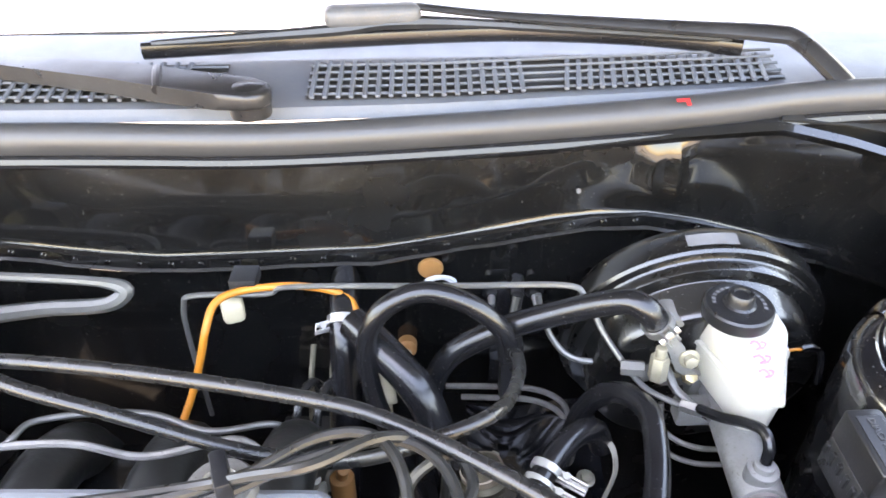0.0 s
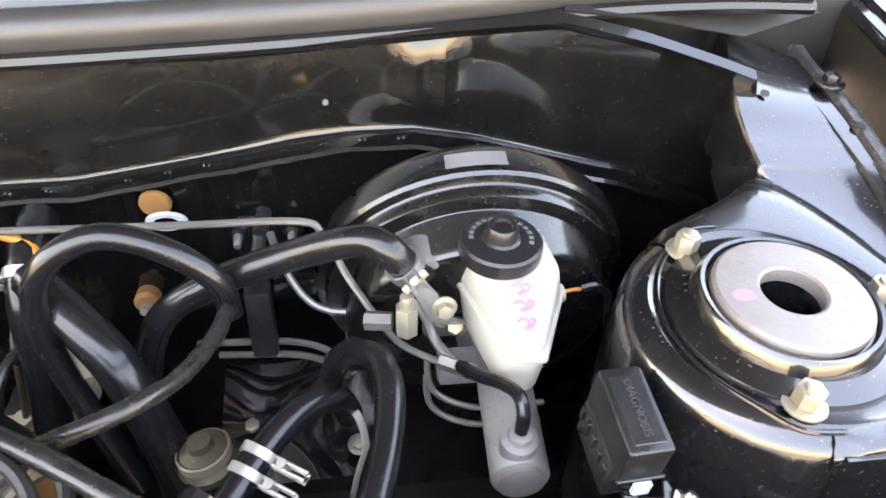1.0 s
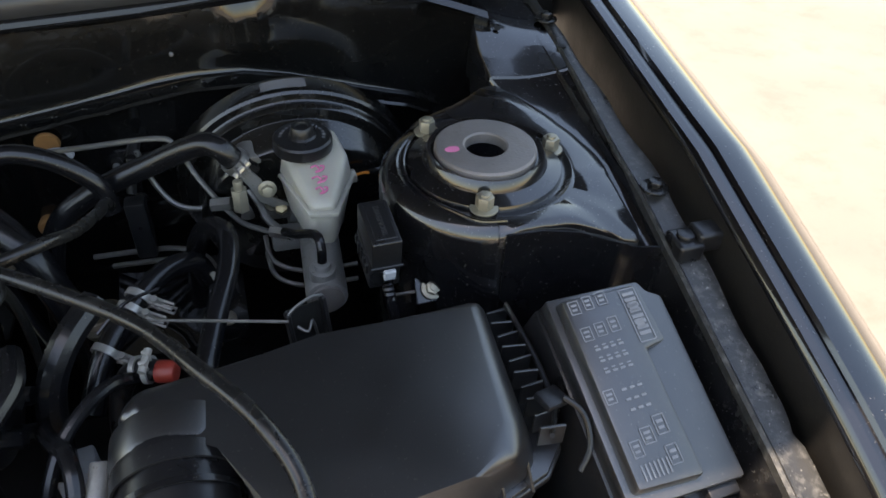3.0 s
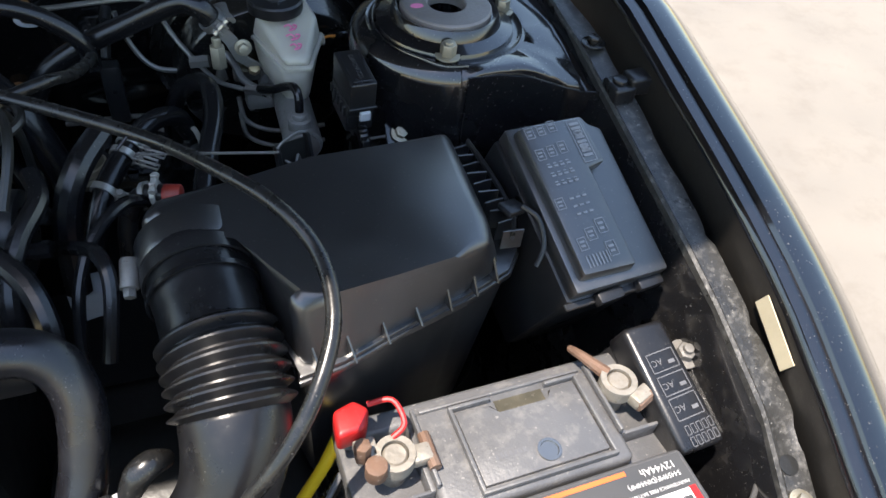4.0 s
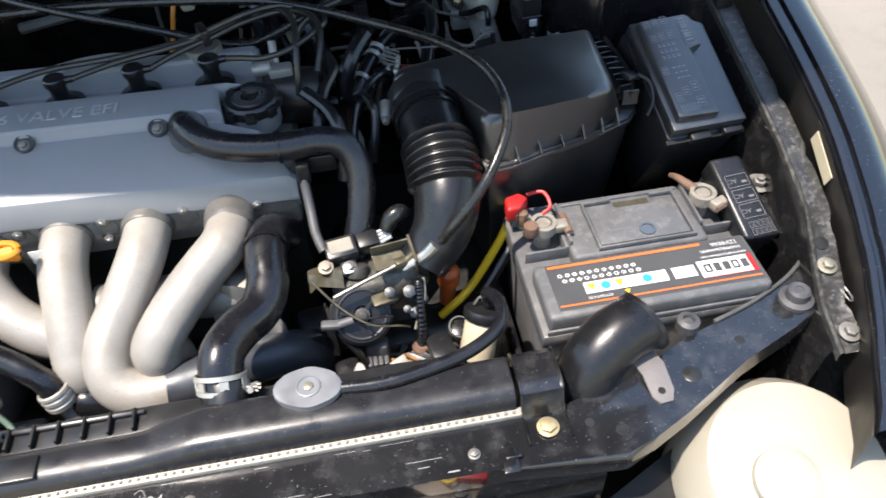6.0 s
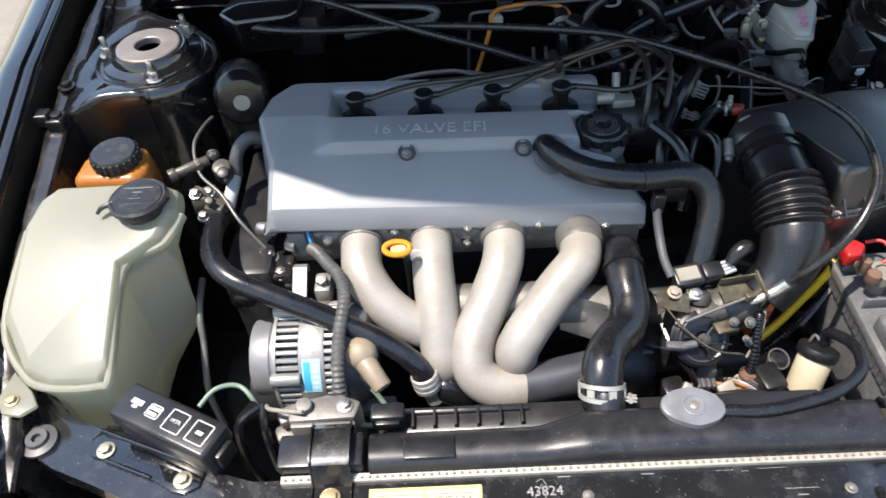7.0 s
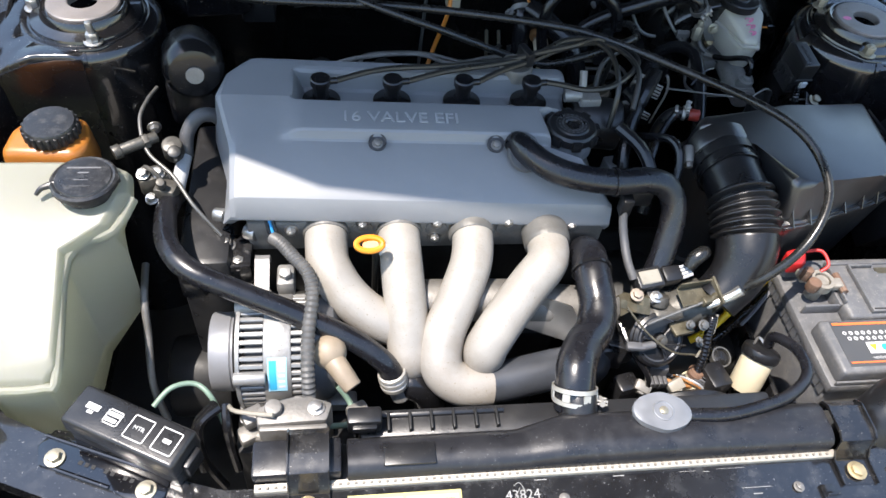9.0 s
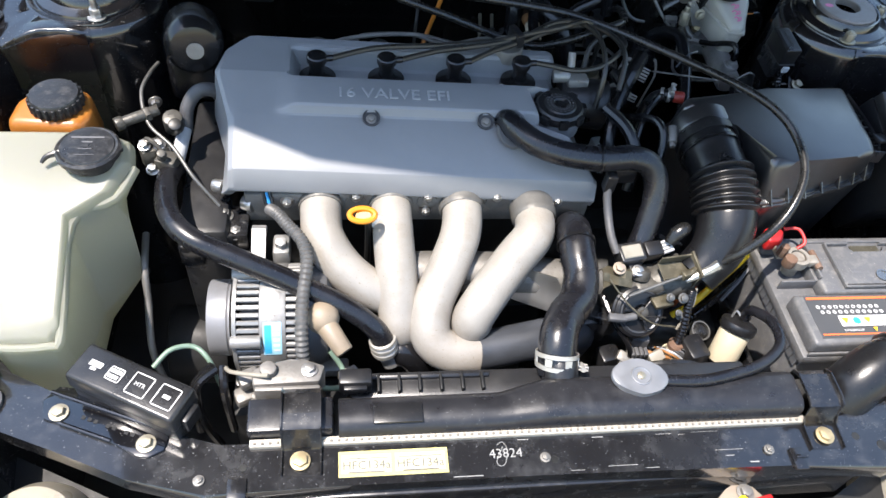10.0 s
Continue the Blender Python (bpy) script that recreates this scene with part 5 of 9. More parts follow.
cyl(bm, (0.556, 0.165, 0.708), (0.590, 0.178, 0.712), 0.0055, 8)
part("screw", bm, "rust", term2, "corroded clamp screw")
part("cable_end", tube(B(), [(0.547, 0.196, 0.711), (0.540, 0.206, 0.713), (0.533, 0.216, 0.715), (0.531, 0.228, 0.709)], [0.006, 0.005, 0.004, 0.003], 10, 4), "rust", term2, "copper-brown cable end")

# air filter housing
ab = thing("air_filter_box", (0.37, 0.31, 0.55), "black plastic air filter housing with ribbed clipped lid", "air filter box")
lip = [(0.312, 0.226), (0.345, 0.231), (0.397, 0.249), (0.450, 0.264), (0.494, 0.281), (0.510, 0.300), (0.517, 0.335), (0.512, 0.420), (0.360, 0.402), (0.236, 0.384), (0.218, 0.352), (0.262, 0.338), (0.298, 0.318)]
bm = prism(B(), [((x - 0.38) * 0.80 + 0.38, (y - 0.325) * 0.80 + 0.335) for x, y in lip], 0.56, 0.750, 0.008, 2, tops=[((x - 0.38) * 0.965 + 0.38, (y - 0.325) * 0.95 + 0.325) for x, y in lip])
part("base", bm, "box", ab, "black plastic lower half in shadow")
part("flange", prism(B(), lip, 0.748, 0.754, 0.0015), "box", ab)
part("flange_lip", prism(B(), [((x - 0.38) * 0.985 + 0.38, (y - 0.325) * 0.98 + 0.325) for x, y in lip], 0.7535, 0.7585, 0.0012), "box", ab)
top = [(0.314, 0.247), (0.345, 0.249), (0.385, 0.253), (0.430, 0.259), (0.461, 0.265), (0.468, 0.290), (0.478, 0.400), (0.360, 0.389), (0.242, 0.371), (0.229, 0.350), (0.262, 0.342), (0.299, 0.320)]
low = [(0.316, 0.231), (0.345, 0.236), (0.394, 0.253), (0.446, 0.268), (0.484, 0.283), (0.492, 0.305), (0.496, 0.412), (0.360, 0.398), (0.236, 0.380), (0.222, 0.352), (0.262, 0.340), (0.298, 0.318)]
bm = prism(B(), low, 0.756, 0.8125, 0.010, 5, tops=top)
lidd = part("lid", bm, "box", ab, "smooth satin black plastic lid")
# arched hood over the outlet
bm = B()
rows = []
for k in range(17):
    a = math.pi * (k / 16)
    rows.append([(0.2645 + r * math.cos(a), y, 0.778 + r * 0.92 * math.sin(a)) for r, y in ((0.0375, 0.336), (0.0385, 0.327), (0.0410, 0.3255), (0.0425, 0.329), (0.0428, 0.350))])
loft(bm, rows)
part("outlet_hood", bm, "box", lidd, "arched hood of the lid over the outlet")
part("collar", lathe(B(), [(0.034, -0.012), (0.0370, -0.010), (0.0370, 0.022), (0.034, 0.024)], (0.2620, 0.335, 0.7790), (0.02, -1, -0.08), 36), "box", ab, "black outlet collar")
# thin gusset blades between lid and flange
for k in range(7):
    u = (0.06, 0.22, 0.38, 0.54, 0.69, 0.83, 0.95)[k]
    x, y = float(np.interp(u, [0, 0.19, 0.48, 0.78, 1], [0.316, 0.345, 0.394, 0.446, 0.484])), float(np.interp(u, [0, 0.19, 0.48, 0.78, 1], [0.231, 0.236, 0.253, 0.268, 0.283]))
    a = math.degrees(math.atan2(0.052, 0.168))
    h = 0.018 + 0.010 * (u > 0.6)
    part("lid_rib", prism(B(), [(0.004, 0.0), (-0.0095, 0.0), (0.0050, h)], -0.0009, 0.0009, 0.0003, 1, pose(x, y, 0.7575, 0, 0, a + 90) @ pose(0, 0, 0, 90, 0, 0)), "box", lidd)
# ladder rim along the side
part("edge_rail", tube(B(), [(0.498, 0.296, 0.778), (0.507, 0.318, 0.781), (0.509, 0.36, 0.783), (0.505, 0.412, 0.785)], 0.0018, 6, 5, flat=2.2), "box", lidd)
rib2 = raw(box(B(), -0.009, 0.009, -0.0009, 0.0009, -0.011, 0.009, 0.0004, 1), "box")
for k in range(10):
    shared("rib", rib2, lidd, pose(0.4995 - 0.0002 * k, 0.300 + 0.0122 * k, 0.774, 0, 0, -6 + 14 * (k % 2)))
bm = B()
prism(bm, [(-0.010, -0.008), (0.010, -0.008), (0.010, 0.008), (-0.010, 0.008)], -0.003, 0.003, 0.002, 2, pose(0.503, 0.315, 0.792, 0, 12, 20))
tube(bm, [(0.510, 0.312, 0.795), (0.520, 0.300, 0.790), (0.521, 0.285, 0.775), (0.512, 0.276, 0.762)], 0.0022, 8, 4)
part("clip", bm, "plastic", ab, "black metal lid clip")

# intake hose
ih = thing("intake_hose", (0.26, 0.25, 0.68), "black ribbed rubber intake hose between filter box and throttle", "intake hose")
C = [(0.262, 0.345, 0.780), (0.263, 0.322, 0.779), (0.265, 0.292, 0.776), (0.267, 0.262, 0.770), (0.268, 0.232, 0.758), (0.266, 0.205, 0.741), (0.254, 0.184, 0.718), (0.230, 0.168, 0.694)]
pts = spline(C, 28)
rad = []
for i in range(len(pts)):
    u = i / (len(pts) - 1)
    r = 0.0368 - 0.0012 * sm_step(0.22, 0.30, u)
    if 0.40 < u < 0.645:
        r = 0.0388 + 0.0032 * math.sin((u - 0.40) / 0.245 * 6 * 2 * math.pi - 1.57)
    if u >= 0.645:
        r = 0.0362 - 0.0070 * sm_step(0.645, 1.0, u)
    rad.append(r)
bm = tube(B(), [tuple(p) for p in pts], rad, 36, 1)
part("bellows", bm, "rubber_m", ih)
clamp(ih, (0.2632, 0.318, 0.7788), (0.05, -1, -0.08), 0.0378, "plastic", 0.012, None, "hose_clamp", "glossy black hose clamp band")
clamp(ih, (0.2640, 0.300, 0.7770), (0.05, -1, -0.12), 0.0375, "rubber", 0.004, None, "hose_ring", "black ring on the hose")
bm = B()
cyl(bm, (0.2165, 0.318, 0.778), (0.2195, 0.338, 0.787), 0.0068, 14, bev=0.001)
cyl(bm, (0.2160, 0.312, 0.776), (0.2168, 0.320, 0.779), 0.0045, 6, bev=0.0008)
part("clamp_screw", bm, "alu_d", ih, "grey clamp screw")

# main fuse box
fb = thing("fuse_box", (0.575, 0.31, 0.62), "black fuse box with embossed pale lid diagram", "fuse box")
FZ = pose(0.567, 0.314, 0.788, 24.0, 0, 6.5)
bm = prism(B(), [(-0.045, -0.074), (0.044, -0.078), (0.046, 0.056), (0.036, 0.062), (0.032, 0.071), (-0.043, 0.074)], -0.012, 0.006, 0.003, 2, FZ)
part("cover_skirt", bm, "fuse", fb, "black lower edge of the lid")
bm = prism(B(), [(-0.040, -0.066), (0.010, -0.070), (0.010, 0.020), (0.027, 0.022), (0.024, 0.067), (-0.038, 0.069)], 0.004, 0.017, 0.003, 2, FZ, top=0.97)
fbt = part("cover", bm, "fuse", fb, "black lid with diagram")
bm = B()
P = FZ @ Matrix.Translation((0, 0, 0.0172))
for x, y, w, h in ((-0.030, 0.060, 0.008, 0.010), (-0.019, 0.061, 0.007, 0.010), (-0.008, 0.062, 0.008, 0.010), (-0.029, 0.040, 0.008, 0.010), (-0.018, 0.041, 0.008, 0.010), (-0.007, 0.042, 0.008, 0.011),
                   (-0.032, -0.004, 0.008, 0.010), (-0.006, -0.030, 0.009, 0.013), (-0.018, -0.034, 0.009, 0.011), (-0.029, -0.040, 0.008, 0.011), (-0.006, -0.050, 0.009, 0.013), (0.013, 0.044, 0.013, 0.040)):
    outline(bm, P @ Matrix.Translation((x, y, 0)), w, h, 0.0007)
    bars(bm, P @ Matrix.Translation((x, y, 0)), [(-w * 0.28, w * 0.28, h * 0.08, h * 0.24), (-w * 0.28, w * 0.2, -h * 0.24, -h * 0.08)])
for r in range(3):
    for c in range(4):
        x, y = -0.026 + 0.006 * c, 0.028 - 0.008 * r
        bars(bm, P, [(x - 0.002, x + 0.0018, y - 0.0008, y + 0.0008), (x - 0.002, x + 0.001, y + 0.002, y + 0.003)])
for r in range(3):
    for c in range(3):
        x, y = -0.020 + 0.006 * c, -0.002 - 0.007 * r
        bars(bm, P, [(x - 0.002, x + 0.0018, y - 0.0008, y + 0.0008)])
for k in range(7):
    x = -0.032 + 0.0032 * k
    bars(bm, P, [(x, x + 0.0012, -0.060, -0.050)])
for k in range(8):
    bars(bm, P, [(0.0085, 0.0175, 0.029 + 0.0042 * k, 0.0315 + 0.0042 * k)])
part("diagram", bm, "print_m", fbt, "embossed pale fuse diagram")
bm = prism(B(), [(-0.046, -0.074), (0.042, -0.078), (0.042, 0.058), (-0.044, 0.073)], -0.15, -0.010, 0.006, 2, FZ, tops=[(-0.048, -0.077), (0.046, -0.081), (0.047, 0.060), (-0.046, 0.076)])
part("base", bm, "plastic", fb)
bm = B()
for x in (-0.01, 0.03):
    prism(bm, [(x - 0.012, -0.086), (x + 0.012, -0.086), (x + 0.012, -0.076), (x - 0.012, -0.076)], -0.016, -0.004, 0.002, 2, FZ)
prism(bm, [(-0.049, -0.081), (0.047, -0.085), (0.047, -0.078), (-0.049, -0.075)], -0.016, -0.012, 0.001, 1, FZ)
part("latch", bm, "plastic", fb, "moulded lid latches")

# relay box beside the battery
rb = thing("relay_box", (0.605, 0.165, 0.60), "narrow black relay box with white lid markings beside the battery", "relay box", "relay boxes")
RZm = pose(0.588, 0.172, 0.707, 19, 0, 5.4)
bm = prism(B(), [(-0.019, -0.050), (0.022, -0.052), (0.022, 0.052), (-0.017, 0.054)], -0.020, 0.010, 0.005, 3, RZm)
rbl = part("lid", bm, "plastic", rb)
bm = prism(B(), [(-0.018, -0.048), (0.020, -0.050), (0.020, 0.050), (-0.016, 0.050)], -0.12, -0.018, 0.003, 2, RZm)
part("base", bm, "plastic_d", rb)
bm = B()
Q = RZm @ Matrix.Translation((0.0, 0, 0.0102))
for y, h in ((0.020, 0.016), (0.001, 0.016), (-0.018, 0.018)):
    outline(bm, Q @ Matrix.Translation((0.003, y, 0)), 0.026, h, 0.0008)
    bars(bm, Q @ Matrix.Translation((0.003, y, 0)), [(0.004, 0.010, -0.004, -0.001)])
for r in range(2):
    for k in range(5):
        outline(bm, Q @ Matrix.Translation((-0.006 + 0.0055 * k, -0.035 - 0.009 * r, 0)), 0.0042, 0.0075, 0.0006)
part("diagram", bm, "print_d", rbl, "worn pale relay diagram")
for y in (0.020, 0.001, -0.018):
    words("lettering", "AC", 0.0075, Q @ pose(-0.003, y, 0.0003, 0, 0, 180), "print_d", rbl, 0.0001)

# relay box on the front panel
lb = thing("relay_box", (-0.415, 0.02, 0.69), "dusty black relay box with white lid markings on the front panel", "relay box", "relay boxes")
LM = pose(-0.413, 0.0205, 0.7335, 0, 0, -27.5)
bm = prism(B(), [(-0.062, -0.021), (0.062, -0.021), (0.062, 0.021), (-0.062, 0.021)], -0.024, 0.0, 0.004, 3, LM, top=0.97)
ll = part("lid", bm, "plastic_d", lb, "dusty black lid")
bm = prism(B(), [(-0.060, -0.019), (0.060, -0.019), (0.060, 0.019), (-0.060, 0.019)], -0.052, -0.022, 0.003, 2, LM)
part("base", bm, "plastic_d", lb)
bm = B()
Q = LM @ Matrix.Translation((0, 0, 0.0002))
for x, w, h in ((0.042, 0.022, 0.024), (0.012, 0.022, 0.024), (-0.016, 0.016, 0.015)):
    outline(bm, Q @ Matrix.Translation((x, 0, 0)), w, h, 0.0012)
bars(bm, Q, [(-0.046, -0.032, -0.001, 0.005), (-0.042, -0.036, -0.005, -0.002), (-0.022, -0.010, 0.001, 0.005), (-0.022, -0.011, -0.005, -0.001), (0.038, 0.046, -0.002, 0.002)])
part("diagram", bm, "paper", ll, "printed white relay diagram")
words("lettering", "MTR", 0.006, Q @ pose(0.012, 0, 0.0004), "paper", ll, 0.0001)
bm = B()
prism(bm, [(0.060, -0.010), (0.068, -0.010), (0.068, 0.012), (0.060, 0.012)], -0.036, -0.014, 0.002, 2, LM)
part("latch", bm, "plastic", lb)
bm = prism(B(), [(-0.505, 0.024), (-0.492, 0.040), (-0.470, 0.036), (-0.384, -0.008), (-0.378, -0.020), (-0.381, -0.034), (-0.395, -0.041), (-0.408, -0.038), (-0.430, -0.023), (-0.480, -0.003), (-0.500, 0.004)], 0.6905, 0.6932, 0.001)
for x0, y0, x1, y1 in ((-0.484, -0.0005, -0.432, -0.022), (-0.498, 0.034, -0.386, -0.012)):
    tube(bm, [(x0, y0, 0.6932), (x1, y1, 0.6932)], 0.0022, 8, 1)
lbb = part("bracket", bm, "paint", lb, "black stamped bracket")
bm = B()
for k in range(9):
    m = pose(-0.462 + 0.0062 * k, 0.004 - 0.0026 * k, 0.6935, 0, 0, -24)
    bars(bm, m, [(-0.002, 0.002, -0.002, 0.002)] if k not in (3, 6) else [], 0.0001)
part("marking", bm, "inner", lbb, "faint stamped marks")
for x, y in ((-0.486, 0.010), (-0.398, -0.027)):
    bolt(lbb, (x, y, 0.6932), (0, 0, 1), 0.0062, 0.005, "zinc_d", 1.55)

# brake booster, master cylinder, fluid reservoir
bo = thing("brake_booster", (0.385, 0.70, 0.62), "round black brake servo with a pale sticker on the firewall", "brake booster")
bm = lathe(B(), [(0.0, 0.0), (0.045, 0.0), (0.048, 0.002), (0.088, 0.004), (0.0945, 0.0065), (0.0975, 0.011), (0.0985, 0.036), (0.0995, 0.0375), (0.1095, 0.0395), (0.1105, 0.0415), (0.1100, 0.049), (0.1110, 0.0505), (0.1165, 0.052), (0.1185, 0.0545), (0.1185, 0.072), (0.106, 0.090), (0.0, 0.095)], (0.376, 0.628, 0.724), (0, 0.94, 0.20), 64)
boo = part("shell", bm, "booster", bo, "satin black pressed steel shell")
bm = B()
fa, fu = Vector((0, 0.94, 0.20)).normalized(), Vector((0, -0.20, 0.94)).normalized()
for k in range(4):
    vs = []
    for a, h in ((-13 + 5 * k, 0.0585), (-8 + 5 * k, 0.0585), (-8 + 5 * k, 0.0710), (-13 + 5 * k, 0.0710)):
        a = radians(a)
        vs.append(bm.verts.new(Vector((0.376, 0.628, 0.724)) + fa * h + 0.1194 * (fu * math.cos(a) + Vector((1, 0, 0)) * math.sin(a))))
    bm.faces.new(vs)
part("sticker", bm, "print_d", boo, "worn silver-white sticker")
mc = thing("master_cylinder", (0.383, 0.56, 0.68), "bare aluminium brake master cylinder", "master cylinder")
bm = B()
cyl(bm, (0.386, 0.628, 0.735), (0.379, 0.503, 0.733), 0.0182, 24, bev=0.002)
cyl(bm, (0.386, 0.630, 0.730), (0.386, 0.618, 0.728), 0.028, 24, bev=0.002)
box(bm, 0.340, 0.372, 0.585, 0.605, 0.722, 0.742, 0.004)
cyl(bm, (0.378, 0.516, 0.745), (0.378, 0.515, 0.7585), 0.0115, 20, bev=0.001)
cyl(bm, (0.378, 0.515, 0.758), (0.378, 0.515, 0.764), 0.0075, 16, bev=0.001)
part("body", bm, "alu", mc)
rs = thing("brake_fluid_reservoir", (0.383, 0.59, 0.745), "milky white brake fluid reservoir with pink scribble", "fluid reservoir")
out_lo = [(0.364, 0.640), (0.407, 0.636), (0.412, 0.602), (0.396, 0.553), (0.374, 0.556), (0.361, 0.614)]
out_hi = [(0.357, 0.644), (0.413, 0.639), (0.421, 0.602), (0.398, 0.549), (0.374, 0.552), (0.355, 0.618)]
bm = prism(B(), out_lo, 0.748, 0.786, 0.007, 4, tops=out_hi)
part("lower_half", bm, "white", rs)
bm = prism(B(), [((x - 0.386) * 1.05 + 0.386, (y - 0.60) * 1.04 + 0.60) for x, y in out_hi], 0.7845, 0.7895, 0.0018, 2)
part("weld_rim", bm, "white", rs)
zf = [0.822, 0.822, 0.814, 0.798, 0.798, 0.814]
bm = B()
lo_v = [bm.verts.new((x, y, 0.789)) for x, y in out_hi]
hi_v = [bm.verts.new(((x - 0.387) * 0.87 + 0.387, (y - 0.600) * 0.89 + 0.600, z)) for (x, y), z in zip(out_hi, zf)]
bm.faces.new(lo_v[::-1])
bm.faces.new(hi_v)
for i in range(6):
    bm.faces.new((lo_v[i], lo_v[(i + 1) % 6], hi_v[(i + 1) % 6], hi_v[i]))
bevel(bm, bm.edges[:], 0.0055, 4)
up = part("upper_half", bm, "white", rs)
bm = lathe(B(), [(0.022, 0.816), (0.0262, 0.8175), (0.0266, 0.819), (0.0266, 0.8275), (0.0250, 0.8292), (0.0125, 0.8295), (0.0108, 0.8310), (0.0100, 0.8380), (0.0088, 0.8398), (0.0062, 0.8398), (0.0055, 0.8375), (0, 0.8372)], (0.379, 0.614, 0), (0, 0, 1), 48)
cp = part("cap", bm, "plastic", rs, "black screw cap with worn lettering")
bm = B()
for k in range(14):
    a = radians(-20 + 15 * k)
    if k in (6, 7):
        continue
    m = pose(0.379 + 0.0190 * math.cos(a), 0.614 + 0.0190 * math.sin(a), 0.8296, 0, 0, math.degrees(a))
    bars(bm, m, [(-0.0015, 0.0016, -0.0016, 0.0016)], 0.0002)
part("marking", bm, "print_d", cp, "worn raised markings")
bm = B()
for y, z, w in ((0.586, 0.8080, 0.009), (0.575, 0.8042, 0.010), (0.564, 0.8004, 0.008)):
    m = pose(0.388, y, z + 0.0025, 20, 0, 0)
    tube(bm, [m @ Vector(q) for q in ((-w * 0.7, 0.002, 0.001), (-w * 0.2, 0.0035, 0.001), (w * 0.1, -0.001, 0.001), (-w * 0.3, -0.003, 0.001), (w * 0.3, -0.002, 0.001), (w * 0.6, 0.002, 0.001), (w * 0.2, 0.003, 0.001))], 0.0009, 6, 4)
part("scribble", bm, "pink", up, "pink marker scribble")

part("sensor_port", cyl(B(), (0.414, 0.606, 0.784), (0.424, 0.608, 0.784), 0.0065, 14, bev=0.001), "white", rs)
part("sensor_wire", tube(B(), [(0.423, 0.6078, 0.784), (0.431, 0.609, 0.785), (0.438, 0.610, 0.784)], 0.0014, 6, 4), "orange", rs, "bare orange-brown wire end")
part("wire_sleeve", tube(B(), [(0.437, 0.610, 0.7842), (0.450, 0.614, 0.782), (0.462, 0.618, 0.768), (0.466, 0.616, 0.74)], 0.0032, 8, 5), "rubber", rs, "black wire sleeve")
# relay beside the strut tower
rl = thing("relay", (0.421, 0.479, 0.74), "black plastic diagnosis connector with hinged lid beside the strut tower", "connector")
RM = pose(0.4212, 0.4790, 0.8295, 6, 0, 3)
bm = prism(B(), [(-0.0122, -0.0245), (0.0115, -0.0245), (0.0115, 0.0225), (0.0090, 0.0245), (-0.0122, 0.0245)], -0.027, 0.0, 0.003, 3, RM)
rlb = part("lid", bm, "plastic", rl, "black hinged lid with embossed lettering")
part("lid_panel", prism(B(), [(-0.0085, -0.020), (0.0085, -0.020), (0.0085, 0.019), (-0.0085, 0.019)], -0.0005, 0.0006, 0.0004, 1, RM), "plastic", rlb)
words("lettering", "DIAGNOSIS", 0.0064, RM @ Matrix.Translation((0.000, 0, 0.0009)) @ pose(0, 0, 0, 0, 0, -90), "emboss", rlb, 0.0004)
bm = prism(B(), [(-0.0130, -0.0185), (0.0125, -0.0185), (0.0125, 0.0235), (-0.0130, 0.0235)], -0.056, -0.0255, 0.002, 2, RM)
part("socket", bm, "plastic_d", rl)
for k in range(5):
    part("side_slot", prism(B(), [(-0.0150, -0.016 + 0.0085 * k), (-0.0122, -0.016 + 0.0085 * k), (-0.0122, -0.012 + 0.0085 * k), (-0.0150, -0.012 + 0.0085 * k)], -0.040 - 0.002 * (k % 2), -0.030, 0.0006, 1, RM), "plastic", rl)
part("lid_edge", prism(B(), [(-0.0132, -0.0262), (0.0128, -0.0262), (0.0128, -0.0240), (-0.0132, -0.0240)], -0.0275, -0.0245, 0.0006, 1, RM), "plastic", rlb)
bm = prism(B(), [(-0.0035, -0.0285), (0.0065, -0.0285), (0.0065, -0.0245), (-0.0035, -0.0245)], -0.038, -0.0285, 0.001, 1, RM)
part("latch", bm, "print", rl, "pale grey connector latch")

# washer bottle
wb = thing("washer_bottle", (-0.52, 0.18, 0.55), "large milky green-white washer bottle with a black flip cap", "washer bottle")
outer = [(-0.612, 0.245), (-0.605, 0.285), (-0.588, 0.303), (-0.465, 0.303), (-0.437, 0.290), (-0.434, 0.262), (-0.452, 0.226), (-0.494, 0.196), (-0.489, 0.080), (-0.499, 0.068), (-0.550, 0.068), (-0.585, 0.085), (-0.618, 0.140)]
zt = [0.785, 0.790, 0.793, 0.793, 0.790, 0.784, 0.772, 0.764, 0.728, 0.722, 0.722, 0.725, 0.745]
# waisted lower half: its inner side swings in below the seam, out again, then tapers to the foot
waist = {3: (-0.480, 0.298), 4: (-0.468, 0.288), 5: (-0.456, 0.262), 6: (-0.447, 0.230), 7: (-0.497, 0.192), 8: (-0.492, 0.084)}
belly = {3: (-0.490, 0.298), 4: (-0.480, 0.288), 5: (-0.468, 0.262), 6: (-0.4505, 0.230), 7: (-0.486, 0.172), 8: (-0.494, 0.086)}
foot = {3: (-0.535, 0.285), 4: (-0.528, 0.272), 5: (-0.518, 0.250), 6: (-0.506, 0.220), 7: (-0.506, 0.165), 8: (-0.538, 0.090)}


def shrink(k, dy=0.0):
    return [((x + 0.53) * k - 0.53, (y - 0.19) * k + 0.19 + dy) for x, y in outer]


def moved(base, corners):
    return [corners[i] if i in corners else q for i, q in enumerate(base)]


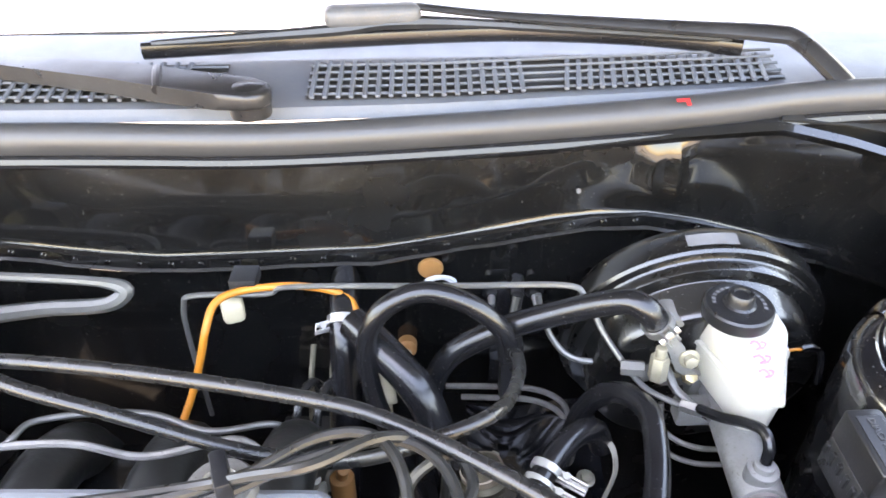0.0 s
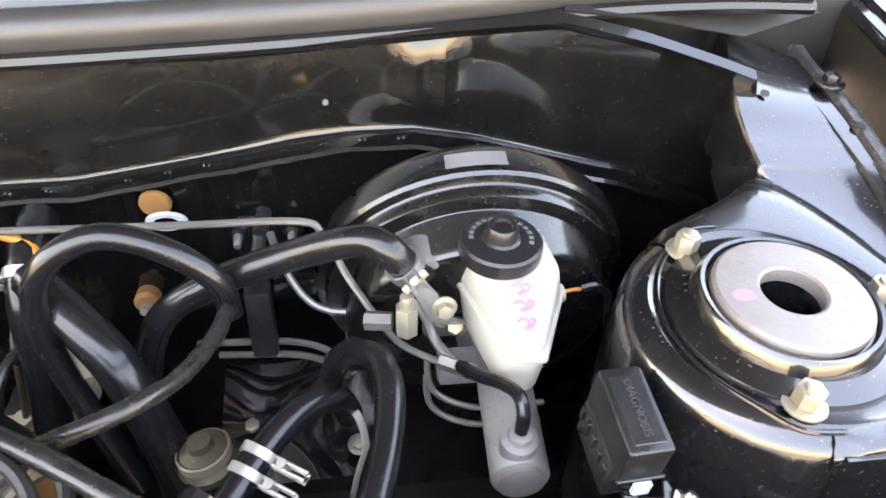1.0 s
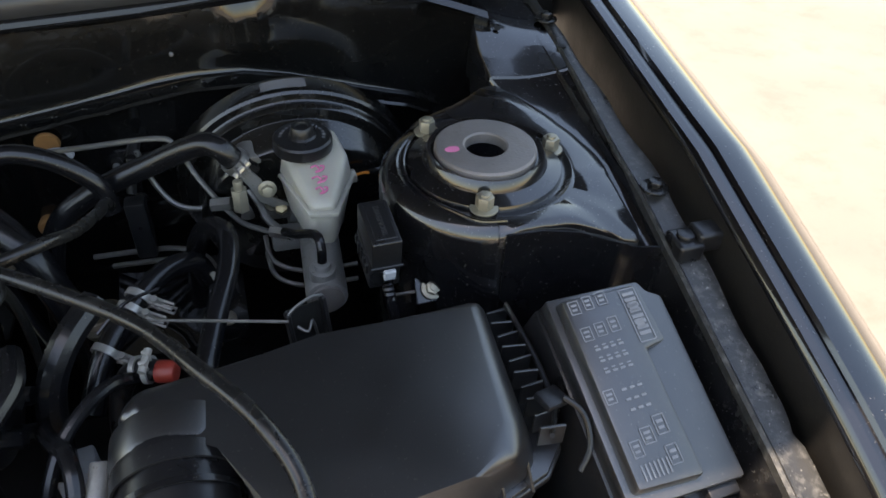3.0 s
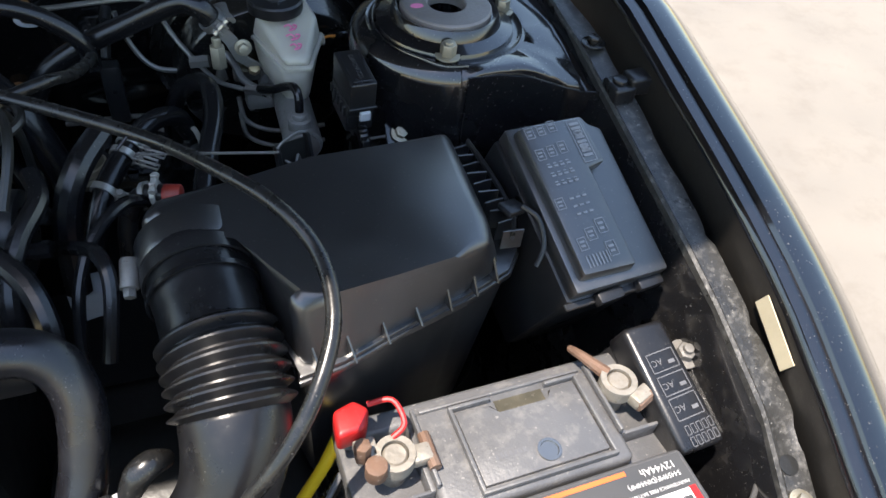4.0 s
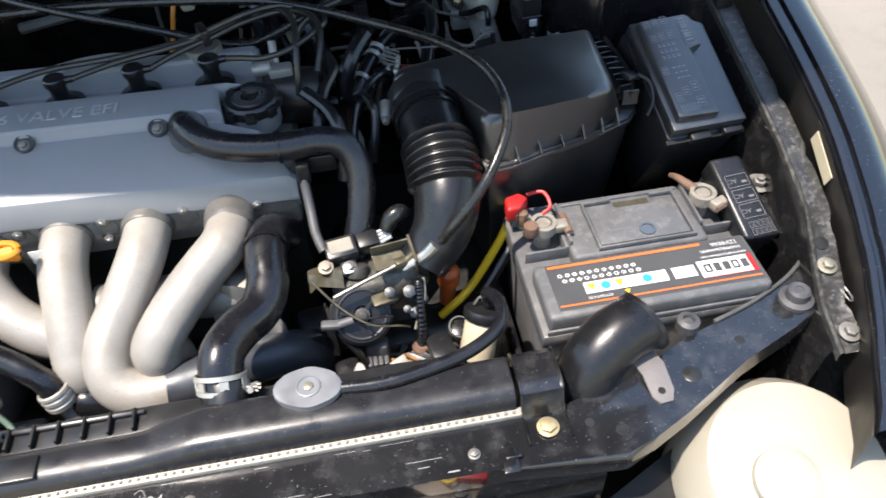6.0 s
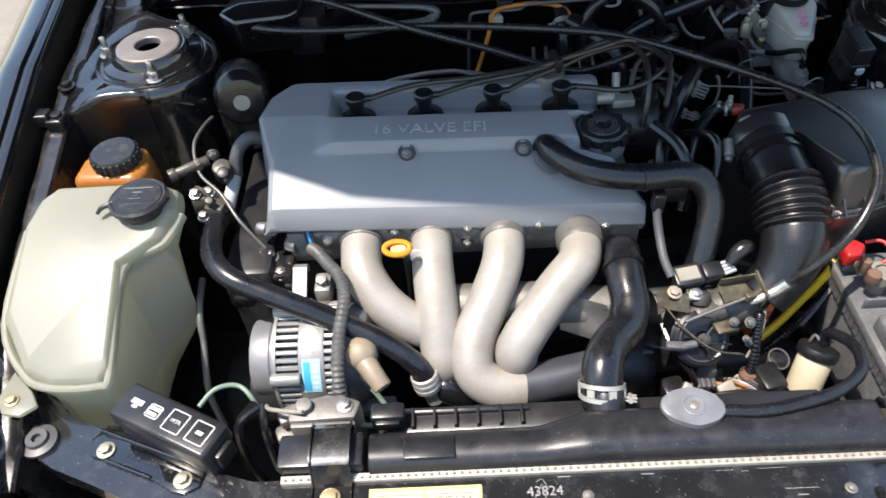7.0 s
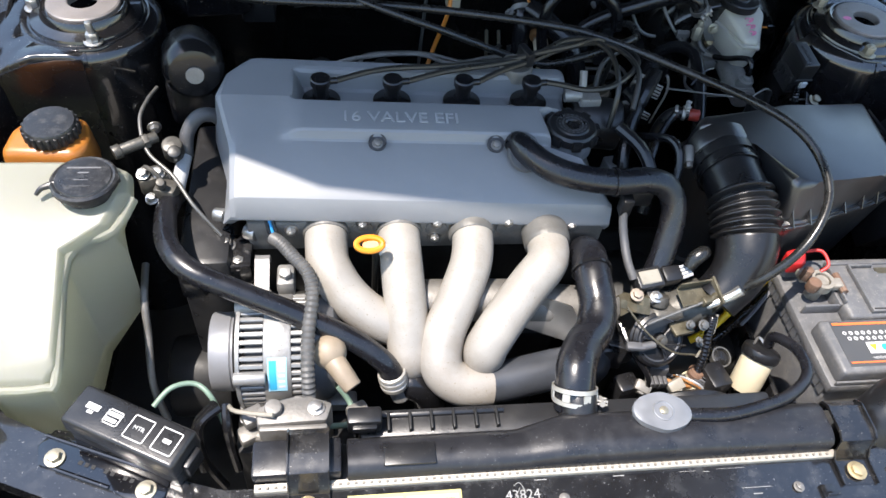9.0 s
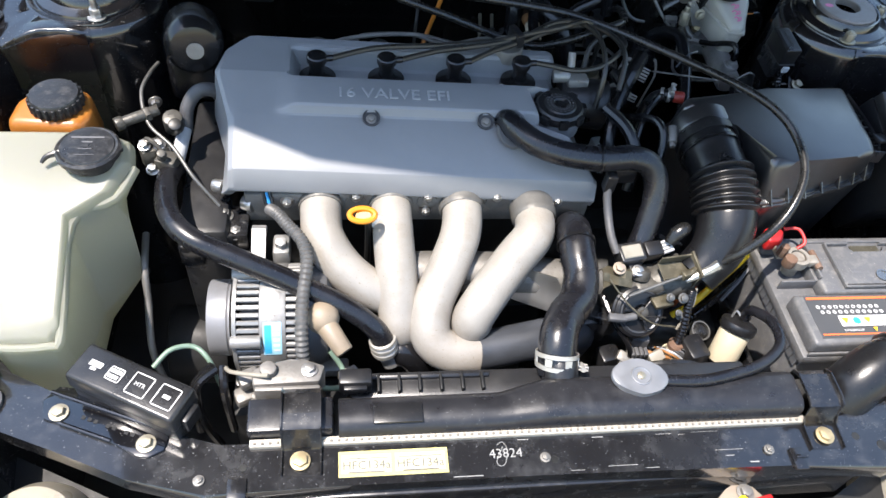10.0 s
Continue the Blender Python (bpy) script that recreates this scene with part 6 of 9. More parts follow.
bm = B()
rings = [[(x, y, z + 0.016) for (x, y), z in zip(shrink(0.88), zt)], [(x, y, z + 0.010) for (x, y), z in zip(shrink(0.955), zt)], [(x, y, z) for (x, y), z in zip(shrink(0.985), zt)],
         [(x, y, z - 0.012) for (x, y), z in zip(shrink(0.97), zt)], [(x, y, min(0.735, z - 0.02)) for (x, y), z in zip(moved(shrink(0.965), waist), zt)],
         [(x, y, 0.632) for x, y in moved(shrink(0.95), belly)], [(x, y, 0.548) for x, y in moved(shrink(0.90), foot)]]
vs = [[bm.verts.new(q) for q in ring] for ring in rings]
n = len(outer)
bm.faces.new(vs[0])
bm.faces.new(vs[-1][::-1])
for up, lo in zip(vs, vs[1:]):
    for i in range(n):
        j = (i + 1) % n
        bm.faces.new((lo[i], lo[j], up[j], up[i]))
bmesh.ops.triangulate(bm, faces=[f for f in bm.faces if len(f.verts) > 4])
bevel(bm, [e for e in bm.edges if len(e.link_faces) == 2 and e.calc_face_angle(0) > 0.30], 0.008, 4)
part("body", bm, "bottle", wb, "milky plastic body", smooth=70)
bm = tube(B(), [(x, y, z - 0.001) for (x, y), z in zip((shrink(0.985)[5:] + shrink(0.985)[:1]), zt[5:] + zt[:1])], 0.0052, 10, 4, flat=1.3)
part("mould_seam", bm, "bottle", wb)
bm = B()
prism(bm, [(-0.600, 0.095), (-0.572, 0.068), (-0.560, 0.050), (-0.575, 0.038), (-0.595, 0.042), (-0.606, 0.060)], 0.716, 0.722, 0.002)
ear = part("mounting_ear", bm, "bottle", wb)
bolt(ear, (-0.588, 0.056, 0.722), (0, 0, 1), 0.0055, 0.004, "zinc", 1.4)
bm = lathe(B(), [(0.027, 0.796), (0.028, 0.806), (0.0335, 0.808), (0.0335, 0.8135), (0.031, 0.8155), (0.0285, 0.8150), (0.0275, 0.8165), (0, 0.8175)], (-0.478, 0.262, 0), seg=40)
tube(bm, [(-0.505, 0.256, 0.812), (-0.518, 0.252, 0.810), (-0.524, 0.247, 0.805)], [0.004, 0.003, 0.002], 8, 4)
prism(bm, [(-0.458, 0.268), (-0.446, 0.272), (-0.442, 0.262), (-0.450, 0.250), (-0.460, 0.248)], 0.8085, 0.8135, 0.001)
wc = part("cap", bm, "cap", wb, "dark grey flip cap")
bm = bars(B(), pose(-0.478, 0.262, 0.8172), [(-0.018, 0.016, 0.011, 0.0135), (-0.006, 0.005, 0.004, 0.006), (-0.008, 0.006, -0.006, -0.005), (-0.010, 0.010, -0.015, -0.0143)], 0.0002)
part("marking", bm, "print_d", wc, "pale moulded lettering")

# power steering reservoir
ps = thing("power_steering_reservoir", (-0.54, 0.35, 0.75), "amber plastic fluid reservoir with a dusty ribbed black cap", "fluid reservoir")
bm = prism(B(), [(-0.588, 0.318), (-0.500, 0.312), (-0.488, 0.34), (-0.500, 0.385), (-0.57, 0.385), (-0.585, 0.36)], 0.74, 0.797, 0.010, 3, top=0.90)
part("tank", bm, "orange_pl", ps)
bm = lathe(B(), [(0.0255, 0.797), (0.0280, 0.798), (0.0280, 0.812), (0.0262, 0.8150), (0.0, 0.8160)], (-0.532, 0.350, 0), seg=44)
psc = part("cap", bm, "cap", ps, "dusty ribbed black cap")
rib = raw(cyl(B(), (0, 0, -0.007), (0, 0, 0.007), 0.0026, 8, bev=0.0008), "cap")
for k in range(22):
    a = k * 2 * math.pi / 22
    shared("grip_rib", rib, psc, pose(-0.532 + 0.0278 * math.cos(a), 0.350 + 0.0278 * math.sin(a), 0.8050))

# spot welds along the firewall ledge
weld = raw(cyl(B(), (0, 0.0010, 0), (0, -0.0015, 0), 0.0034, 10, r1=0.0022), "firewall")
for k in range(26):
    x = -0.30 + 0.0285 * k
    shared("spot_weld", weld, firewall, pose(x, 0.7345, float(np.interp(x, LX, LZ)) - 0.0100))

# ---- hoses, cables and wires ----
def hose(name, pts, r, material, label, category="hose", group="", n=8, seg=12):
    t = thing(name, pts[0], label, category, group)
    part("tube", tube(B(), pts, r, seg, n), material, t)
    return t


def ribbed(bm, pts, r, pitch=0.004, seg=12):
    """A corrugated sleeve."""
    line = spline(pts, 12)
    out, acc = [line[0]], 0.0
    for a, b in zip(line, line[1:]):
        k = max(1, int((b - a).length / (pitch / 2)))
        out += [a.lerp(b, (i + 1) / k) for i in range(k)]
    return tube(bm, [tuple(p) for p in out], [r * (1.0 if i % 2 else 0.84) for i in range(len(out))], seg, 1)


# long cables over the engine
c1 = hose("throttle_cable", [(-0.42, 0.60, 0.835), (-0.32, 0.555, 0.845), (-0.12, 0.537, 0.85), (0.05, 0.505, 0.85), (0.13, 0.478, 0.847), (0.238, 0.406, 0.842), (0.288, 0.338, 0.853), (0.318, 0.295, 0.852), (0.335, 0.258, 0.840), (0.333, 0.216, 0.827), (0.314, 0.182, 0.808), (0.290, 0.162, 0.783), (0.262, 0.155, 0.750), (0.246, 0.162, 0.722), (0.236, 0.166, 0.714)],
          0.0052, "rubber_d", "long black throttle cable looping over the engine bay", "cable")
bm = tube(B(), [(0.244, 0.1535, 0.732), (0.232, 0.152, 0.721), (0.208, 0.149, 0.708)], [0.0066, 0.006, 0.004], 10, 4)
part("end_fitting", bm, "steel", c1, "bright threaded cable end")
bm = tube(B(), [(0.225, 0.398, 0.836), (0.243, 0.412, 0.846), (0.262, 0.425, 0.842)], 0.0012, 6, 4)
part("cable_tie", bm, "rubber", c1, "black cable tie")
hose("bonnet_cable", [(-0.40, 0.70, 0.83), (-0.292, 0.62, 0.853), (-0.20, 0.555, 0.853), (-0.135, 0.522, 0.847), (-0.065, 0.511, 0.828), (0.006, 0.503, 0.804), (0.041, 0.505, 0.791), (0.072, 0.500, 0.791), (0.105, 0.490, 0.808), (0.142, 0.488, 0.826), (0.177, 0.500, 0.832), (0.195, 0.529, 0.819), (0.206, 0.568, 0.805), (0.208, 0.600, 0.792), (0.206, 0.622, 0.772)], 0.0050, "rubber_d", "black sheathed cable crossing the bay", "cable")

# spark plug wires
W = [
    [(-0.217, 0.417, 0.8235), (-0.16, 0.434, 0.828), (-0.08, 0.440, 0.830), (0.0, 0.447, 0.836), (0.04, 0.444, 0.850), (0.076, 0.440, 0.863), (0.107, 0.463, 0.856), (0.127, 0.473, 0.846), (0.145, 0.480, 0.827), (0.151, 0.489, 0.795), (0.150, 0.495, 0.757), (0.145, 0.50, 0.70)],
    [(-0.130, 0.417, 0.8235), (-0.08, 0.432, 0.828), (-0.02, 0.440, 0.833), (0.03, 0.452, 0.838), (0.075, 0.474, 0.846), (0.11, 0.470, 0.85), (0.128, 0.435, 0.85), (0.128, 0.39, 0.835), (0.122, 0.37, 0.79)],
    [(-0.042, 0.417, 0.8235), (-0.01, 0.432, 0.830), (0.03, 0.446, 0.836), (0.07, 0.462, 0.842), (0.12, 0.472, 0.845), (0.15, 0.45, 0.845), (0.158, 0.41, 0.842), (0.148, 0.375, 0.815)],
    [(0.044, 0.417, 0.8235), (0.065, 0.405, 0.828), (0.09, 0.392, 0.832), (0.12, 0.392, 0.838), (0.15, 0.415, 0.842), (0.165, 0.44, 0.842), (0.155, 0.465, 0.84), (0.13, 0.462, 0.82), (0.12, 0.44, 0.79)],
]
for pts in W:
    hose("spark_plug_wire", pts, 0.0036, "wire_sheath", "black ignition wire from a spark plug boot", "ignition wire", "ignition wires", 8, 8)
bm = B()
t = thing("wire_clip", (0.022, 0.45, 0.83), "small black clip holding the ignition wires together", "wire clip")
box(bm, 0.016, 0.026, 0.438, 0.466, 0.829, 0.848, 0.002, rot=20)
part("clip", bm, "plastic", t)
# distributor
ds = thing("distributor", (0.125, 0.40, 0.72), "dark distributor with silver clamp at the end of the head", "distributor")
bm = B()
cyl(bm, (0.085, 0.415, 0.765), (0.150, 0.405, 0.765), 0.034, 24, bev=0.004)
part("body", bm, "plastic", ds)
bm = B()
for a in range(4):
    cyl(bm, (0.145, 0.405 + 0.018 * math.cos(a * 1.57), 0.765 + 0.018 * math.sin(a * 1.57)), (0.165, 0.403 + 0.018 * math.cos(a * 1.57), 0.765 + 0.018 * math.sin(a * 1.57)), 0.007, 10)
part("tower", bm, "rubber", ds)
bm = B()
cyl(bm, (0.072, 0.418, 0.803), (0.094, 0.416, 0.805), 0.009, 16, bev=0.001)
box(bm, 0.09, 0.118, 0.402, 0.420, 0.792, 0.808, 0.003)
cyl(bm, (0.098, 0.425, 0.80), (0.098, 0.44, 0.825), 0.005, 10)
part("sensor", bm, "alu", ds, "silver sensor")

# booster vacuum hose and loops in front of the firewall
v = hose("vacuum_hose", [(0.132, 0.61, 0.64), (0.137, 0.635, 0.70), (0.155, 0.645, 0.746), (0.197, 0.645, 0.777), (0.245, 0.640, 0.800), (0.290, 0.622, 0.826), (0.306, 0.614, 0.826), (0.316, 0.612, 0.815), (0.324, 0.615, 0.804), (0.331, 0.622, 0.799)], 0.0105, "rubber", "thick black vacuum hose to the brake servo")
clamp(v, (0.3185, 0.6125, 0.811), (0.6, 0.1, -0.8), 0.0110, "steel", 0.008, (0.3, -1, 0.1))
bm = B()
cyl(bm, (0.331, 0.640, 0.803), (0.331, 0.617, 0.798), 0.0150, 24, bev=0.003)
part("port", bm, "alu_d", v, "grey vacuum port")
# bracket with brake pipe joint beside the servo
pb = thing("pipe_bracket", (0.335, 0.60, 0.78), "bare metal bracket holding brake pipe joints beside the servo", "bracket")
bm = loft(B(), [[(0.317, 0.604, 0.806), (0.327, 0.602, 0.812)], [(0.327, 0.601, 0.793), (0.338, 0.599, 0.799)], [(0.335, 0.601, 0.775), (0.347, 0.599, 0.777)], [(0.350, 0.612, 0.757), (0.362, 0.610, 0.760)]], 0.0025)
part("plate", bm, "alu", pb)
bolt(pb, (0.3425, 0.5965, 0.789), (0, -1, 0.2), 0.0055, 0.006, "zinc_d", 1.5)
bm = cyl(B(), (0.318, 0.590, 0.774), (0.318, 0.592, 0.796), 0.0075, 6, bev=0.001)
cyl(bm, (0.318, 0.592, 0.795), (0.318, 0.593, 0.804), 0.0045, 10, bev=0.001)
part("union", bm, "zinc_d", pb, "dull hexagonal pipe union")
bm = cyl(B(), (0.292, 0.602, 0.775), (0.310, 0.598, 0.777), 0.0065, 6, bev=0.001)
part("union", bm, "pipe", pb, "dull hexagonal pipe union")
# made-up glossy tray, sloped to bring sky reflections into the dark corner
ct = thing("added_tray", (0.24, 0.64, 0.60), "added glossy black tray, sloped to reflect the sky below the brake pipes", "tray")
bm = loft(B(), [[(x, y + 0.045, 0.600 + 0.25 * (y - 0.56) + 0.006 * math.sin((x - 0.17) * 40) * math.sin((y - 0.56) * 45)) for y in np.linspace(0.555, 0.66, 10)] for x in np.linspace(0.175, 0.305, 14)], 0.002)
part("pressing", bm, "paint", ct)
for x, y in ((0.20, 0.645), (0.285, 0.62)):
    bolt(ct, (x, y, 0.612), (0, -0.25, 1), 0.006, 0.005, "zinc_d", 1.5)
bv = thing("valve_base", (0.182, 0.568, 0.68), "grimy olive metal valve base below the heater hoses", "valve")
bm = lathe(B(), [(0.0, 0.0), (0.020, 0.0), (0.021, 0.006), (0.017, 0.010), (0.016, 0.018), (0.009, 0.021), (0.008, 0.026), (0.0, 0.027)], (0.185, 0.568, 0.678), (-0.2, 0.1, 1), 24)
part("body", bm, "olive", bv)
part("collar", lathe(B(), [(0.017, 0.012), (0.0185, 0.013), (0.0185, 0.019), (0.017, 0.020)], (0.185, 0.568, 0.676), (-0.2, 0.1, 1), 24), "boot_tan", bv, "cream plastic collar")
hose("coolant_pipe_hose", [(0.205, 0.625, 0.765), (0.199, 0.628, 0.793), (0.17, 0.63, 0.820), (0.135, 0.632, 0.830), (0.103, 0.628, 0.815), (0.089, 0.622, 0.785), (0.092, 0.615, 0.74), (0.109, 0.60, 0.69), (0.13, 0.58, 0.64)], 0.0085, "rubber", "black rubber hose bent in a loop")
v = hose("heater_hose", [(0.062, 0.725, 0.775), (0.064, 0.69, 0.775), (0.066, 0.660, 0.757), (0.066, 0.645, 0.72), (0.062, 0.625, 0.64), (0.055, 0.60, 0.55)], 0.0135, "rubber", "thick black heater hose at the firewall", group="heater hoses")
clamp(v, (0.0655, 0.672, 0.766), (0, 0.8, 0.5), 0.0140, "steel", 0.008, (-1, -0.4, 0))
v = hose("heater_hose", [(0.075, 0.66, 0.775), (0.10, 0.632, 0.770), (0.130, 0.605, 0.750), (0.146, 0.59, 0.715), (0.160, 0.575, 0.66), (0.165, 0.56, 0.58)], 0.0150, "rubber", "thick black heater hose curving down to the engine", group="heater hoses")
v = hose("heater_hose", [(0.262, 0.622, 0.640), (0.267, 0.612, 0.705), (0.277, 0.602, 0.742), (0.291, 0.585, 0.764), (0.303, 0.556, 0.774), (0.301, 0.518, 0.769), (0.289, 0.472, 0.763), (0.277, 0.428, 0.751), (0.268, 0.395, 0.730)], 0.0092, "rubber", "black heater hose arching over towards the filter box", group="heater hoses")
v = hose("heater_hose", [(0.183, 0.455, 0.695), (0.199, 0.488, 0.726), (0.226, 0.530, 0.742), (0.249, 0.557, 0.745), (0.270, 0.572, 0.736), (0.279, 0.576, 0.712)], 0.0098, "rubber", "black heater hose with two white-metal spring clamps", group="heater hoses")
for p in ((0.226, 0.530, 0.742), (0.219, 0.519, 0.739), (0.199, 0.488, 0.726)):
    clamp(v, p, (0.52, 0.80, 0.30), 0.0102, "clamp", 0.006, (0.8, -0.5, -0.1), reach=0.022)
part("end_clip", tube(B(), [(0.279, 0.576, 0.720), (0.285, 0.566, 0.722), (0.289, 0.560, 0.700), (0.283, 0.556, 0.672), (0.278, 0.556, 0.64)], 0.0028, 8, 4, flat=0.5), "cream", v, "cream plastic hose strap")
# steel brake pipes
def pipe(pts, r, label, material="pipe", group="brake pipes", name="brake_pipe"):
    t = thing(name, pts[0], label, "pipe", group)
    part("tube", tube(B(), pts, r, 8, 5), material, t)
    return t


p = pipe([(-0.084, 0.70, 0.62), (-0.082, 0.69, 0.73), (-0.079, 0.69, 0.772), (-0.067, 0.69, 0.783), (-0.004, 0.69, 0.784), (0.016, 0.688, 0.793), (0.11, 0.680, 0.799), (0.18, 0.670, 0.806), (0.252, 0.655, 0.817), (0.268, 0.648, 0.810), (0.283, 0.632, 0.785), (0.303, 0.612, 0.762), (0.316, 0.600, 0.752), (0.335, 0.588, 0.749), (0.352, 0.577, 0.750)], 0.0026, "thin silver brake pipe clipped along the firewall")
bm = B()
cyl(bm, (0.340, 0.586, 0.749), (0.362, 0.573, 0.750), 0.0055, 6, bev=0.0006)
part("fitting", bm, "steel", p, "hexagonal pipe nut")
p = pipe([(0.232, 0.665, 0.80), (0.238, 0.66, 0.775), (0.252, 0.65, 0.752), (0.270, 0.643, 0.744), (0.300, 0.640, 0.744)], 0.0028, "short silver brake pipe with a hexagonal fitting")
bm = B()
cyl(bm, (0.287, 0.641, 0.744), (0.299, 0.640, 0.744), 0.006, 6, bev=0.0006)
cyl(bm, (0.299, 0.640, 0.744), (0.322, 0.637, 0.745), 0.0078, 14, bev=0.0006)
part("fitting", bm, "alu", p, "silver pipe union")
for off in (0.0, 0.016):
    pipe([(0.155 + off, 0.708, 0.648 - off), (0.195, 0.703, 0.652 - off), (0.236, 0.697, 0.655 - off), (0.262, 0.692, 0.648 - off), (0.276, 0.686, 0.632 - off), (0.280, 0.68, 0.59)], 0.003, "dull steel pipe low at the firewall", "alu_d", "low pipes", "steel_pipe")
for dz in (0, -0.02):
    pipe([(0.335, 0.61, 0.725 + dz), (0.34, 0.60, 0.70 + dz), (0.37, 0.59, 0.69 + dz), (0.42, 0.59, 0.69 + dz)], 0.0025, "thin steel brake pipe under the master cylinder", "alu_d", "low pipes", "steel_pipe")
# pipes and hoses on the other half of the firewall
pipe([(-0.30, 0.70, 0.803), (-0.234, 0.70, 0.799), (-0.154, 0.70, 0.792), (-0.132, 0.70, 0.782), (-0.150, 0.695, 0.770), (-0.21, 0.70, 0.762), (-0.28, 0.70, 0.752)], [0.004, 0.004, 0.0045, 0.008, 0.007, 0.0075, 0.0085], "silver wrapped air conditioning pipe at the firewall", "pipe", "", "aircon_pipe")
oc = hose("orange_wire", [(0.080, 0.66, 0.770), (0.068, 0.685, 0.783), (0.03, 0.69, 0.792), (-0.02, 0.69, 0.789), (-0.043, 0.672, 0.790), (-0.050, 0.652, 0.775), (-0.055, 0.648, 0.757), (-0.068, 0.643, 0.718), (-0.078, 0.629, 0.694), (-0.090, 0.610, 0.669), (-0.105, 0.592, 0.638), (-0.12, 0.575, 0.60)], 0.0034, "orange", "orange insulated wire hanging down the firewall", "wire")
bm = B()
box(bm, -0.036, -0.012, 0.690, 0.715, 0.786, 0.798, 0.002)
part("clip", bm, "plastic_d", oc, "black pipe clip")
bm = box(B(), -0.048, -0.028, 0.685, 0.705, 0.752, 0.775, 0.005, rot=20)
part("connector", bm, "beige", oc, "pale plastic connector")
bm = lathe(B(), [(0.0, 0.0), (0.011, 0.0), (0.012, 0.002), (0.012, 0.004)], (0.141, 0.735, 0.7745), (0, 1, 0.05), 24)
part("grommet", bm, "brown", car, "rusty orange firewall plug")
bm = lathe(B(), [(0.007, 0.0), (0.011, 0.0), (0.012, 0.003), (0.0075, 0.003), (0.007, 0.0)], (0.150, 0.7215, 0.768), (0, 1, 0.05), 20)
bmesh.ops.scale(bm, vec=(1.3, 1, 0.75), space=Matrix.Translation((-0.150, -0.72, -0.768)), verts=bm.verts)
part("sealing_ring", bm, "print", car, "pale blue-grey sealing ring")
for x in (0.199, 0.241):
    stud_ = bolt(firewall, (x, 0.738, 0.746), (0, -1, -0.1), 0.0055, 0.006, "rubber", 1.7, 0.004, "stud")
    part("stud_tip", cyl(B(), (x, 0.730, 0.7452), (x, 0.718, 0.7440), 0.0040, 12, r1=0.0030, bev=0.001), "steel", stud_, "bright stud tip")
bolt(firewall, (0.273, 0.740, 0.857), (0, -1, 0), 0.0022, 0.001, "print_d", 1.0, 0, "stud")
bm = B()
cyl(bm, (0.222, 0.725, 0.772), (0.220, 0.70, 0.770), 0.006, 12)
cyl(bm, (0.220, 0.70, 0.77), (0.214, 0.685, 0.74), 0.005, 10)
box(bm, 0.205, 0.225, 0.672, 0.690, 0.665, 0.735, 0.003)
part("bracket_arm", bm, "plastic_d", firewall, "black cable bracket")
# engine rear details below the firewall
bm = B()
cyl(bm, (0.10, 0.62, 0.715), (0.095, 0.64, 0.735), 0.012, 14, bev=0.002)
cyl(bm, (0.10, 0.62, 0.695), (0.10, 0.62, 0.715), 0.008, 6, bev=0.001)
part("sensor", bm, "beige", engine, "tan capped sensor")
im = thing("intake_manifold", (-0.05, 0.55, 0.5), "dark intake manifold behind the engine", "intake manifold")
for x in (-0.24, -0.15, -0.06, 0.03):
    part("runner", tube(B(), [(x, 0.46, 0.72), (x, 0.52, 0.735), (x, 0.58, 0.71), (x, 0.61, 0.65)], 0.024, 16, 6), "dark", im)
bm = B()
cyl(bm, (-0.28, 0.575, 0.60), (0.06, 0.575, 0.60), 0.042, 28, bev=0.01)
part("plenum", bm, "dark", im, "oily dark plenum")
bm = lathe(B(), [(0.0, 0.0), (0.020, 0.0), (0.022, 0.002), (0.022, 0.016), (0.020, 0.019), (0.012, 0.020), (0.011, 0.018), (0.0, 0.018)], (0.014, 0.462, 0.800), (0, 0, 1), 28)
part("cap", bm, "alu_d", im, "grey round cap")
hv = thing("vacuum_valve_block", (0.018, 0.672, 0.58), "grubby beige valve block with three ports below the firewall", "valve")
HV = pose(0.018, 0.672, 0.598, 20, 0, 6)
part("body", prism(B(), [(-0.034, -0.013), (0.030, -0.016), (0.034, 0.010), (-0.030, 0.014)], -0.020, 0.006, 0.004, 2, HV), "beige", hv)
for dx in (-0.022, 0.002, 0.023):
    prt = part("port", lathe(B(), [(0.0095, 0.0), (0.0095, 0.010), (0.0070, 0.012), (0.0070, 0.020), (0.0, 0.021)], HV @ Vector((dx, 0, 0.005)), (0, -0.3, 1), 18), "beige", hv)
    part("ring", lathe(B(), [(0.0097, 0.004), (0.0104, 0.005), (0.0104, 0.008), (0.0097, 0.009)], HV @ Vector((dx, 0, 0.005)), (0, -0.3, 1), 18), "rust", prt, "rusty ring")
part("bracket", box(B(), -0.02, 0.055, 0.676, 0.735, 0.572, 0.578, 0.002), "dark", hv, "black mounting strap")
for dx in (0.004, 0.024):
    pipe([tuple(HV @ Vector((dx, 0, 0.022))), (0.020 + dx, 0.675, 0.645), (0.021 + dx, 0.690, 0.68), (0.022 + dx, 0.715, 0.70)], 0.003, "thin dull pipe rising from the valve block", "olive", "low pipes", "steel_pipe")
pipe([(-0.25, 0.52, 0.76), (-0.19, 0.52, 0.782), (-0.11, 0.52, 0.79), (-0.06, 0.52, 0.775), (0.0, 0.53, 0.78), (0.02, 0.53, 0.765)], 0.003, "thin grey pipe over the intake manifold", "alu_d", "low pipes", "steel_pipe")
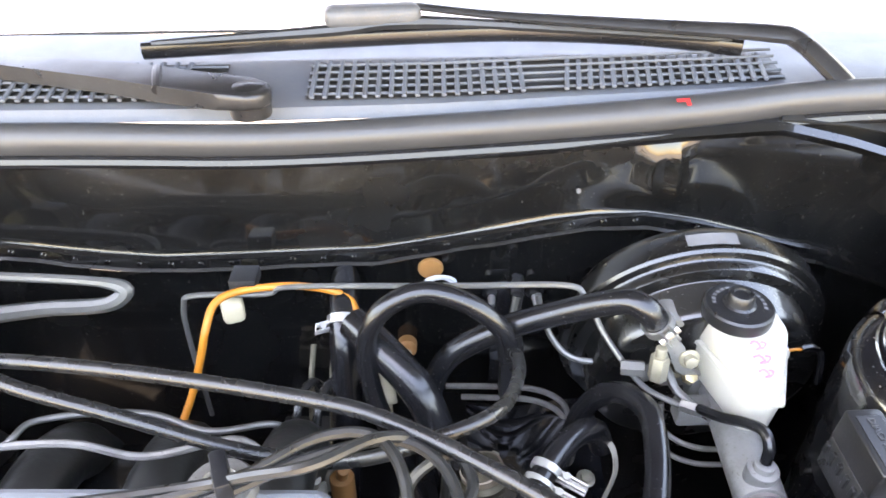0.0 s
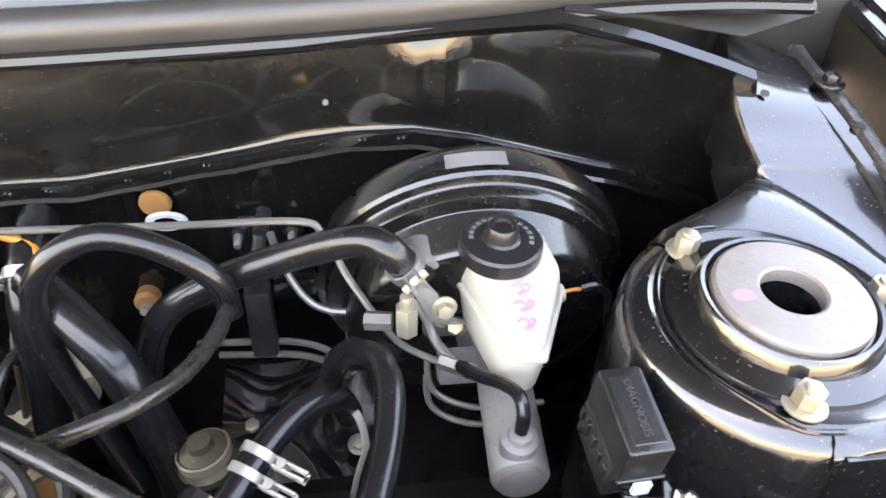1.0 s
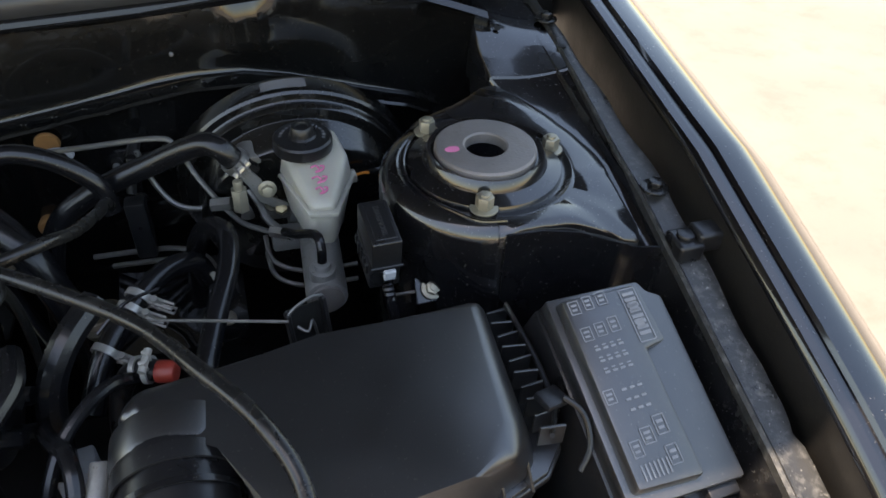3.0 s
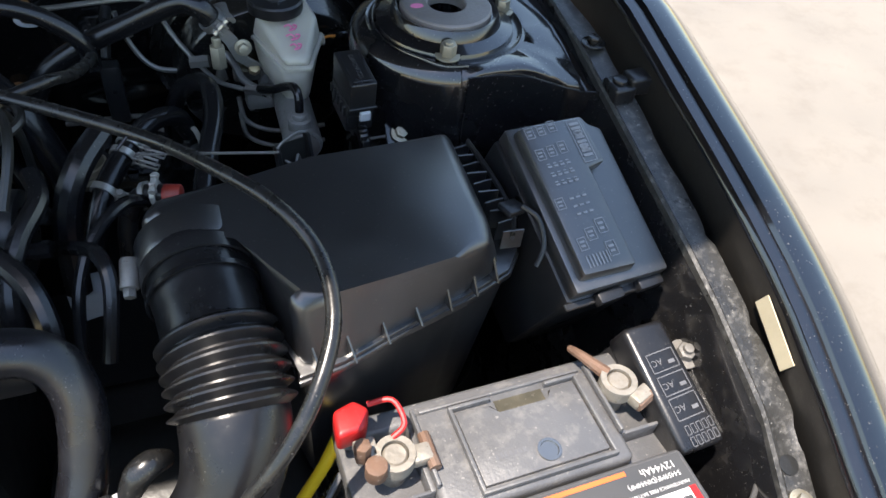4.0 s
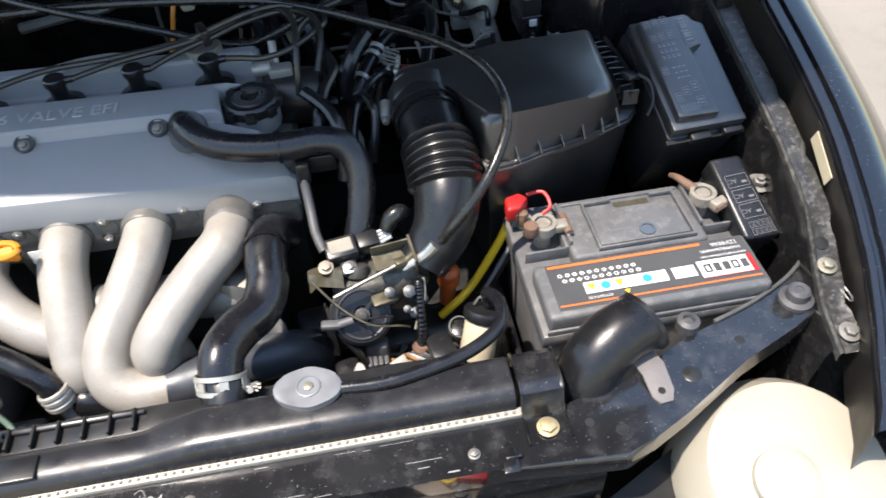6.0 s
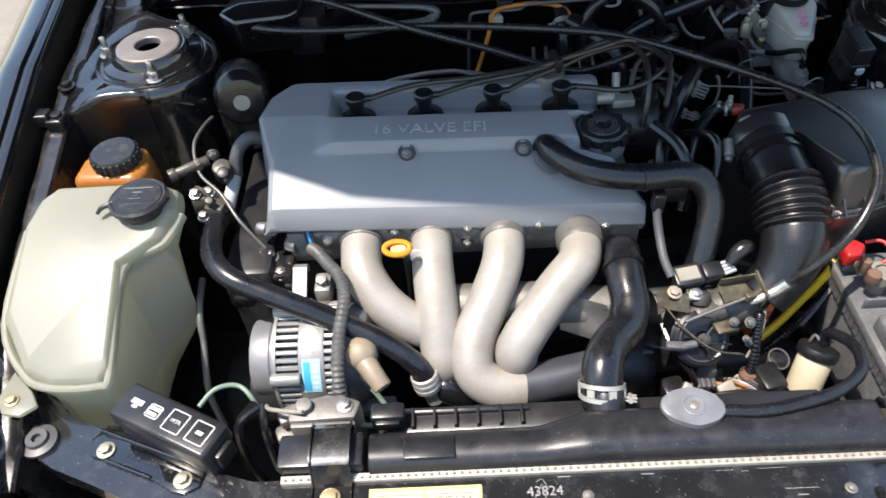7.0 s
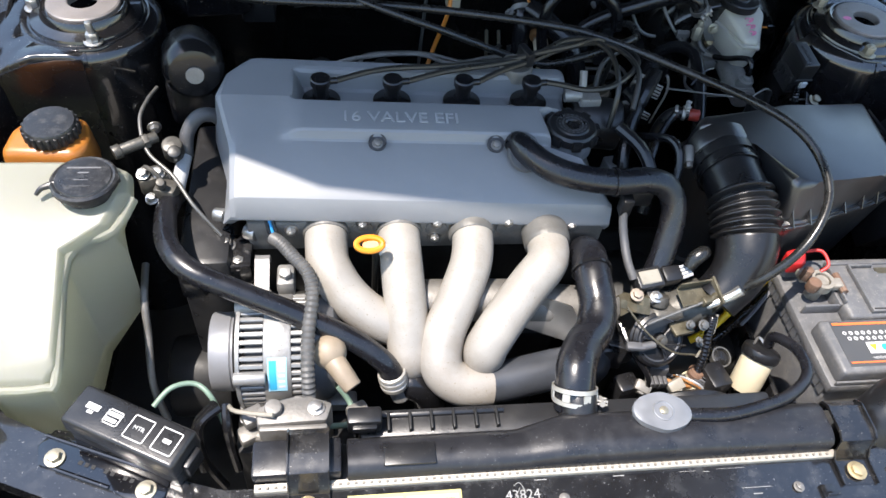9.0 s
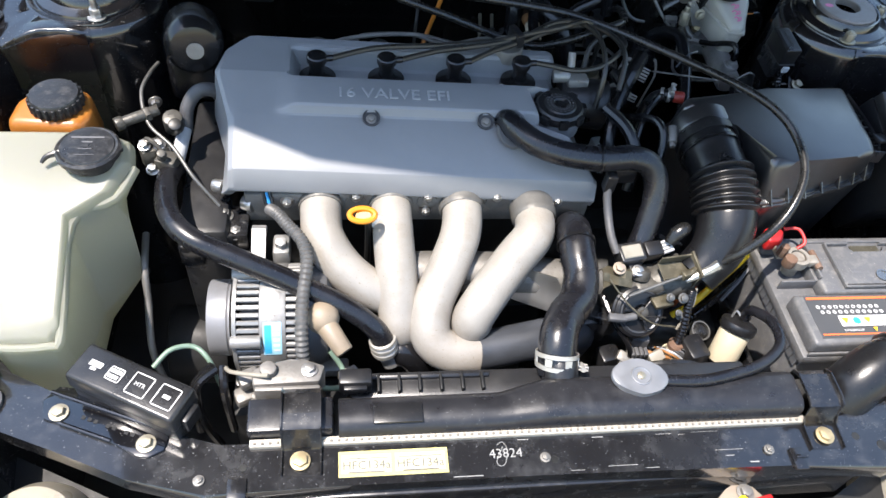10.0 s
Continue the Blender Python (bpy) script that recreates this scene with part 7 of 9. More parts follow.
# black junction box high on the firewall
jb = thing("junction_box", (-0.37, 0.62, 0.80), "black plastic junction box below the cowl", "junction box")
bm = prism(B(), [(-0.44, 0.60), (-0.415, 0.575), (-0.34, 0.585), (-0.325, 0.60), (-0.315, 0.68), (-0.42, 0.68)], 0.80, 0.855, 0.006, 3)
part("case", bm, "paint", jb)
bm = box(B(), -0.345, -0.30, 0.60, 0.68, 0.78, 0.84, 0.004)
part("end_block", bm, "plastic", jb)

# ---- middle: throttle body and its surroundings ----
tb = thing("throttle_valve", (0.18, 0.165, 0.60), "grimy cast throttle valve with sensors, bracket and cable drum", "throttle valve")
bm = B()
cyl(bm, (0.224, 0.176, 0.690), (0.165, 0.166, 0.656), 0.0270, 28, bev=0.003)
box(bm, 0.148, 0.212, 0.148, 0.192, 0.640, 0.692, 0.008, 3, rot=4)
box(bm, 0.13, 0.165, 0.15, 0.19, 0.60, 0.69, 0.006)
cyl(bm, (0.158, 0.165, 0.690), (0.160, 0.172, 0.702), 0.012, 18, bev=0.002)
part("casting", bm, "tbody", tb, "oil-stained cast casing")
SM = pose(0.146, 0.187, 0.714, 14, 0, 10)
bm = prism(B(), [(-0.017, -0.013), (0.017, -0.013), (0.017, 0.013), (-0.017, 0.013)], -0.014, 0.006, 0.003, 2, SM)
prism(bm, [(-0.006, -0.030), (0.012, -0.030), (0.012, -0.010), (-0.006, -0.010)], -0.012, -0.004, 0.003, 2, SM)
ts = part("sensor", bm, "plastic_d", tb, "dark grey sensor block")
bm = prism(B(), [(-0.013, -0.0085), (0.013, -0.0085), (0.013, 0.0085), (-0.013, 0.0085)], 0.005, 0.0075, 0.001, 1, SM)
part("sensor_face", bm, "cream", ts, "cream sensor face")
bolt(ts, SM @ Vector((0.003, -0.023, -0.004)), (0, -0.25, 1), 0.0048, 0.004, "steel", 1.6, 0.003)
bm = prism(B(), [(0.018, -0.010), (0.042, -0.010), (0.042, 0.010), (0.018, 0.010)], -0.012, 0.007, 0.003, 2, SM)
cn = part("connector", bm, "plastic", tb, "black wired connector")
for k in range(4):
    bm = cyl(B(), SM @ Vector((0.040, -0.007 + 0.0047 * k, 0.0)), SM @ Vector((0.055, -0.006 + 0.0042 * k, 0.006)), 0.002, 8)
    part("wire", bm, "print", cn, "pale wire ends")
bm = tube(B(), [(0.196, 0.196, 0.722), (0.204, 0.202, 0.733), (0.213, 0.206, 0.737), (0.222, 0.212, 0.728)], [0.007, 0.0095, 0.009, 0.006], 12, 5)
part("wire_boot", bm, "rubber_d", cn, "dull rubber wire boot")
# olive trough bracket that holds the cable
BM = pose(0.200, 0.163, 0.709, 12, 0, 8)
bm = prism(B(), [(-0.022, -0.013), (0.020, -0.013), (0.020, 0.013), (-0.022, 0.013)], 0.0, 0.002, 0.0005, 1, BM)
prism(bm, [(-0.022, 0.011), (0.020, 0.011), (0.020, 0.013), (-0.022, 0.013)], 0.0, 0.016, 0.0005, 1, BM)
prism(bm, [(-0.022, -0.013), (0.010, -0.013), (0.010, -0.011), (-0.022, -0.011)], 0.0, 0.009, 0.0005, 1, BM)
prism(bm, [(0.018, -0.020), (0.021, -0.020), (0.021, 0.015), (0.018, 0.015)], -0.018, 0.020, 0.0008, 1, BM)
part("cable_bracket", bm, "olive", tb, "dull olive plated cable bracket")
bm = prism(B(), [(0.022, -0.018), (0.034, -0.016), (0.034, 0.012), (0.022, 0.014)], -0.022, 0.014, 0.002, 2, BM)
part("cable_block", bm, "plastic_d", tb, "black cable block")
bm = cyl(B(), (0.230, 0.166, 0.713), (0.244, 0.168, 0.714), 0.0065, 6, bev=0.001)
part("cable_nut", bm, "olive", tb, "dull cable nut")
part("linkage_rod", tube(B(), [(0.133, 0.132, 0.700), (0.170, 0.142, 0.708), (0.209, 0.152, 0.716)], 0.0022, 8, 3), "pipe", tb, "dull steel linkage rod")
bm = box(B(), 0.200, 0.212, 0.146, 0.156, 0.710, 0.721, 0.002, rot=15)
cyl(bm, (0.210, 0.152, 0.716), (0.220, 0.158, 0.718), 0.0040, 10)
part("clevis", bm, "olive", tb, "dull steel clevis")
bm = box(B(), 0.170, 0.196, 0.128, 0.146, 0.678, 0.684, 0.002, rot=12)
part("lever", bm, "olive", tb, "yellow-plated lever")
for x, y, z, r in ((0.211, 0.140, 0.682, 0.0062), (0.214, 0.132, 0.655, 0.0052), (0.190, 0.136, 0.690, 0.0050), (0.226, 0.142, 0.664, 0.0042), (0.206, 0.128, 0.668, 0.0038)):
    bolt(tb, (x, y, z), (0.1, -0.6, 0.8), r * 0.85, 0.004, "pipe", 1.3, 0.003, "screw")
# cable drum with grooves and its return spring
DA = (0.12, -0.72, 0.68)
bm = lathe(B(), [(0.0, 0.004), (0.009, 0.004), (0.010, 0.0), (0.030, 0.0), (0.0335, 0.003), (0.0335, 0.005), (0.030, 0.0065), (0.0345, 0.009), (0.0345, 0.012), (0.029, 0.014), (0.0, 0.014)], (0.158, 0.130, 0.668), tuple(-v for v in DA), 36)
dr = part("cable_drum", bm, "plastic", tb, "black grooved cable drum")
bm = lathe(B(), [(0.0245, 0.0), (0.0265, 0.0015), (0.028, 0.0)], (0.158, 0.130, 0.6685), DA, 32)
part("drum_edge", bm, "iron_d", dr, "worn metal drum edge")
bolt(dr, (0.158, 0.127, 0.671), DA, 0.005, 0.004, "tbody", 1.6)
for k in range(3):
    a = radians(40 + 120 * k)
    q = Matrix.Translation((0.158, 0.1285, 0.670)) @ Vector(DA).to_track_quat("Z", "Y").to_matrix().to_4x4()
    bm = prism(B(), [(0.006, -0.002), (0.024, -0.002), (0.024, 0.002), (0.006, 0.002)], 0.0, 0.002, 0.0005, 1, q @ Matrix.Rotation(a, 4, "Z"))
    part("spoke", bm, "plastic_d", dr)
bm = box(B(), 0.114, 0.136, 0.116, 0.126, 0.666, 0.674, 0.002, rot=-8)
cyl(bm, (0.132, 0.120, 0.670), (0.148, 0.122, 0.672), 0.005, 12)
part("stop_lever", bm, "plastic_g", tb, "dull grey stop lever")
part("inner_cable", tube(B(), [(0.112, 0.152, 0.708), (0.135, 0.130, 0.688), (0.165, 0.112, 0.672), (0.196, 0.112, 0.662), (0.206, 0.118, 0.650)], 0.0012, 6, 5), "olive", tb, "thin dull inner cable")
part("return_spring", tube(B(), [(0.142, 0.136, 0.655), (0.150, 0.124, 0.668), (0.172, 0.120, 0.672), (0.190, 0.124, 0.664)], 0.0012, 6, 5), "plastic_d", tb, "bent return spring")
# crumpled olive bracket at the wire's end
rows = [[(0.108 + 0.009 * i, 0.150 + 0.007 * j, 0.700 + 0.003 * ((i * 7 + j * 5) % 4) - 0.004 * abs(j - 2)) for j in range(5)] for i in range(5)]
part("wire_bracket", loft(B(), rows, 0.0015), "olive", tb, "crumpled olive plated bracket", smooth=0)
bolt(tb, (0.128, 0.168, 0.708), (0, -0.3, 1), 0.0055, 0.004, "tan", 1.5)
for pts, r, m_, lab_ in (([(0.228, 0.148, 0.692), (0.226, 0.136, 0.674), (0.219, 0.128, 0.660), (0.212, 0.122, 0.64)], 0.0018, "cream", "thin pale taped lead"),
                         ([(0.120, 0.16, 0.66), (0.128, 0.13, 0.650), (0.150, 0.108, 0.625), (0.158, 0.10, 0.59)], 0.004, "rubber", "black vacuum tube")):
    part("lead", tube(B(), pts, r, 8, 5), m_, tb, lab_)
# boxes and plugs low behind the radiator
for x0, x1, y0, y1, z0, z1, m_, lab_ in ((0.222, 0.250, 0.085, 0.120, 0.55, 0.632, "plastic", "upright black plastic box behind the radiator"), (0.118, 0.146, 0.100, 0.125, 0.55, 0.605, "plastic", "black plastic box beside the drum")):
    t = thing("relay_case", ((x0 + x1) / 2, y0, z0), lab_, "relay")
    part("case", box(B(), x0, x1, y0, y1, z0, z1, 0.004, 2, rot=12), m_, t)
for k, (m_, dx) in enumerate((("brown", 0.0), ("print", 0.004), ("rubber_g", 0.008), ("print_d", 0.012), ("rubber", 0.016))):
    hose("wire", [(0.196 + dx, 0.120, 0.600), (0.204 + dx, 0.102, 0.615 + 0.002 * k), (0.220 + dx, 0.095, 0.608), (0.232 + dx, 0.085, 0.585)], 0.0016, m_, "thin coloured wire in the gap behind the radiator", "wire", "loose wires", 5, 6)
sw = hose("wire", [(0.1185, 0.253, 0.772), (0.1185, 0.246, 0.755), (0.120, 0.228, 0.738), (0.122, 0.205, 0.725), (0.128, 0.187, 0.714)], 0.0052, "rubber_g", "grey sleeved wire hanging from the valve cover edge", "wire")
part("connector", box(B(), 0.112, 0.126, 0.246, 0.262, 0.758, 0.785, 0.003), "plastic", sw, "black connector")
part("block", box(B(), 0.126, 0.155, 0.262, 0.285, 0.760, 0.782, 0.002), "plastic", sw)
bm = B()
box(bm, 0.085, 0.142, 0.135, 0.18, 0.60, 0.640, 0.006, rot=8)
box(bm, 0.10, 0.130, 0.135, 0.155, 0.60, 0.648, 0.003, rot=-20)
part("vacuum_box", bm, "plastic_d", engine, "black plastic box beside the manifold")
bm = B()
box(bm, 0.156, 0.180, 0.112, 0.130, 0.604, 0.630, 0.004, 2, rot=-10)
for k in range(4):
    box(bm, 0.155 + 0.006 * k, 0.160 + 0.006 * k, 0.100, 0.114, 0.602 + 0.003 * (k % 2), 0.616, 0.001)
gc = thing("connector", (0.19, 0.155, 0.57), "grey plastic wiring connector with pale wires", "connector", "connectors")
part("housing", bm, "rubber_g", gc)
bm = lathe(B(), [(0.0, 0.024), (0.004, 0.024), (0.005, 0.018), (0.0095, 0.017), (0.0125, 0.014), (0.0135, 0.006), (0.0125, 0.004), (0.0135, 0.002), (0.0135, -0.008), (0.010, -0.010), (0.010, -0.05)], (0.263, 0.211, 0.614), (0.05, -0.15, 1), 28)
oc2 = thing("gearbox_plug", (0.263, 0.211, 0.56), "bright orange round plastic plug on the gearbox", "plug")
part("cap", bm, "orange_red", oc2)
hose("yellow_cable", [(0.341, 0.226, 0.682), (0.327, 0.217, 0.657), (0.301, 0.207, 0.617), (0.284, 0.198, 0.600), (0.264, 0.188, 0.589), (0.248, 0.186, 0.575)], 0.0052, "yellow", "bright yellow taped cable beside the battery", "cable")
cs = thing("wire_sleeve", (0.33, 0.2, 0.65), "black corrugated wiring sleeve beside the yellow cable", "wire sleeve", "wire sleeves")
part("sleeve", ribbed(B(), [(0.350, 0.216, 0.672), (0.337, 0.208, 0.648), (0.312, 0.198, 0.608), (0.292, 0.188, 0.590), (0.270, 0.180, 0.57)], 0.0060), "rubber", cs)
for a, b2, c, m_ in (((0.17, 0.12, 0.6), (0.20, 0.10, 0.61), (0.23, 0.105, 0.59), "brown"), ((0.18, 0.13, 0.59), (0.21, 0.115, 0.6), (0.24, 0.12, 0.58), "rubber_g"), ((0.335, 0.205, 0.655), (0.318, 0.190, 0.640), (0.300, 0.178, 0.620), "print_d")):
    hose("wire", [a, b2, c], 0.0024, m_, {"print_d": "thin pale grey wire beside the yellow cable", "rubber_g": "thin grey wire among the gearbox wiring", "brown": "thin brown wire among the gearbox wiring"}[m_], "wire", "loose wires", 5, 6)
# speed sensor with its ribbed stalk, and a ring clip on the gearbox
ss = thing("speed_sensor", (0.215, 0.110, 0.58), "grimy pale speed sensor with a black stalk on the gearbox", "sensor")
bm = lathe(B(), [(0.0, 0.0), (0.019, 0.0), (0.020, 0.004), (0.015, 0.008), (0.0135, 0.020), (0.010, 0.022), (0.0095, 0.034), (0.0, 0.036)], (0.213, 0.108, 0.585), (0.1, 0.1, 1), 24)
part("base", bm, "beige", ss, "grimy pale sensor base")
bm = lathe(B(), [(0.0, 0.030), (0.0105, 0.030), (0.0110, 0.036), (0.0085, 0.040), (0.0, 0.041)], (0.213, 0.108, 0.585), (0.1, 0.1, 1), 24)
part("collar", bm, "rust", ss, "rust-brown collar")
part("stalk", ribbed(B(), [(0.216, 0.111, 0.622), (0.219, 0.120, 0.645), (0.221, 0.136, 0.672), (0.222, 0.146, 0.692)], 0.0058), "rubber", ss, "black ribbed stalk")
for k, (x, y, z, m_) in enumerate(((0.190, 0.106, 0.600, "cream"), (0.232, 0.118, 0.600, "alu_d"), (0.150, 0.108, 0.595, "alu_d"), (0.243, 0.126, 0.592, "print_d"))):
    t = thing("wiring_plug", (x, y, z), "small grimy plastic wiring plug on the gearbox", "plug", "gearbox wiring plugs")
    Q2 = pose(x, y, z, 25, -15 + 12 * k, 20 - 25 * k)
    bm = prism(B(), [(-0.010, -0.007), (0.010, -0.007), (0.010, 0.007), (-0.010, 0.007)], 0, 0.016, 0.002, 2, Q2)
    prism(bm, [(-0.004, -0.0095), (0.004, -0.0095), (0.004, -0.006), (-0.004, -0.006)], 0.003, 0.014, 0.001, 1, Q2)
    part("housing", bm, m_, t)
    part("cable", tube(B(), [Q2 @ Vector((0, 0, -0.002)), Q2 @ Vector((0.004, 0.01, -0.014)), Q2 @ Vector((0.016, 0.02, -0.03))], 0.003, 8, 4), "sleeve", t, "dusty sleeved cable")
rc2 = thing("ring_clip", (0.263, 0.140, 0.59), "grey sprung ring clip on a black hose end", "clip")
part("ring", lathe(B(), [(0.0115, -0.004), (0.0135, -0.004), (0.0135, 0.004), (0.0115, 0.004), (0.0115, -0.004)], (0.263, 0.140, 0.605), (0.1, -0.3, 0.9), 24), "pipe", rc2)
part("hose_end", cyl(B(), (0.264, 0.148, 0.570), (0.263, 0.139, 0.607), 0.0112, 20, bev=0.002), "rubber_d", rc2, "black hose end")
# small fluid reservoir by the battery
r2 = thing("clutch_fluid_cup", (0.262, 0.085, 0.60), "small cream plastic fluid cup with a black lid", "fluid cup")
d = Vector((0.28, 0.45, 0.85)).normalized()
p0 = Vector((0.272, 0.091, 0.612))
part("cup", cyl(B(), p0, p0 + d * 0.045, 0.019, 28, bev=0.002), "beige", r2, "cream plastic cup")
bm = cyl(B(), p0 + d * 0.045, p0 + d * 0.058, 0.0225, 32, bev=0.003)
part("lid", bm, "plastic", r2, "dusty black lid")
bm = tube(B(), [p0 + d * 0.061 + Vector((-0.012, 0.004, 0)), p0 + d * 0.064 + Vector((-0.004, 0.010, 0)), p0 + d * 0.064 + Vector((0.0, -0.004, 0)), p0 + d * 0.063 + Vector((0.012, 0.0, 0))], 0.0016, 6, 4)
part("wire_clip", bm, "steel", r2, "bright wire clip")
# battery tray and hold-down
bt = thing("battery_tray", (0.45, 0.13, 0.50), "dirty black battery tray under the battery", "battery tray")
bm = B()
box(bm, 0.320, 0.59, 0.035, 0.24, 0.50, 0.52, 0.004)
box(bm, 0.318, 0.326, 0.04, 0.235, 0.50, 0.60, 0.003)
part("tray", bm, "paint_dusty", bt)
part("leg", box(B(), 0.36, 0.54, 0.08, 0.20, 0.335, 0.50, 0.004), "dark", bt)
# intake duct at the front
du = thing("intake_duct", (0.37, 0.0, 0.66), "black rubber air intake duct elbow with a flared mouth", "duct")
DP = [(0.352, -0.010, 0.635), (0.356, -0.004, 0.668), (0.370, 0.006, 0.698), (0.395, 0.018, 0.714), (0.420, 0.026, 0.716)]
part("elbow", tube(B(), DP, [0.031, 0.031, 0.030, 0.029, 0.028], 32, 8), "rubber_m", du)
bm = lathe(B(), [(0.022, 0.0), (0.028, -0.004), (0.032, 0.0), (0.032, 0.004), (0.028, 0.006), (0.022, 0.004)], (0.421, 0.0275, 0.714), (1, 0.45, 0.25), 36)
part("mouth", bm, "rubber_m", du)
bm = B()
loft(bm, [[(0.402, 0.004, 0.697), (0.424, 0.012, 0.697)], [(0.408, -0.018, 0.696), (0.432, -0.008, 0.696)], [(0.410, -0.040, 0.692), (0.432, -0.036, 0.692)], [(0.415, -0.048, 0.692), (0.427, -0.047, 0.692)]], 0.002)
dbk = part("bracket", bm, "plate", du, "bare grey metal bracket")
bm = lathe(B(), [(0.0035, 0.0), (0, 0.0)], (0.420, -0.036, 0.6935), (0, 0, 1), 14)
part("hole", bm, "dark", dbk)
part("edge_strip", tube(B(), [(0.645, 0.106, 0.692), (0.622, 0.088, 0.692), (0.591, 0.066, 0.692), (0.543, 0.044, 0.6915), (0.50, 0.030, 0.6915)], 0.0022, 8, 5), "sleeve", panel, "dusty pale rubber edge strip")
# holes and marks on the front panel
for x, y, r in ((0.347, -0.053, 0.0045), (0.373, -0.065, 0.006), (0.455, -0.023, 0.009), (-0.305, -0.055, 0.004), (-0.44, -0.005, 0.006), (0.006, -0.062, 0.004), (0.515, 0.005, 0.005), (-0.555, 0.012, 0.004)):
    bm = lathe(B(), [(r, 0.0), (r * 0.9, 0.0006), (0.0, 0.0006)], (x, y, 0.6900), (0, 0, 1), 20)
    part("hole", bm, "dark", panel, "dark round hole")
bm = B()
box(bm, 0.262, 0.276, -0.088, -0.064, 0.689, 0.694, 0.001)
box(bm, 0.266, 0.280, -0.076, -0.072, 0.693, 0.696, 0.001)
part("clip", bm, "paint_dusty", panel, "black stamped clip")
bm = B()
box(bm, -0.318, -0.300, -0.088, -0.066, 0.689, 0.693, 0.001)
part("clip", bm, "paint_dusty", panel, "black stamped clip")
for x, y in ((-0.345, -0.066), (-0.004, -0.060), (0.24, -0.064)):
    bolt(panel, (x, y, 0.6905), (0, 0, 1), 0.004, 0.003, "alu_d", 1.4, 0.003, "stud")
for rect in [(0.180, 0.212, -0.0613, -0.0608), (0.060, 0.092, -0.0725, -0.0720), (0.10, 0.115, -0.0765, -0.0760), (0.02, 0.035, -0.0752, -0.0747), (0.12, 0.138, -0.0405, -0.0401), (0.145, 0.152, -0.0420, -0.0415), (0.16, 0.19, -0.0400, -0.0397),
                                                        (-0.10, -0.07, -0.0757, -0.0748), (0.19, 0.20, -0.068, -0.0672), (0.215, 0.225, -0.0765, -0.0750), (-0.03, -0.018, -0.0398, -0.0390), (0.05, 0.062, -0.0408, -0.0400)]:
    part("scratch", bars(B(), Matrix.Translation((0, 0, 0.6902)), [rect], 0.0003), "chalk_g", panel, "pale paint scratch")
words("chalk_number", "43824", 0.0140, pose(-0.044, -0.0535, 0.6906), "chalk_g", panel, 0.0001, "hand-chalked white number")
bm = tube(B(), [(-0.052, -0.044, 0.6906), (-0.046, -0.041, 0.6906), (-0.042, -0.050, 0.6906), (-0.046, -0.064, 0.6906), (-0.052, -0.066, 0.6906), (-0.054, -0.060, 0.6906), (-0.046, -0.046, 0.6906)], 0.0004, 4, 5)
part("chalk_scribble", bm, "chalk_g", panel, "white chalk scribble")
# refrigerant label
bm = box(B(), -0.213, -0.104, -0.070, -0.0435, 0.6901, 0.6906, 0.0)
rl2 = part("label", bm, "label_y", panel, "yellow and white refrigerant label")
bm = bars(B(), Matrix.Translation((0, 0, 0.6907)), [(-0.210, -0.161, -0.0665, -0.0475), (-0.157, -0.107, -0.0665, -0.0475)])
part("field", bm, "field_y", rl2, "pale printed fields")
for x in (-0.1855, -0.132):
    words("lettering", "HFC134a", 0.0125, pose(x, -0.0590, 0.6916), "ink_g", rl2, 0.0001)
    bm = bars(B(), Matrix.Translation((x, 0, 0.6912)), [(-0.018, 0.018, -0.0665, -0.0652), (-0.022, 0.022, -0.0520, -0.0512)])
    part("marking", bm, "ink_g", rl2)
# right corner brackets and bumpers
bm = lathe(B(), [(0.017, 0.0), (0.017, 0.004), (0.0115, 0.006), (0.0110, 0.015), (0.0085, 0.0175), (0.004, 0.0175), (0.0035, 0.016), (0.0, 0.016)], (0.590, 0.040, 0.690), (0, 0, 1), 32)
part("rubber_bumper", bm, "rubber_g", panel, "grey rubber bonnet bumper")
bm = lathe(B(), [(0.019, 0.0), (0.019, 0.004), (0.012, 0.006), (0.011, 0.010), (0.005, 0.010), (0.004, 0.005), (0.0, 0.005)], (-0.562, 0.025, 0.690), (0, 0, 1), 32)
part("rubber_bumper", bm, "rubber_g", panel, "grey rubber bonnet bumper")
bm = lathe(B(), [(0.011, 0.0), (0.011, 0.012), (0.006, 0.014), (0.005, 0.010), (0.0, 0.010)], (0.472, 0.030, 0.688), (0, 0, 1), 24)
part("rubber_bumper", bm, "rubber_g", panel, "grey rubber mount")
bolt(car, (0.626, 0.058, 0.7125), (0, -0.2, 1), 0.0058, 0.005, "zinc_d", 1.7)
bolt(car, (0.615, -0.012, 0.6965), (0, -0.2, 1), 0.0062, 0.005, "alu_d", 1.7)
bm = lathe(B(), [(0.0075, 0.0), (0.0, 0.0006)], (0.632, 0.083, 0.7195), (0, -0.3, 1), 16)
part("hole", bm, "dark", car)
bm = B()
loft(bm, [[(0.612, 0.215, 0.700), (0.640, 0.210, 0.700)], [(0.612, 0.175, 0.692), (0.644, 0.170, 0.692)], [(0.622, 0.135, 0.685), (0.645, 0.130, 0.685)]], 0.003)
sb = part("side_bracket", bm, "paint_dusty", car, "black bracket on the apron")
bolt(sb, (0.626, 0.200, 0.701), (0, -0.2, 1), 0.008, 0.007, "alu_d", 1.7, 0.006)
bm = tube(B(), [(0.634, 0.040, 0.7045), (0.637, 0.024, 0.7015), (0.633, 0.020, 0.7008), (0.630, 0.036, 0.7040), (0.634, 0.040, 0.7045)], 0.0012, 6, 3)
part("pressed_slot", bm, "sealer", car, "raised slot pressed into the rail")
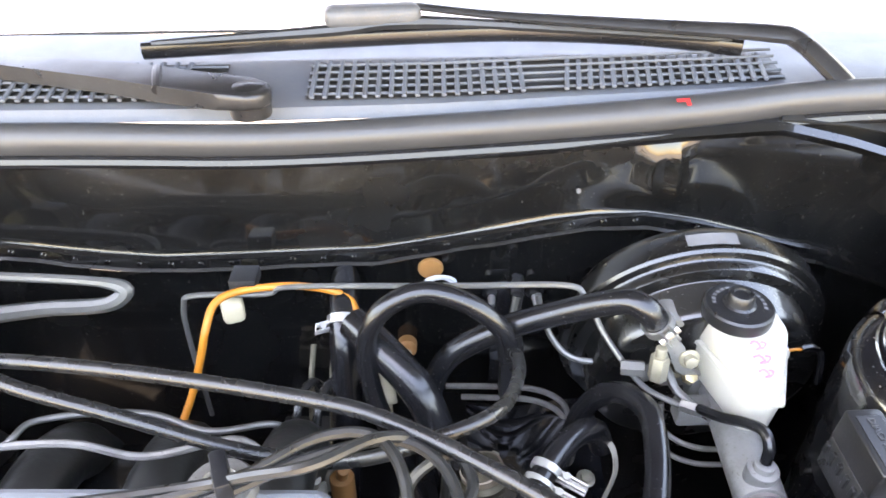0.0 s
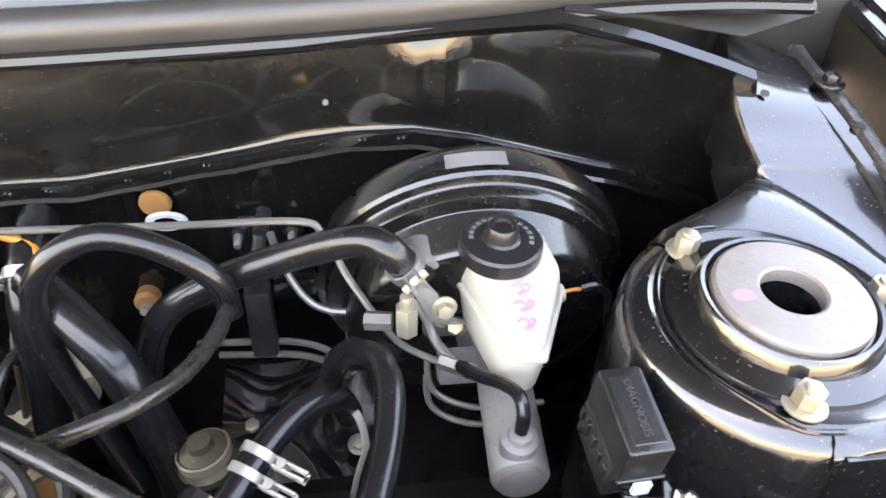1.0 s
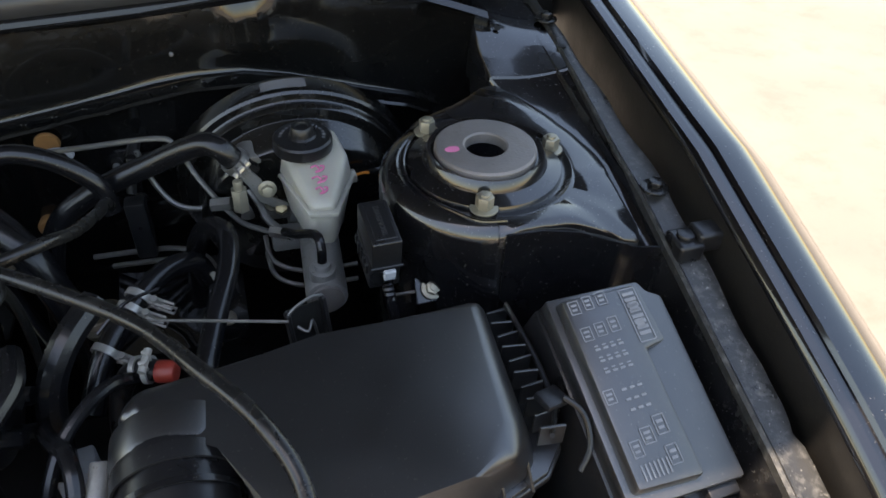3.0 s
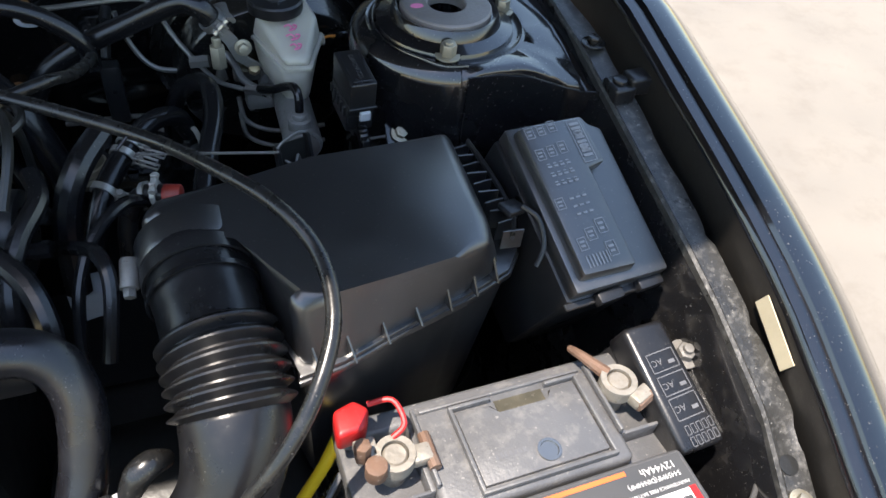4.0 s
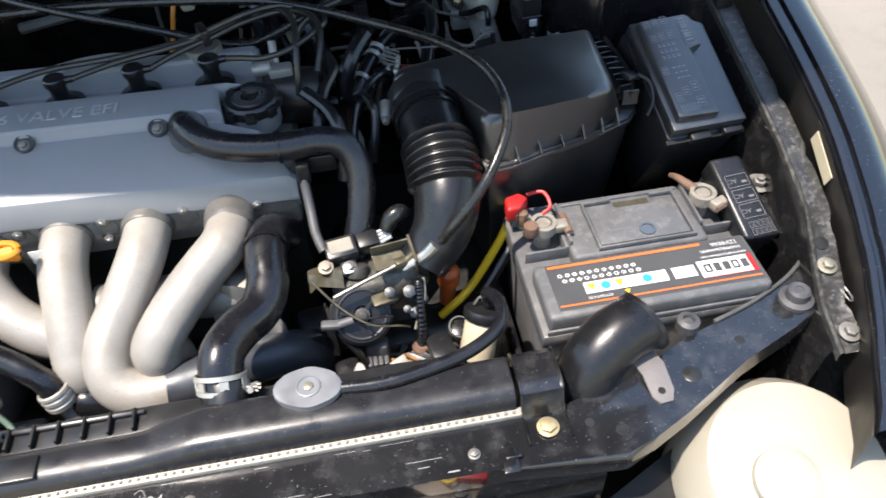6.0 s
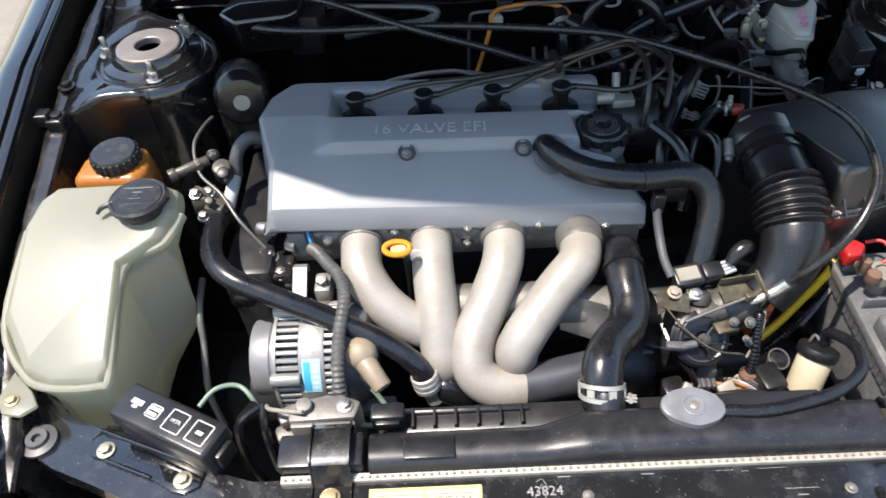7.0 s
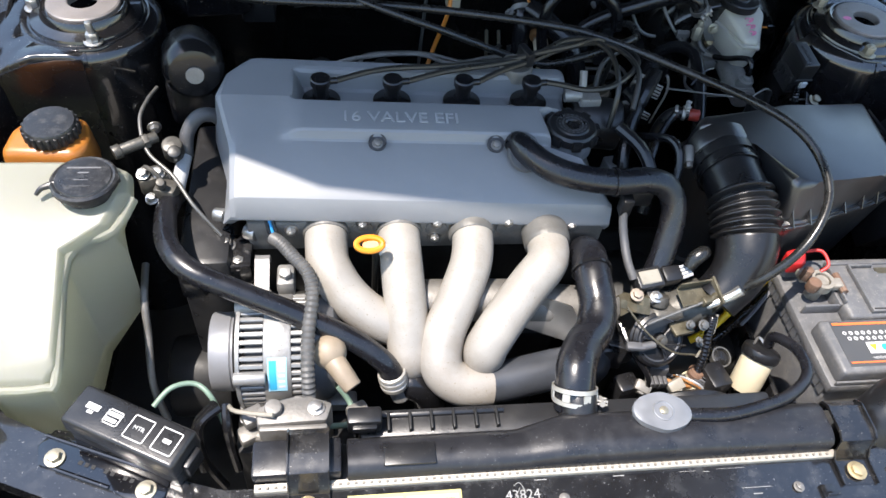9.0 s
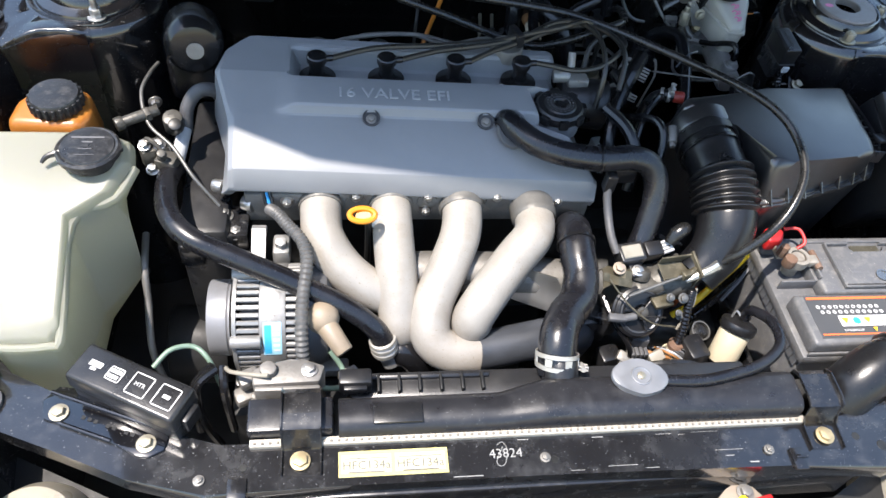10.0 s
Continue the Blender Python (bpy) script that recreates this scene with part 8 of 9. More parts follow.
# headlamps, horn plug
for X0, Y0, s, k in ((0.515, -0.110, 1, 0.98), (-0.500, -0.085, -1, 0.55)):
    hl = thing("headlamp", (X0, Y0, 0.50), "clouded cream plastic back of a headlamp", "headlamp", "headlamps")
    bm = lathe(B(), [(0.0, 0.0), (0.05 * k, -0.004), (0.085 * k, -0.018), (0.100 * k, -0.045), (0.105 * k, -0.09), (0.10 * k, -0.15)], (X0 + s * 0.02, Y0, 0.650 if s > 0 else 0.630), (0, -0.25, 1), 44)
    part("housing", bm, "lamp", hl)
    part("bulb_cover", lathe(B(), [(0.03 * k, 0.0), (0.03 * k, 0.008), (0.022 * k, 0.012), (0, 0.012)], (X0 - s * 0.005, Y0 - 0.01, 0.646 if s > 0 else 0.626), (0, -0.25, 1), 28), "lamp", hl)
hn = thing("horn_plug", (0.225, -0.10, 0.60), "tan metal bracket with a red plug before the radiator", "horn bracket")
bm = prism(B(), [(0.180, -0.105), (0.205, -0.085), (0.222, -0.076), (0.238, -0.084), (0.250, -0.100), (0.235, -0.115), (0.20, -0.115)], 0.636, 0.639, 0.001)
part("bracket", bm, "tan", hn)
part("plug", box(B(), 0.222, 0.252, -0.112, -0.098, 0.637, 0.650, 0.003, rot=12), "red", hn, "red plastic plug")
part("wire", tube(B(), [(0.20, -0.115, 0.645), (0.215, -0.098, 0.65), (0.225, -0.108, 0.648)], 0.002, 6, 5), "yellow", hn, "yellow wire")
bolt(hn, (0.226, -0.090, 0.6395), (0, 0, 1), 0.0065, 0.005, "alu_d", 1.5)

# ---- left side ----
hs = hose("power_steering_hose", [(-0.408, 0.325, 0.725), (-0.410, 0.300, 0.738), (-0.409, 0.262, 0.750), (-0.398, 0.215, 0.758), (-0.372, 0.182, 0.757), (-0.325, 0.165, 0.742), (-0.265, 0.150, 0.717), (-0.205, 0.130, 0.694), (-0.170, 0.113, 0.672), (-0.159, 0.105, 0.650)], 0.0125, "rubber_s", "thick worn black hose curving over the alternator")
bm = lathe(B(), [(0.0135, 0.010), (0.0160, 0.009), (0.0165, 0.006), (0.0150, 0.004), (0.0165, 0.002), (0.0165, -0.002), (0.0150, -0.004), (0.0165, -0.006), (0.0160, -0.011), (0.0100, -0.013)], (-0.1600, 0.1055, 0.650), (-0.2, 0.2, 0.9), 28)
part("crimp_collar", bm, "clamp", hs, "pale crimped hose collar")
bm = B()
cyl(bm, (-0.157, 0.104, 0.64), (-0.150, 0.098, 0.62), 0.011, 18)
part("stub", bm, "alu", hs, "bare metal stub")
hose("lower_hose", [(-0.150, 0.112, 0.625), (-0.135, 0.108, 0.628), (-0.120, 0.104, 0.612), (-0.11, 0.10, 0.57)], 0.019, "rubber", "thick black lower coolant hose")
u = hose("breather_hose", [(-0.352, 0.398, 0.765), (-0.362, 0.393, 0.788), (-0.380, 0.386, 0.792), (-0.394, 0.376, 0.775), (-0.398, 0.364, 0.75)], 0.0085, "rubber_g", "dull grey-black hose bending down beside the head")
bm = cyl(B(), (-0.399, 0.362, 0.752), (-0.406, 0.322, 0.735), 0.0085, 18, bev=0.001)
part("pipe", bm, "print", u, "pale grey metal pipe")
hose("pale_wire", [(-0.437, 0.45, 0.785), (-0.443, 0.42, 0.79), (-0.447, 0.385, 0.788), (-0.435, 0.345, 0.775), (-0.405, 0.315, 0.765), (-0.380, 0.282, 0.748), (-0.352, 0.262, 0.72)], 0.0023, "pipe", "thin pale wire hanging beside the strut tower", "wire")
sg = thing("sensor_valve", (-0.44, 0.33, 0.70), "dirty silver valve and fittings beside the engine", "valve")
bm = B()
cyl(bm, (-0.468, 0.338, 0.780), (-0.425, 0.362, 0.783), 0.0065, 16, bev=0.001)
cyl(bm, (-0.470, 0.336, 0.780), (-0.462, 0.341, 0.7805), 0.0085, 16, bev=0.001)
cyl(bm, (-0.440, 0.353, 0.7818), (-0.434, 0.3565, 0.782), 0.0088, 6, bev=0.001)
box(bm, -0.425, -0.400, 0.296, 0.318, 0.742, 0.758, 0.003, rot=-15)
cyl(bm, (-0.418, 0.305, 0.755), (-0.415, 0.298, 0.772), 0.005, 10, bev=0.001)
tube(bm, [(-0.44, 0.33, 0.762), (-0.432, 0.318, 0.775), (-0.42, 0.31, 0.77), (-0.412, 0.30, 0.75)], 0.0028, 8, 4)
box(bm, -0.447, -0.412, 0.312, 0.338, 0.735, 0.762, 0.006, rot=20)
cyl(bm, (-0.41, 0.36, 0.755), (-0.408, 0.352, 0.780), 0.012, 20, bev=0.003)
part("body", bm, "tbody", sg)
bm = B()
cyl(bm, (-0.405, 0.346, 0.768), (-0.404, 0.340, 0.780), 0.008, 18, bev=0.002)
part("knob", bm, "dark", sg)
for p_ in ((-0.438, 0.318, 0.764), (-0.422, 0.322, 0.762), (-0.43, 0.30, 0.742)):
    bolt(sg, p_, (0, -0.3, 1), 0.0055, 0.006, "steel", 1.4)
eb = thing("engine_mount", (-0.36, 0.25, 0.62), "black engine mount bracket with bolts", "engine mount")
bm = B()
box(bm, -0.385, -0.318, 0.225, 0.275, 0.675, 0.708, 0.004)
box(bm, -0.40, -0.37, 0.215, 0.25, 0.66, 0.70, 0.006)
part("bracket", bm, "paint_dusty", eb)
for p_ in ((-0.347, 0.256, 0.708), (-0.388, 0.235, 0.702), (-0.333, 0.235, 0.70)):
    bolt(eb, p_, (0, 0, 1), 0.0065, 0.007, "steel", 1.6, 0.004)
bm = B()
cyl(bm, (-0.325, 0.268, 0.720), (-0.312, 0.262, 0.722), 0.009, 14, bev=0.001)
cyl(bm, (-0.357, 0.275, 0.742), (-0.345, 0.270, 0.745), 0.008, 14, bev=0.001)
part("bolt_end", bm, "steel", eb, "bright bolt ends")
bm = loft(B(), [[(-0.311, y, z), (-0.295, y, z)] for y, z in ((0.232, 0.715), (0.226, 0.726), (0.218, 0.729), (0.190, 0.715), (0.165, 0.700))], 0.006)
part("arm", bm, "alu", alt, "bare aluminium adjusting arm")
bm = box(B(), -0.288, -0.268, 0.195, 0.225, 0.688, 0.712, 0.004)
cyl(bm, (-0.278, 0.208, 0.71), (-0.278, 0.205, 0.722), 0.007, 6, bev=0.001)
part("slide_block", bm, "alu", alt, "dirty aluminium slide block")
sl = thing("wire_sleeve", (-0.27, 0.2, 0.70), "grey corrugated wiring sleeve down to the alternator", "wire sleeve", "wire sleeves")
part("sleeve", ribbed(B(), [(-0.292, 0.249, 0.728), (-0.283, 0.236, 0.735), (-0.268, 0.214, 0.737), (-0.252, 0.192, 0.735), (-0.247, 0.165, 0.728), (-0.251, 0.125, 0.719), (-0.252, 0.090, 0.706), (-0.251, 0.068, 0.68), (-0.25, 0.055, 0.64)], 0.0078), "sleeve", sl)
for k, dx in enumerate((0.0, 0.004, 0.008)):
    hose("wire", [(-0.300 + dx, 0.262, 0.745), (-0.296 + dx, 0.252, 0.732), (-0.288, 0.245, 0.724)], 0.0018, "blue" if k == 1 else "rubber", "thin wire entering the corrugated sleeve", "wire", "loose wires", 4, 6)
hose("green_wire", [(-0.412, 0.075, 0.665), (-0.395, 0.092, 0.672), (-0.372, 0.098, 0.668), (-0.355, 0.085, 0.66), (-0.345, 0.07, 0.63)], 0.0029, "green", "pale green wire looping behind the relay box", "wire")
hose("green_wire", [(-0.222, 0.098, 0.650), (-0.208, 0.085, 0.63), (-0.21, 0.06, 0.635), (-0.232, 0.045, 0.66)], 0.0032, "green", "pale green alternator wire", "wire")
hose("dark_pipe", [(-0.45, 0.27, 0.66), (-0.445, 0.22, 0.655), (-0.443, 0.192, 0.623), (-0.44, 0.15, 0.58), (-0.43, 0.13, 0.53)], 0.0045, "alu_d", "grey metal pipe dropping between bottle and alternator", "pipe")
for k, pts in enumerate(([(-0.345, 0.07, 0.665), (-0.365, 0.05, 0.66), (-0.36, 0.03, 0.62), (-0.345, 0.02, 0.58)], [(-0.338, 0.072, 0.668), (-0.335, 0.045, 0.655), (-0.33, 0.03, 0.60)], [(-0.35, 0.075, 0.665), (-0.372, 0.06, 0.64), (-0.37, 0.04, 0.58)])):
    hose("wire", pts, 0.005, "rubber", "thick black wiring beside the radiator", "wire", "loose wires", 6, 8)
hose("pale_wire", [(-0.335, 0.07, 0.668), (-0.325, 0.055, 0.684), (-0.300, 0.045, 0.694), (-0.285, 0.04, 0.70)], 0.0024, "cream", "short pale wire beside the alternator bracket", "wire")
wp = thing("alternator_bracket", (-0.27, 0.05, 0.60), "dirty cast aluminium bracket between alternator and radiator", "bracket")
bm = prism(B(), [(-0.302, 0.034), (-0.232, 0.036), (-0.226, 0.056), (-0.252, 0.066), (-0.262, 0.060), (-0.290, 0.062), (-0.304, 0.052)], 0.625, 0.692, 0.004, 2)
part("casting", bm, "alu_d", wp)
part("boss", cyl(B(), (-0.286, 0.050, 0.690), (-0.286, 0.050, 0.700), 0.009, 18, bev=0.002), "alu_d", wp)
bolt(wp, (-0.243, 0.050, 0.692), (0, 0, 1), 0.006, 0.005, "steel", 1.5)
part("rib", box(B(), -0.300, -0.232, 0.029, 0.035, 0.640, 0.688, 0.002), "alu_d", wp)
for x, y, z in ((-0.31, 0.06, 0.66), (-0.315, 0.05, 0.64), (-0.20, 0.075, 0.63), (-0.185, 0.07, 0.62)):
    bm = B()
    box(bm, x - 0.012, x + 0.012, y - 0.010, y + 0.010, z - 0.008, z + 0.008, 0.004, rot=25)
    cyl(bm, (x, y, z), (x + 0.018, y - 0.006, z + 0.004), 0.006, 10)
    t = thing("connector", (x, y, z), "dirty pale connector in the gap behind the radiator", "connector", "connectors")
    part("housing", bm, "alu_d", t)
bm = B()
box(bm, -0.212, -0.178, 0.018, 0.036, 0.695, 0.718, 0.003)
box(bm, -0.207, -0.183, 0.014, 0.020, 0.700, 0.712, 0.001)
part("hose_clip", bm, "plastic", shroud, "black plastic clip on the shroud")
# compressor mass low on the left
bm = B()
cyl(bm, (-0.44, 0.22, 0.48), (-0.36, 0.22, 0.48), 0.055, 28, bev=0.006)
box(bm, -0.34, -0.20, 0.06, 0.14, 0.36, 0.57, 0.01)
part("pump", bm, "inner", engine, "dark pump low beside the engine")

# wipers
wa = thing("wiper", (0.0, 0.765, 0.93), "black windscreen wiper arm parked on the cowl", "wiper", "wipers")
bm = prism(B(), [(-0.45, 0.845), (-0.238, 0.802), (-0.127, 0.767), (-0.078, 0.748), (-0.03, 0.732), (-0.006, 0.727), (0.008, 0.73), (0.014, 0.742), (0.01, 0.758), (-0.006, 0.77), (-0.035, 0.775), (-0.106, 0.799), (-0.256, 0.828), (-0.46, 0.865)], 0.940, 0.954, 0.004, 3)
part("arm", bm, "plastic_d", wa)
part("hinge", tube(B(), [(-0.080, 0.749, 0.951), (-0.086, 0.770, 0.953), (-0.092, 0.792, 0.952)], 0.0045, 10, 4), "plastic", wa, "hinge step across the arm")
part("pivot_cap", lathe(B(), [(0.017, -0.025), (0.017, -0.004), (0.012, 0.0), (0.0, 0.001)], (-0.006, 0.748, 0.9545), (0, 0, 1), 24), "plastic", wa)
w2 = thing("wiper", (0.49, 0.78, 0.93), "long black windscreen wiper lying along the glass", "wiper", "wipers")
bm = tube(B(), [(0.505, 0.765, 0.935), (0.490, 0.785, 0.950), (0.468, 0.812, 0.966), (0.445, 0.818, 0.970), (0.36, 0.832, 0.972), (0.21, 0.855, 0.976), (0.13, 0.872, 0.980)], [0.013, 0.012, 0.0115, 0.011, 0.0085, 0.0055, 0.005], 10, 6, flat=0.6)
part("arm", bm, "plastic_d", w2)
bm = tube(B(), [(-0.12, 0.838, 0.951), (0.05, 0.855, 0.954), (0.21, 0.864, 0.956), (0.34, 0.855, 0.954), (0.43, 0.835, 0.950)], 0.005, 8, 6, flat=1.6)
part("blade", bm, "rubber", w2)
bm = tube(B(), [(-0.11, 0.838, 0.958), (0.05, 0.855, 0.963), (0.11, 0.862, 0.968), (0.21, 0.864, 0.964), (0.42, 0.838, 0.957)], [0.003, 0.006, 0.007, 0.005, 0.003], 8, 6)
part("blade_frame", bm, "plastic_d", w2)
bm = B()
box(bm, 0.045, 0.135, 0.853, 0.877, 0.964, 0.984, 0.008, 3, rot=6)
part("blade_holder", bm, "plastic_g", w2, "grey wiper blade holder")

# loose wiring harness to fill the gap behind the intake hose
for pts, r, m_, lab_ in (([(0.17, 0.40, 0.75), (0.185, 0.37, 0.775), (0.20, 0.345, 0.79), (0.205, 0.32, 0.78), (0.195, 0.29, 0.74)], 0.0055, "rubber", "black wiring bundle beside the intake hose"),
                         ([(0.24, 0.42, 0.765), (0.22, 0.40, 0.785), (0.195, 0.37, 0.78), (0.18, 0.34, 0.755), (0.175, 0.31, 0.72)], 0.0048, "rubber", "black wiring bundle beside the intake hose"),
                         ([(0.13, 0.36, 0.80), (0.155, 0.33, 0.79), (0.165, 0.30, 0.77), (0.16, 0.28, 0.73)], 0.008, "rubber", "black wiring bundle beside the oil filler"),
                         ([(0.16, 0.43, 0.80), (0.165, 0.40, 0.80), (0.15, 0.37, 0.79), (0.14, 0.34, 0.77), (0.14, 0.31, 0.73)], 0.0075, "rubber", "black wiring bundle beside the oil filler"),
                         ([(0.21, 0.47, 0.80), (0.19, 0.44, 0.79), (0.175, 0.42, 0.76), (0.17, 0.40, 0.70)], 0.0105, "rubber", "black hose joint behind the distributor")):
    hose("wiring_bundle", pts, r, m_, lab_, "wiring", "wiring bundles", 6, 10)
rc = thing("connector", (0.25, 0.412, 0.74), "red-brown connector with a black elbow and pale hose clips", "connector", "connectors")
part("housing", cyl(B(), (0.248, 0.414, 0.776), (0.262, 0.4095, 0.7766), 0.0082, 16, bev=0.002), "plug_red", rc)
part("elbow", tube(B(), [(0.250, 0.4135, 0.776), (0.238, 0.420, 0.774), (0.226, 0.424, 0.764), (0.216, 0.420, 0.742), (0.212, 0.41, 0.71)], 0.0078, 14, 6), "rubber_m", rc, "black rubber elbow")
clamp(rc, (0.243, 0.417, 0.7755), (0.85, -0.3, 0.1), 0.0082, "clamp", 0.004, (0, -0.3, 1))
clamp(rc, (0.236, 0.421, 0.773), (0.75, -0.3, 0.3), 0.0082, "clamp", 0.004, None)
wpl = thing("connector", (0.172, 0.415, 0.66), "pale grey block connector on the gearbox harness", "connector", "connectors")
part("housing", box(B(), 0.157, 0.187, 0.402, 0.428, 0.660, 0.690, 0.003, rot=10), "print", wpl)
bm = tube(B(), [(0.232, 0.466, 0.778), (0.29, 0.444, 0.786), (0.342, 0.425, 0.792)], 0.0012, 6, 4)
t = thing("rod", (0.30, 0.45, 0.79), "thin bare steel rod behind the filter box", "rod")
part("wire", bm, "alu_d", t)
cb = thing("bracket", (0.358, 0.43, 0.70), "black open clip bracket behind the filter box", "bracket")
CBM = pose(0.358, 0.430, 0.760, -18, 0, 14)
for x0, x1, z0, z1 in ((-0.016, -0.0125, -0.05, 0.030), (0.0125, 0.016, -0.05, 0.036), (-0.016, 0.016, -0.05, -0.044)):
    part("frame_bar", prism(B(), [(x0, -0.004), (x1, -0.004), (x1, 0.006), (x0, 0.006)], z0, z1, 0.0008, 1, CBM), "plastic", cb)
part("back_plate", prism(B(), [(-0.014, 0.006), (0.016, 0.006), (0.016, 0.008), (-0.014, 0.008)], -0.05, 0.030, 0.0005, 1, CBM), "dark", cb)
part("clip_wire", tube(B(), [CBM @ Vector(q) for q in ((-0.015, 0, 0.028), (-0.008, -0.001, 0.034), (0.006, 0, 0.038), (0.014, 0.001, 0.036))], 0.0013, 6, 4), "pipe", cb, "thin steel clip wire")
part("inner_wire", tube(B(), [CBM @ Vector(q) for q in ((-0.008, 0.003, 0.016), (-0.002, -0.002, 0.012), (0.004, 0.002, 0.018), (0.006, 0.003, 0.002))], 0.0012, 6, 4), "pipe", cb, "thin steel clip wire")
part("sleeve", ribbed(B(), [(0.423, 0.466, 0.785), (0.424, 0.456, 0.770), (0.428, 0.446, 0.735), (0.432, 0.438, 0.68)], 0.0052), "rubber", rl, "black corrugated sleeve")
bolt(tower, (-0.45, 0.44, 0.73), (0.3, -1, 0), 0.006, 0.006, "steel", 1.5)
tg = thing("tower_bracket", (0.461, 0.462, 0.72), "small black bolted bracket at the foot of the strut tower", "bracket")
part("plate", prism(B(), [(-0.016, -0.010), (0.012, -0.012), (0.016, 0.006), (-0.012, 0.012)], -0.002, 0.001, 0.0006, 1, pose(0.461, 0.466, 0.762, 38, 0, 10)), "paint_dusty", tg)
bolt(tg, (0.461, 0.464, 0.7635), (0, -0.6, 0.8), 0.0062, 0.006, "zinc_d", 1.5, 0.003)
part("rod", tube(B(), [(0.428, 0.470, 0.757), (0.440, 0.468, 0.759), (0.456, 0.465, 0.762)], 0.0014, 6, 3), "pipe", tg, "thin steel rod")
part("leg", box(B(), 0.458, 0.466, 0.468, 0.474, 0.70, 0.762, 0.001), "paint_dusty", tg)
# master cylinder fittings
bm = loft(B(), [[(0.311, 0.638, 0.790), (0.322, 0.632, 0.794)], [(0.330, 0.630, 0.766), (0.341, 0.625, 0.770)], [(0.343, 0.628, 0.748), (0.354, 0.622, 0.752)]], 0.004)
arm = part("stay_arm", bm, "alu_d", mc, "dull grey stay arm")
bolt(arm, (0.346, 0.622, 0.754), (0.1, -0.6, 0.8), 0.006, 0.006, "olive", 1.5, 0.003)
bm = tube(B(), [(0.322, 0.632, 0.765), (0.325, 0.626, 0.772), (0.334, 0.612, 0.762), (0.340, 0.598, 0.752), (0.352, 0.580, 0.750)], 0.0038, 10, 5)
part("outlet_pipe", bm, "pipe", mc, "dull steel outlet pipe")
bm = B()
cyl(bm, (0.322, 0.633, 0.735), (0.322, 0.632, 0.765), 0.0085, 14, bev=0.001)
cyl(bm, (0.322, 0.632, 0.765), (0.322, 0.632, 0.775), 0.006, 6, bev=0.001)
box(bm, 0.333, 0.362, 0.618, 0.632, 0.735, 0.752, 0.004)
part("valve_block", bm, "alu_d", mc, "silver valve block")
bm = B()
cyl(bm, (0.353, 0.612, 0.752), (0.353, 0.606, 0.760), 0.006, 6, bev=0.001)
part("bleed_screw", bm, "zinc", mc, "brass bleed screw")
bm = tube(B(), [(0.352, 0.578, 0.752), (0.362, 0.560, 0.762), (0.371, 0.543, 0.775), (0.377, 0.528, 0.783), (0.3785, 0.518, 0.778), (0.378, 0.515, 0.765)], 0.0042, 10, 5)
part("level_lead", bm, "rubber", mc, "black level sensor lead")
part("end_plug", lathe(B(), [(0.0145, 0), (0.0145, 0.003), (0.012, 0.004), (0, 0.004)], (0.379, 0.503, 0.733), (-0.04, -1, 0.0), 24), "plate", mc, "dull end plug")
bm = prism(B(), [(0.335, 0.485), (0.365, 0.482), (0.372, 0.495), (0.350, 0.51)], 0.665, 0.670, 0.001)
part("stay", bm, "tan", mc, "tan steel stay")

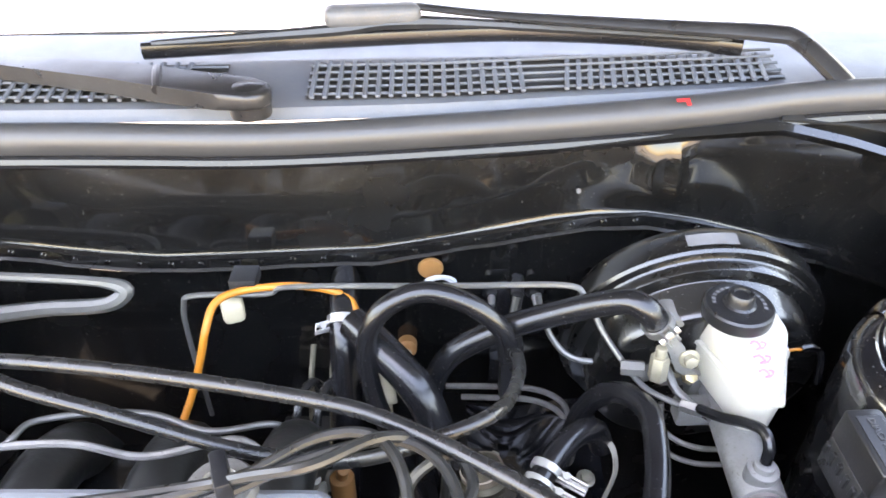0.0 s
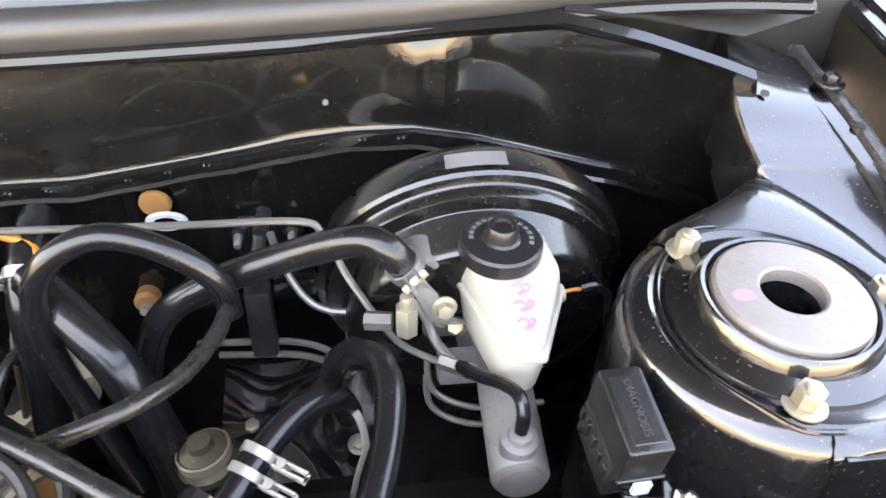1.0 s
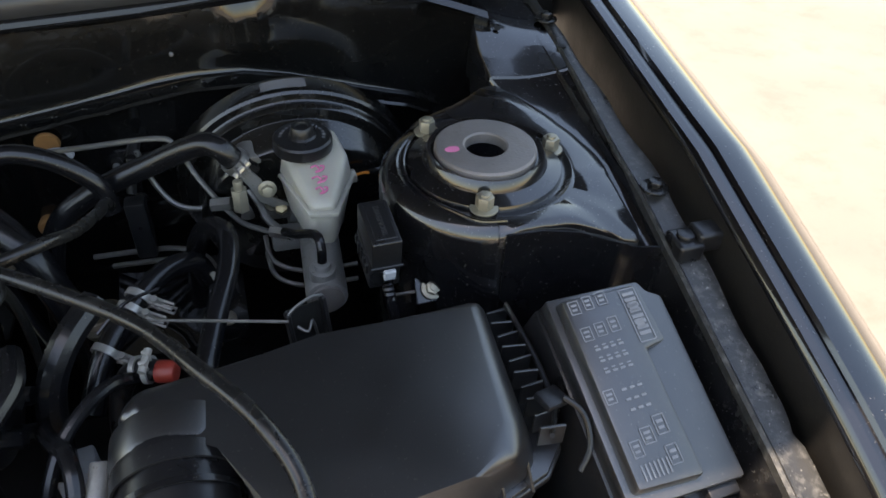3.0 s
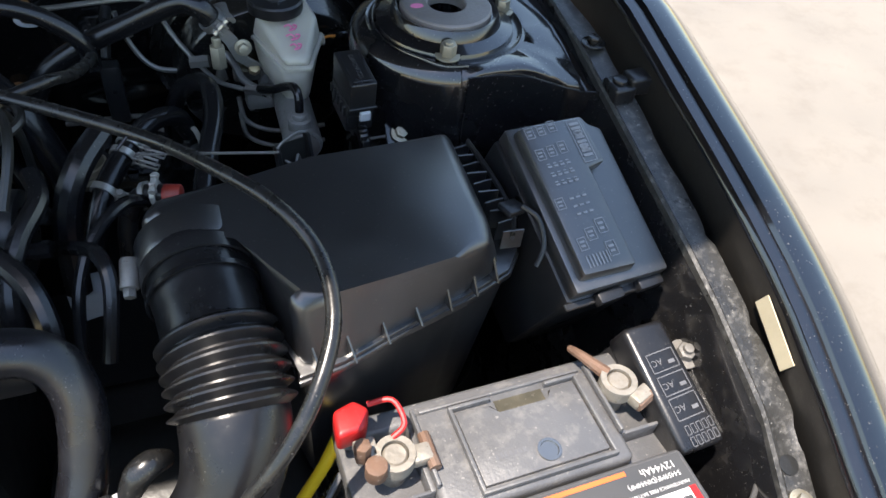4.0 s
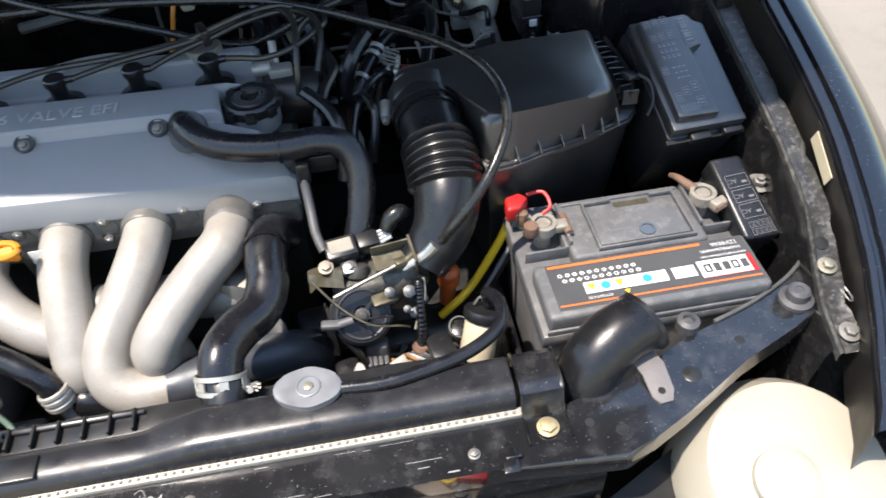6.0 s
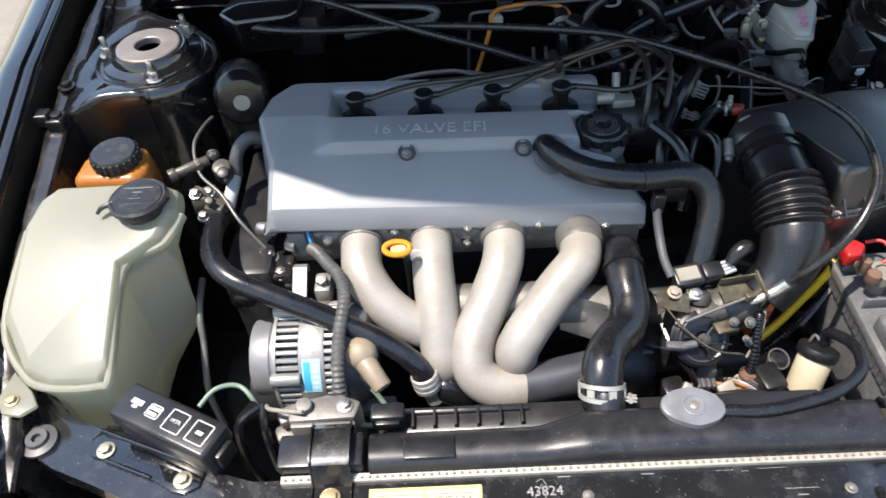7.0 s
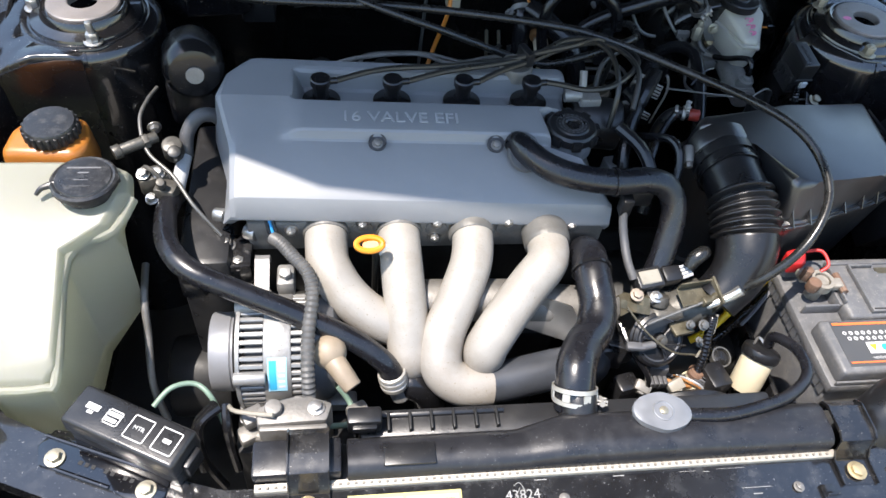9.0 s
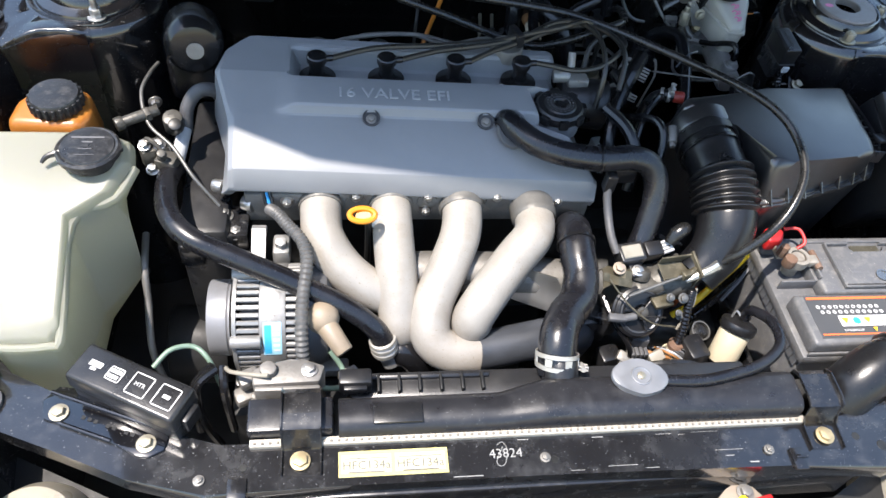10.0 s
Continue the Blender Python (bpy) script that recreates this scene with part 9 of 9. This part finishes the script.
# intake plenum and runners behind the head
pl = thing("intake_plenum", (-0.12, 0.58, 0.55), "glossy black intake plenum low behind the engine", "intake plenum")
part("chamber", tube(B(), [(-0.36, 0.575, 0.635), (-0.30, 0.578, 0.640), (-0.15, 0.580, 0.642), (-0.06, 0.578, 0.638), (-0.02, 0.575, 0.63)], [0.030, 0.046, 0.050, 0.046, 0.028], 28, 8), "booster", pl)
for x in (-0.29, -0.20, -0.11, -0.03):
    part("runner", tube(B(), [(x, 0.572, 0.640), (x, 0.535, 0.675), (x, 0.49, 0.690), (x, 0.445, 0.685)], 0.021, 18, 6), "booster", pl)
part("round_cap", lathe(B(), [(0.022, 0.0), (0.022, 0.012), (0.019, 0.015), (0.0, 0.016)], (-0.003, 0.515, 0.722), (0, 0, 1), 28), "print", pl, "pale round cap")
hose("pale_pipe", [(-0.25, 0.545, 0.70), (-0.189, 0.561, 0.74), (-0.171, 0.585, 0.742), (-0.093, 0.593, 0.740), (-0.034, 0.573, 0.740), (0.014, 0.581, 0.738), (0.03, 0.60, 0.70)], 0.0028, "pipe", "thin grey metal pipe along the intake", "pipe")
vs_ = thing("vacuum_switch", (0.04, 0.60, 0.62), "dirty beige vacuum switches on the firewall side of the engine", "vacuum switch")
for k, (x, y, z) in enumerate(((0.022, 0.605, 0.668), (0.045, 0.600, 0.674), (0.062, 0.590, 0.660), (0.038, 0.585, 0.655))):
    bm = cyl(B(), (x, y, z - 0.05), (x, y, z), 0.011, 16, bev=0.002)
    cyl(bm, (x, y, z), (x + 0.003, y - 0.004, z + 0.014), 0.0055, 12, bev=0.001)
    part("switch", bm, "cream" if k % 2 else "brown", vs_)
for dx in (0.0, 0.018):
    hose("vacuum_hose", [(0.022 + dx, 0.605, 0.68), (0.025 + dx, 0.625, 0.71), (0.035 + dx, 0.65, 0.715), (0.05 + dx, 0.66, 0.68)], 0.004, "rubber_d", "thin olive-black vacuum hose behind the engine", "hose")
fs = thing("firewall_strip", (0.208, 0.735, 0.62), "black stamped bracket strip on the firewall", "bracket")
part("strip", box(B(), 0.200, 0.218, 0.733, 0.737, 0.63, 0.76, 0.001), "paint_dusty", fs)
bolt(fs, (0.2135, 0.733, 0.700), (0, -1, 0), 0.005, 0.005, "dark", 1.5)
tp = thing("firewall_plug", (0.116, 0.72, 0.68), "rusty tan stud cap on the firewall", "plug")
part("cap", lathe(B(), [(0.010, 0.0), (0.010, 0.012), (0.007, 0.015), (0.0, 0.016)], (0.116, 0.742, 0.676), (0, -1, 0.2), 20), "brown", tp)
bolt(tp, (0.116, 0.727, 0.676), (0, -1, 0.2), 0.004, 0.006, "tan", 1.3)
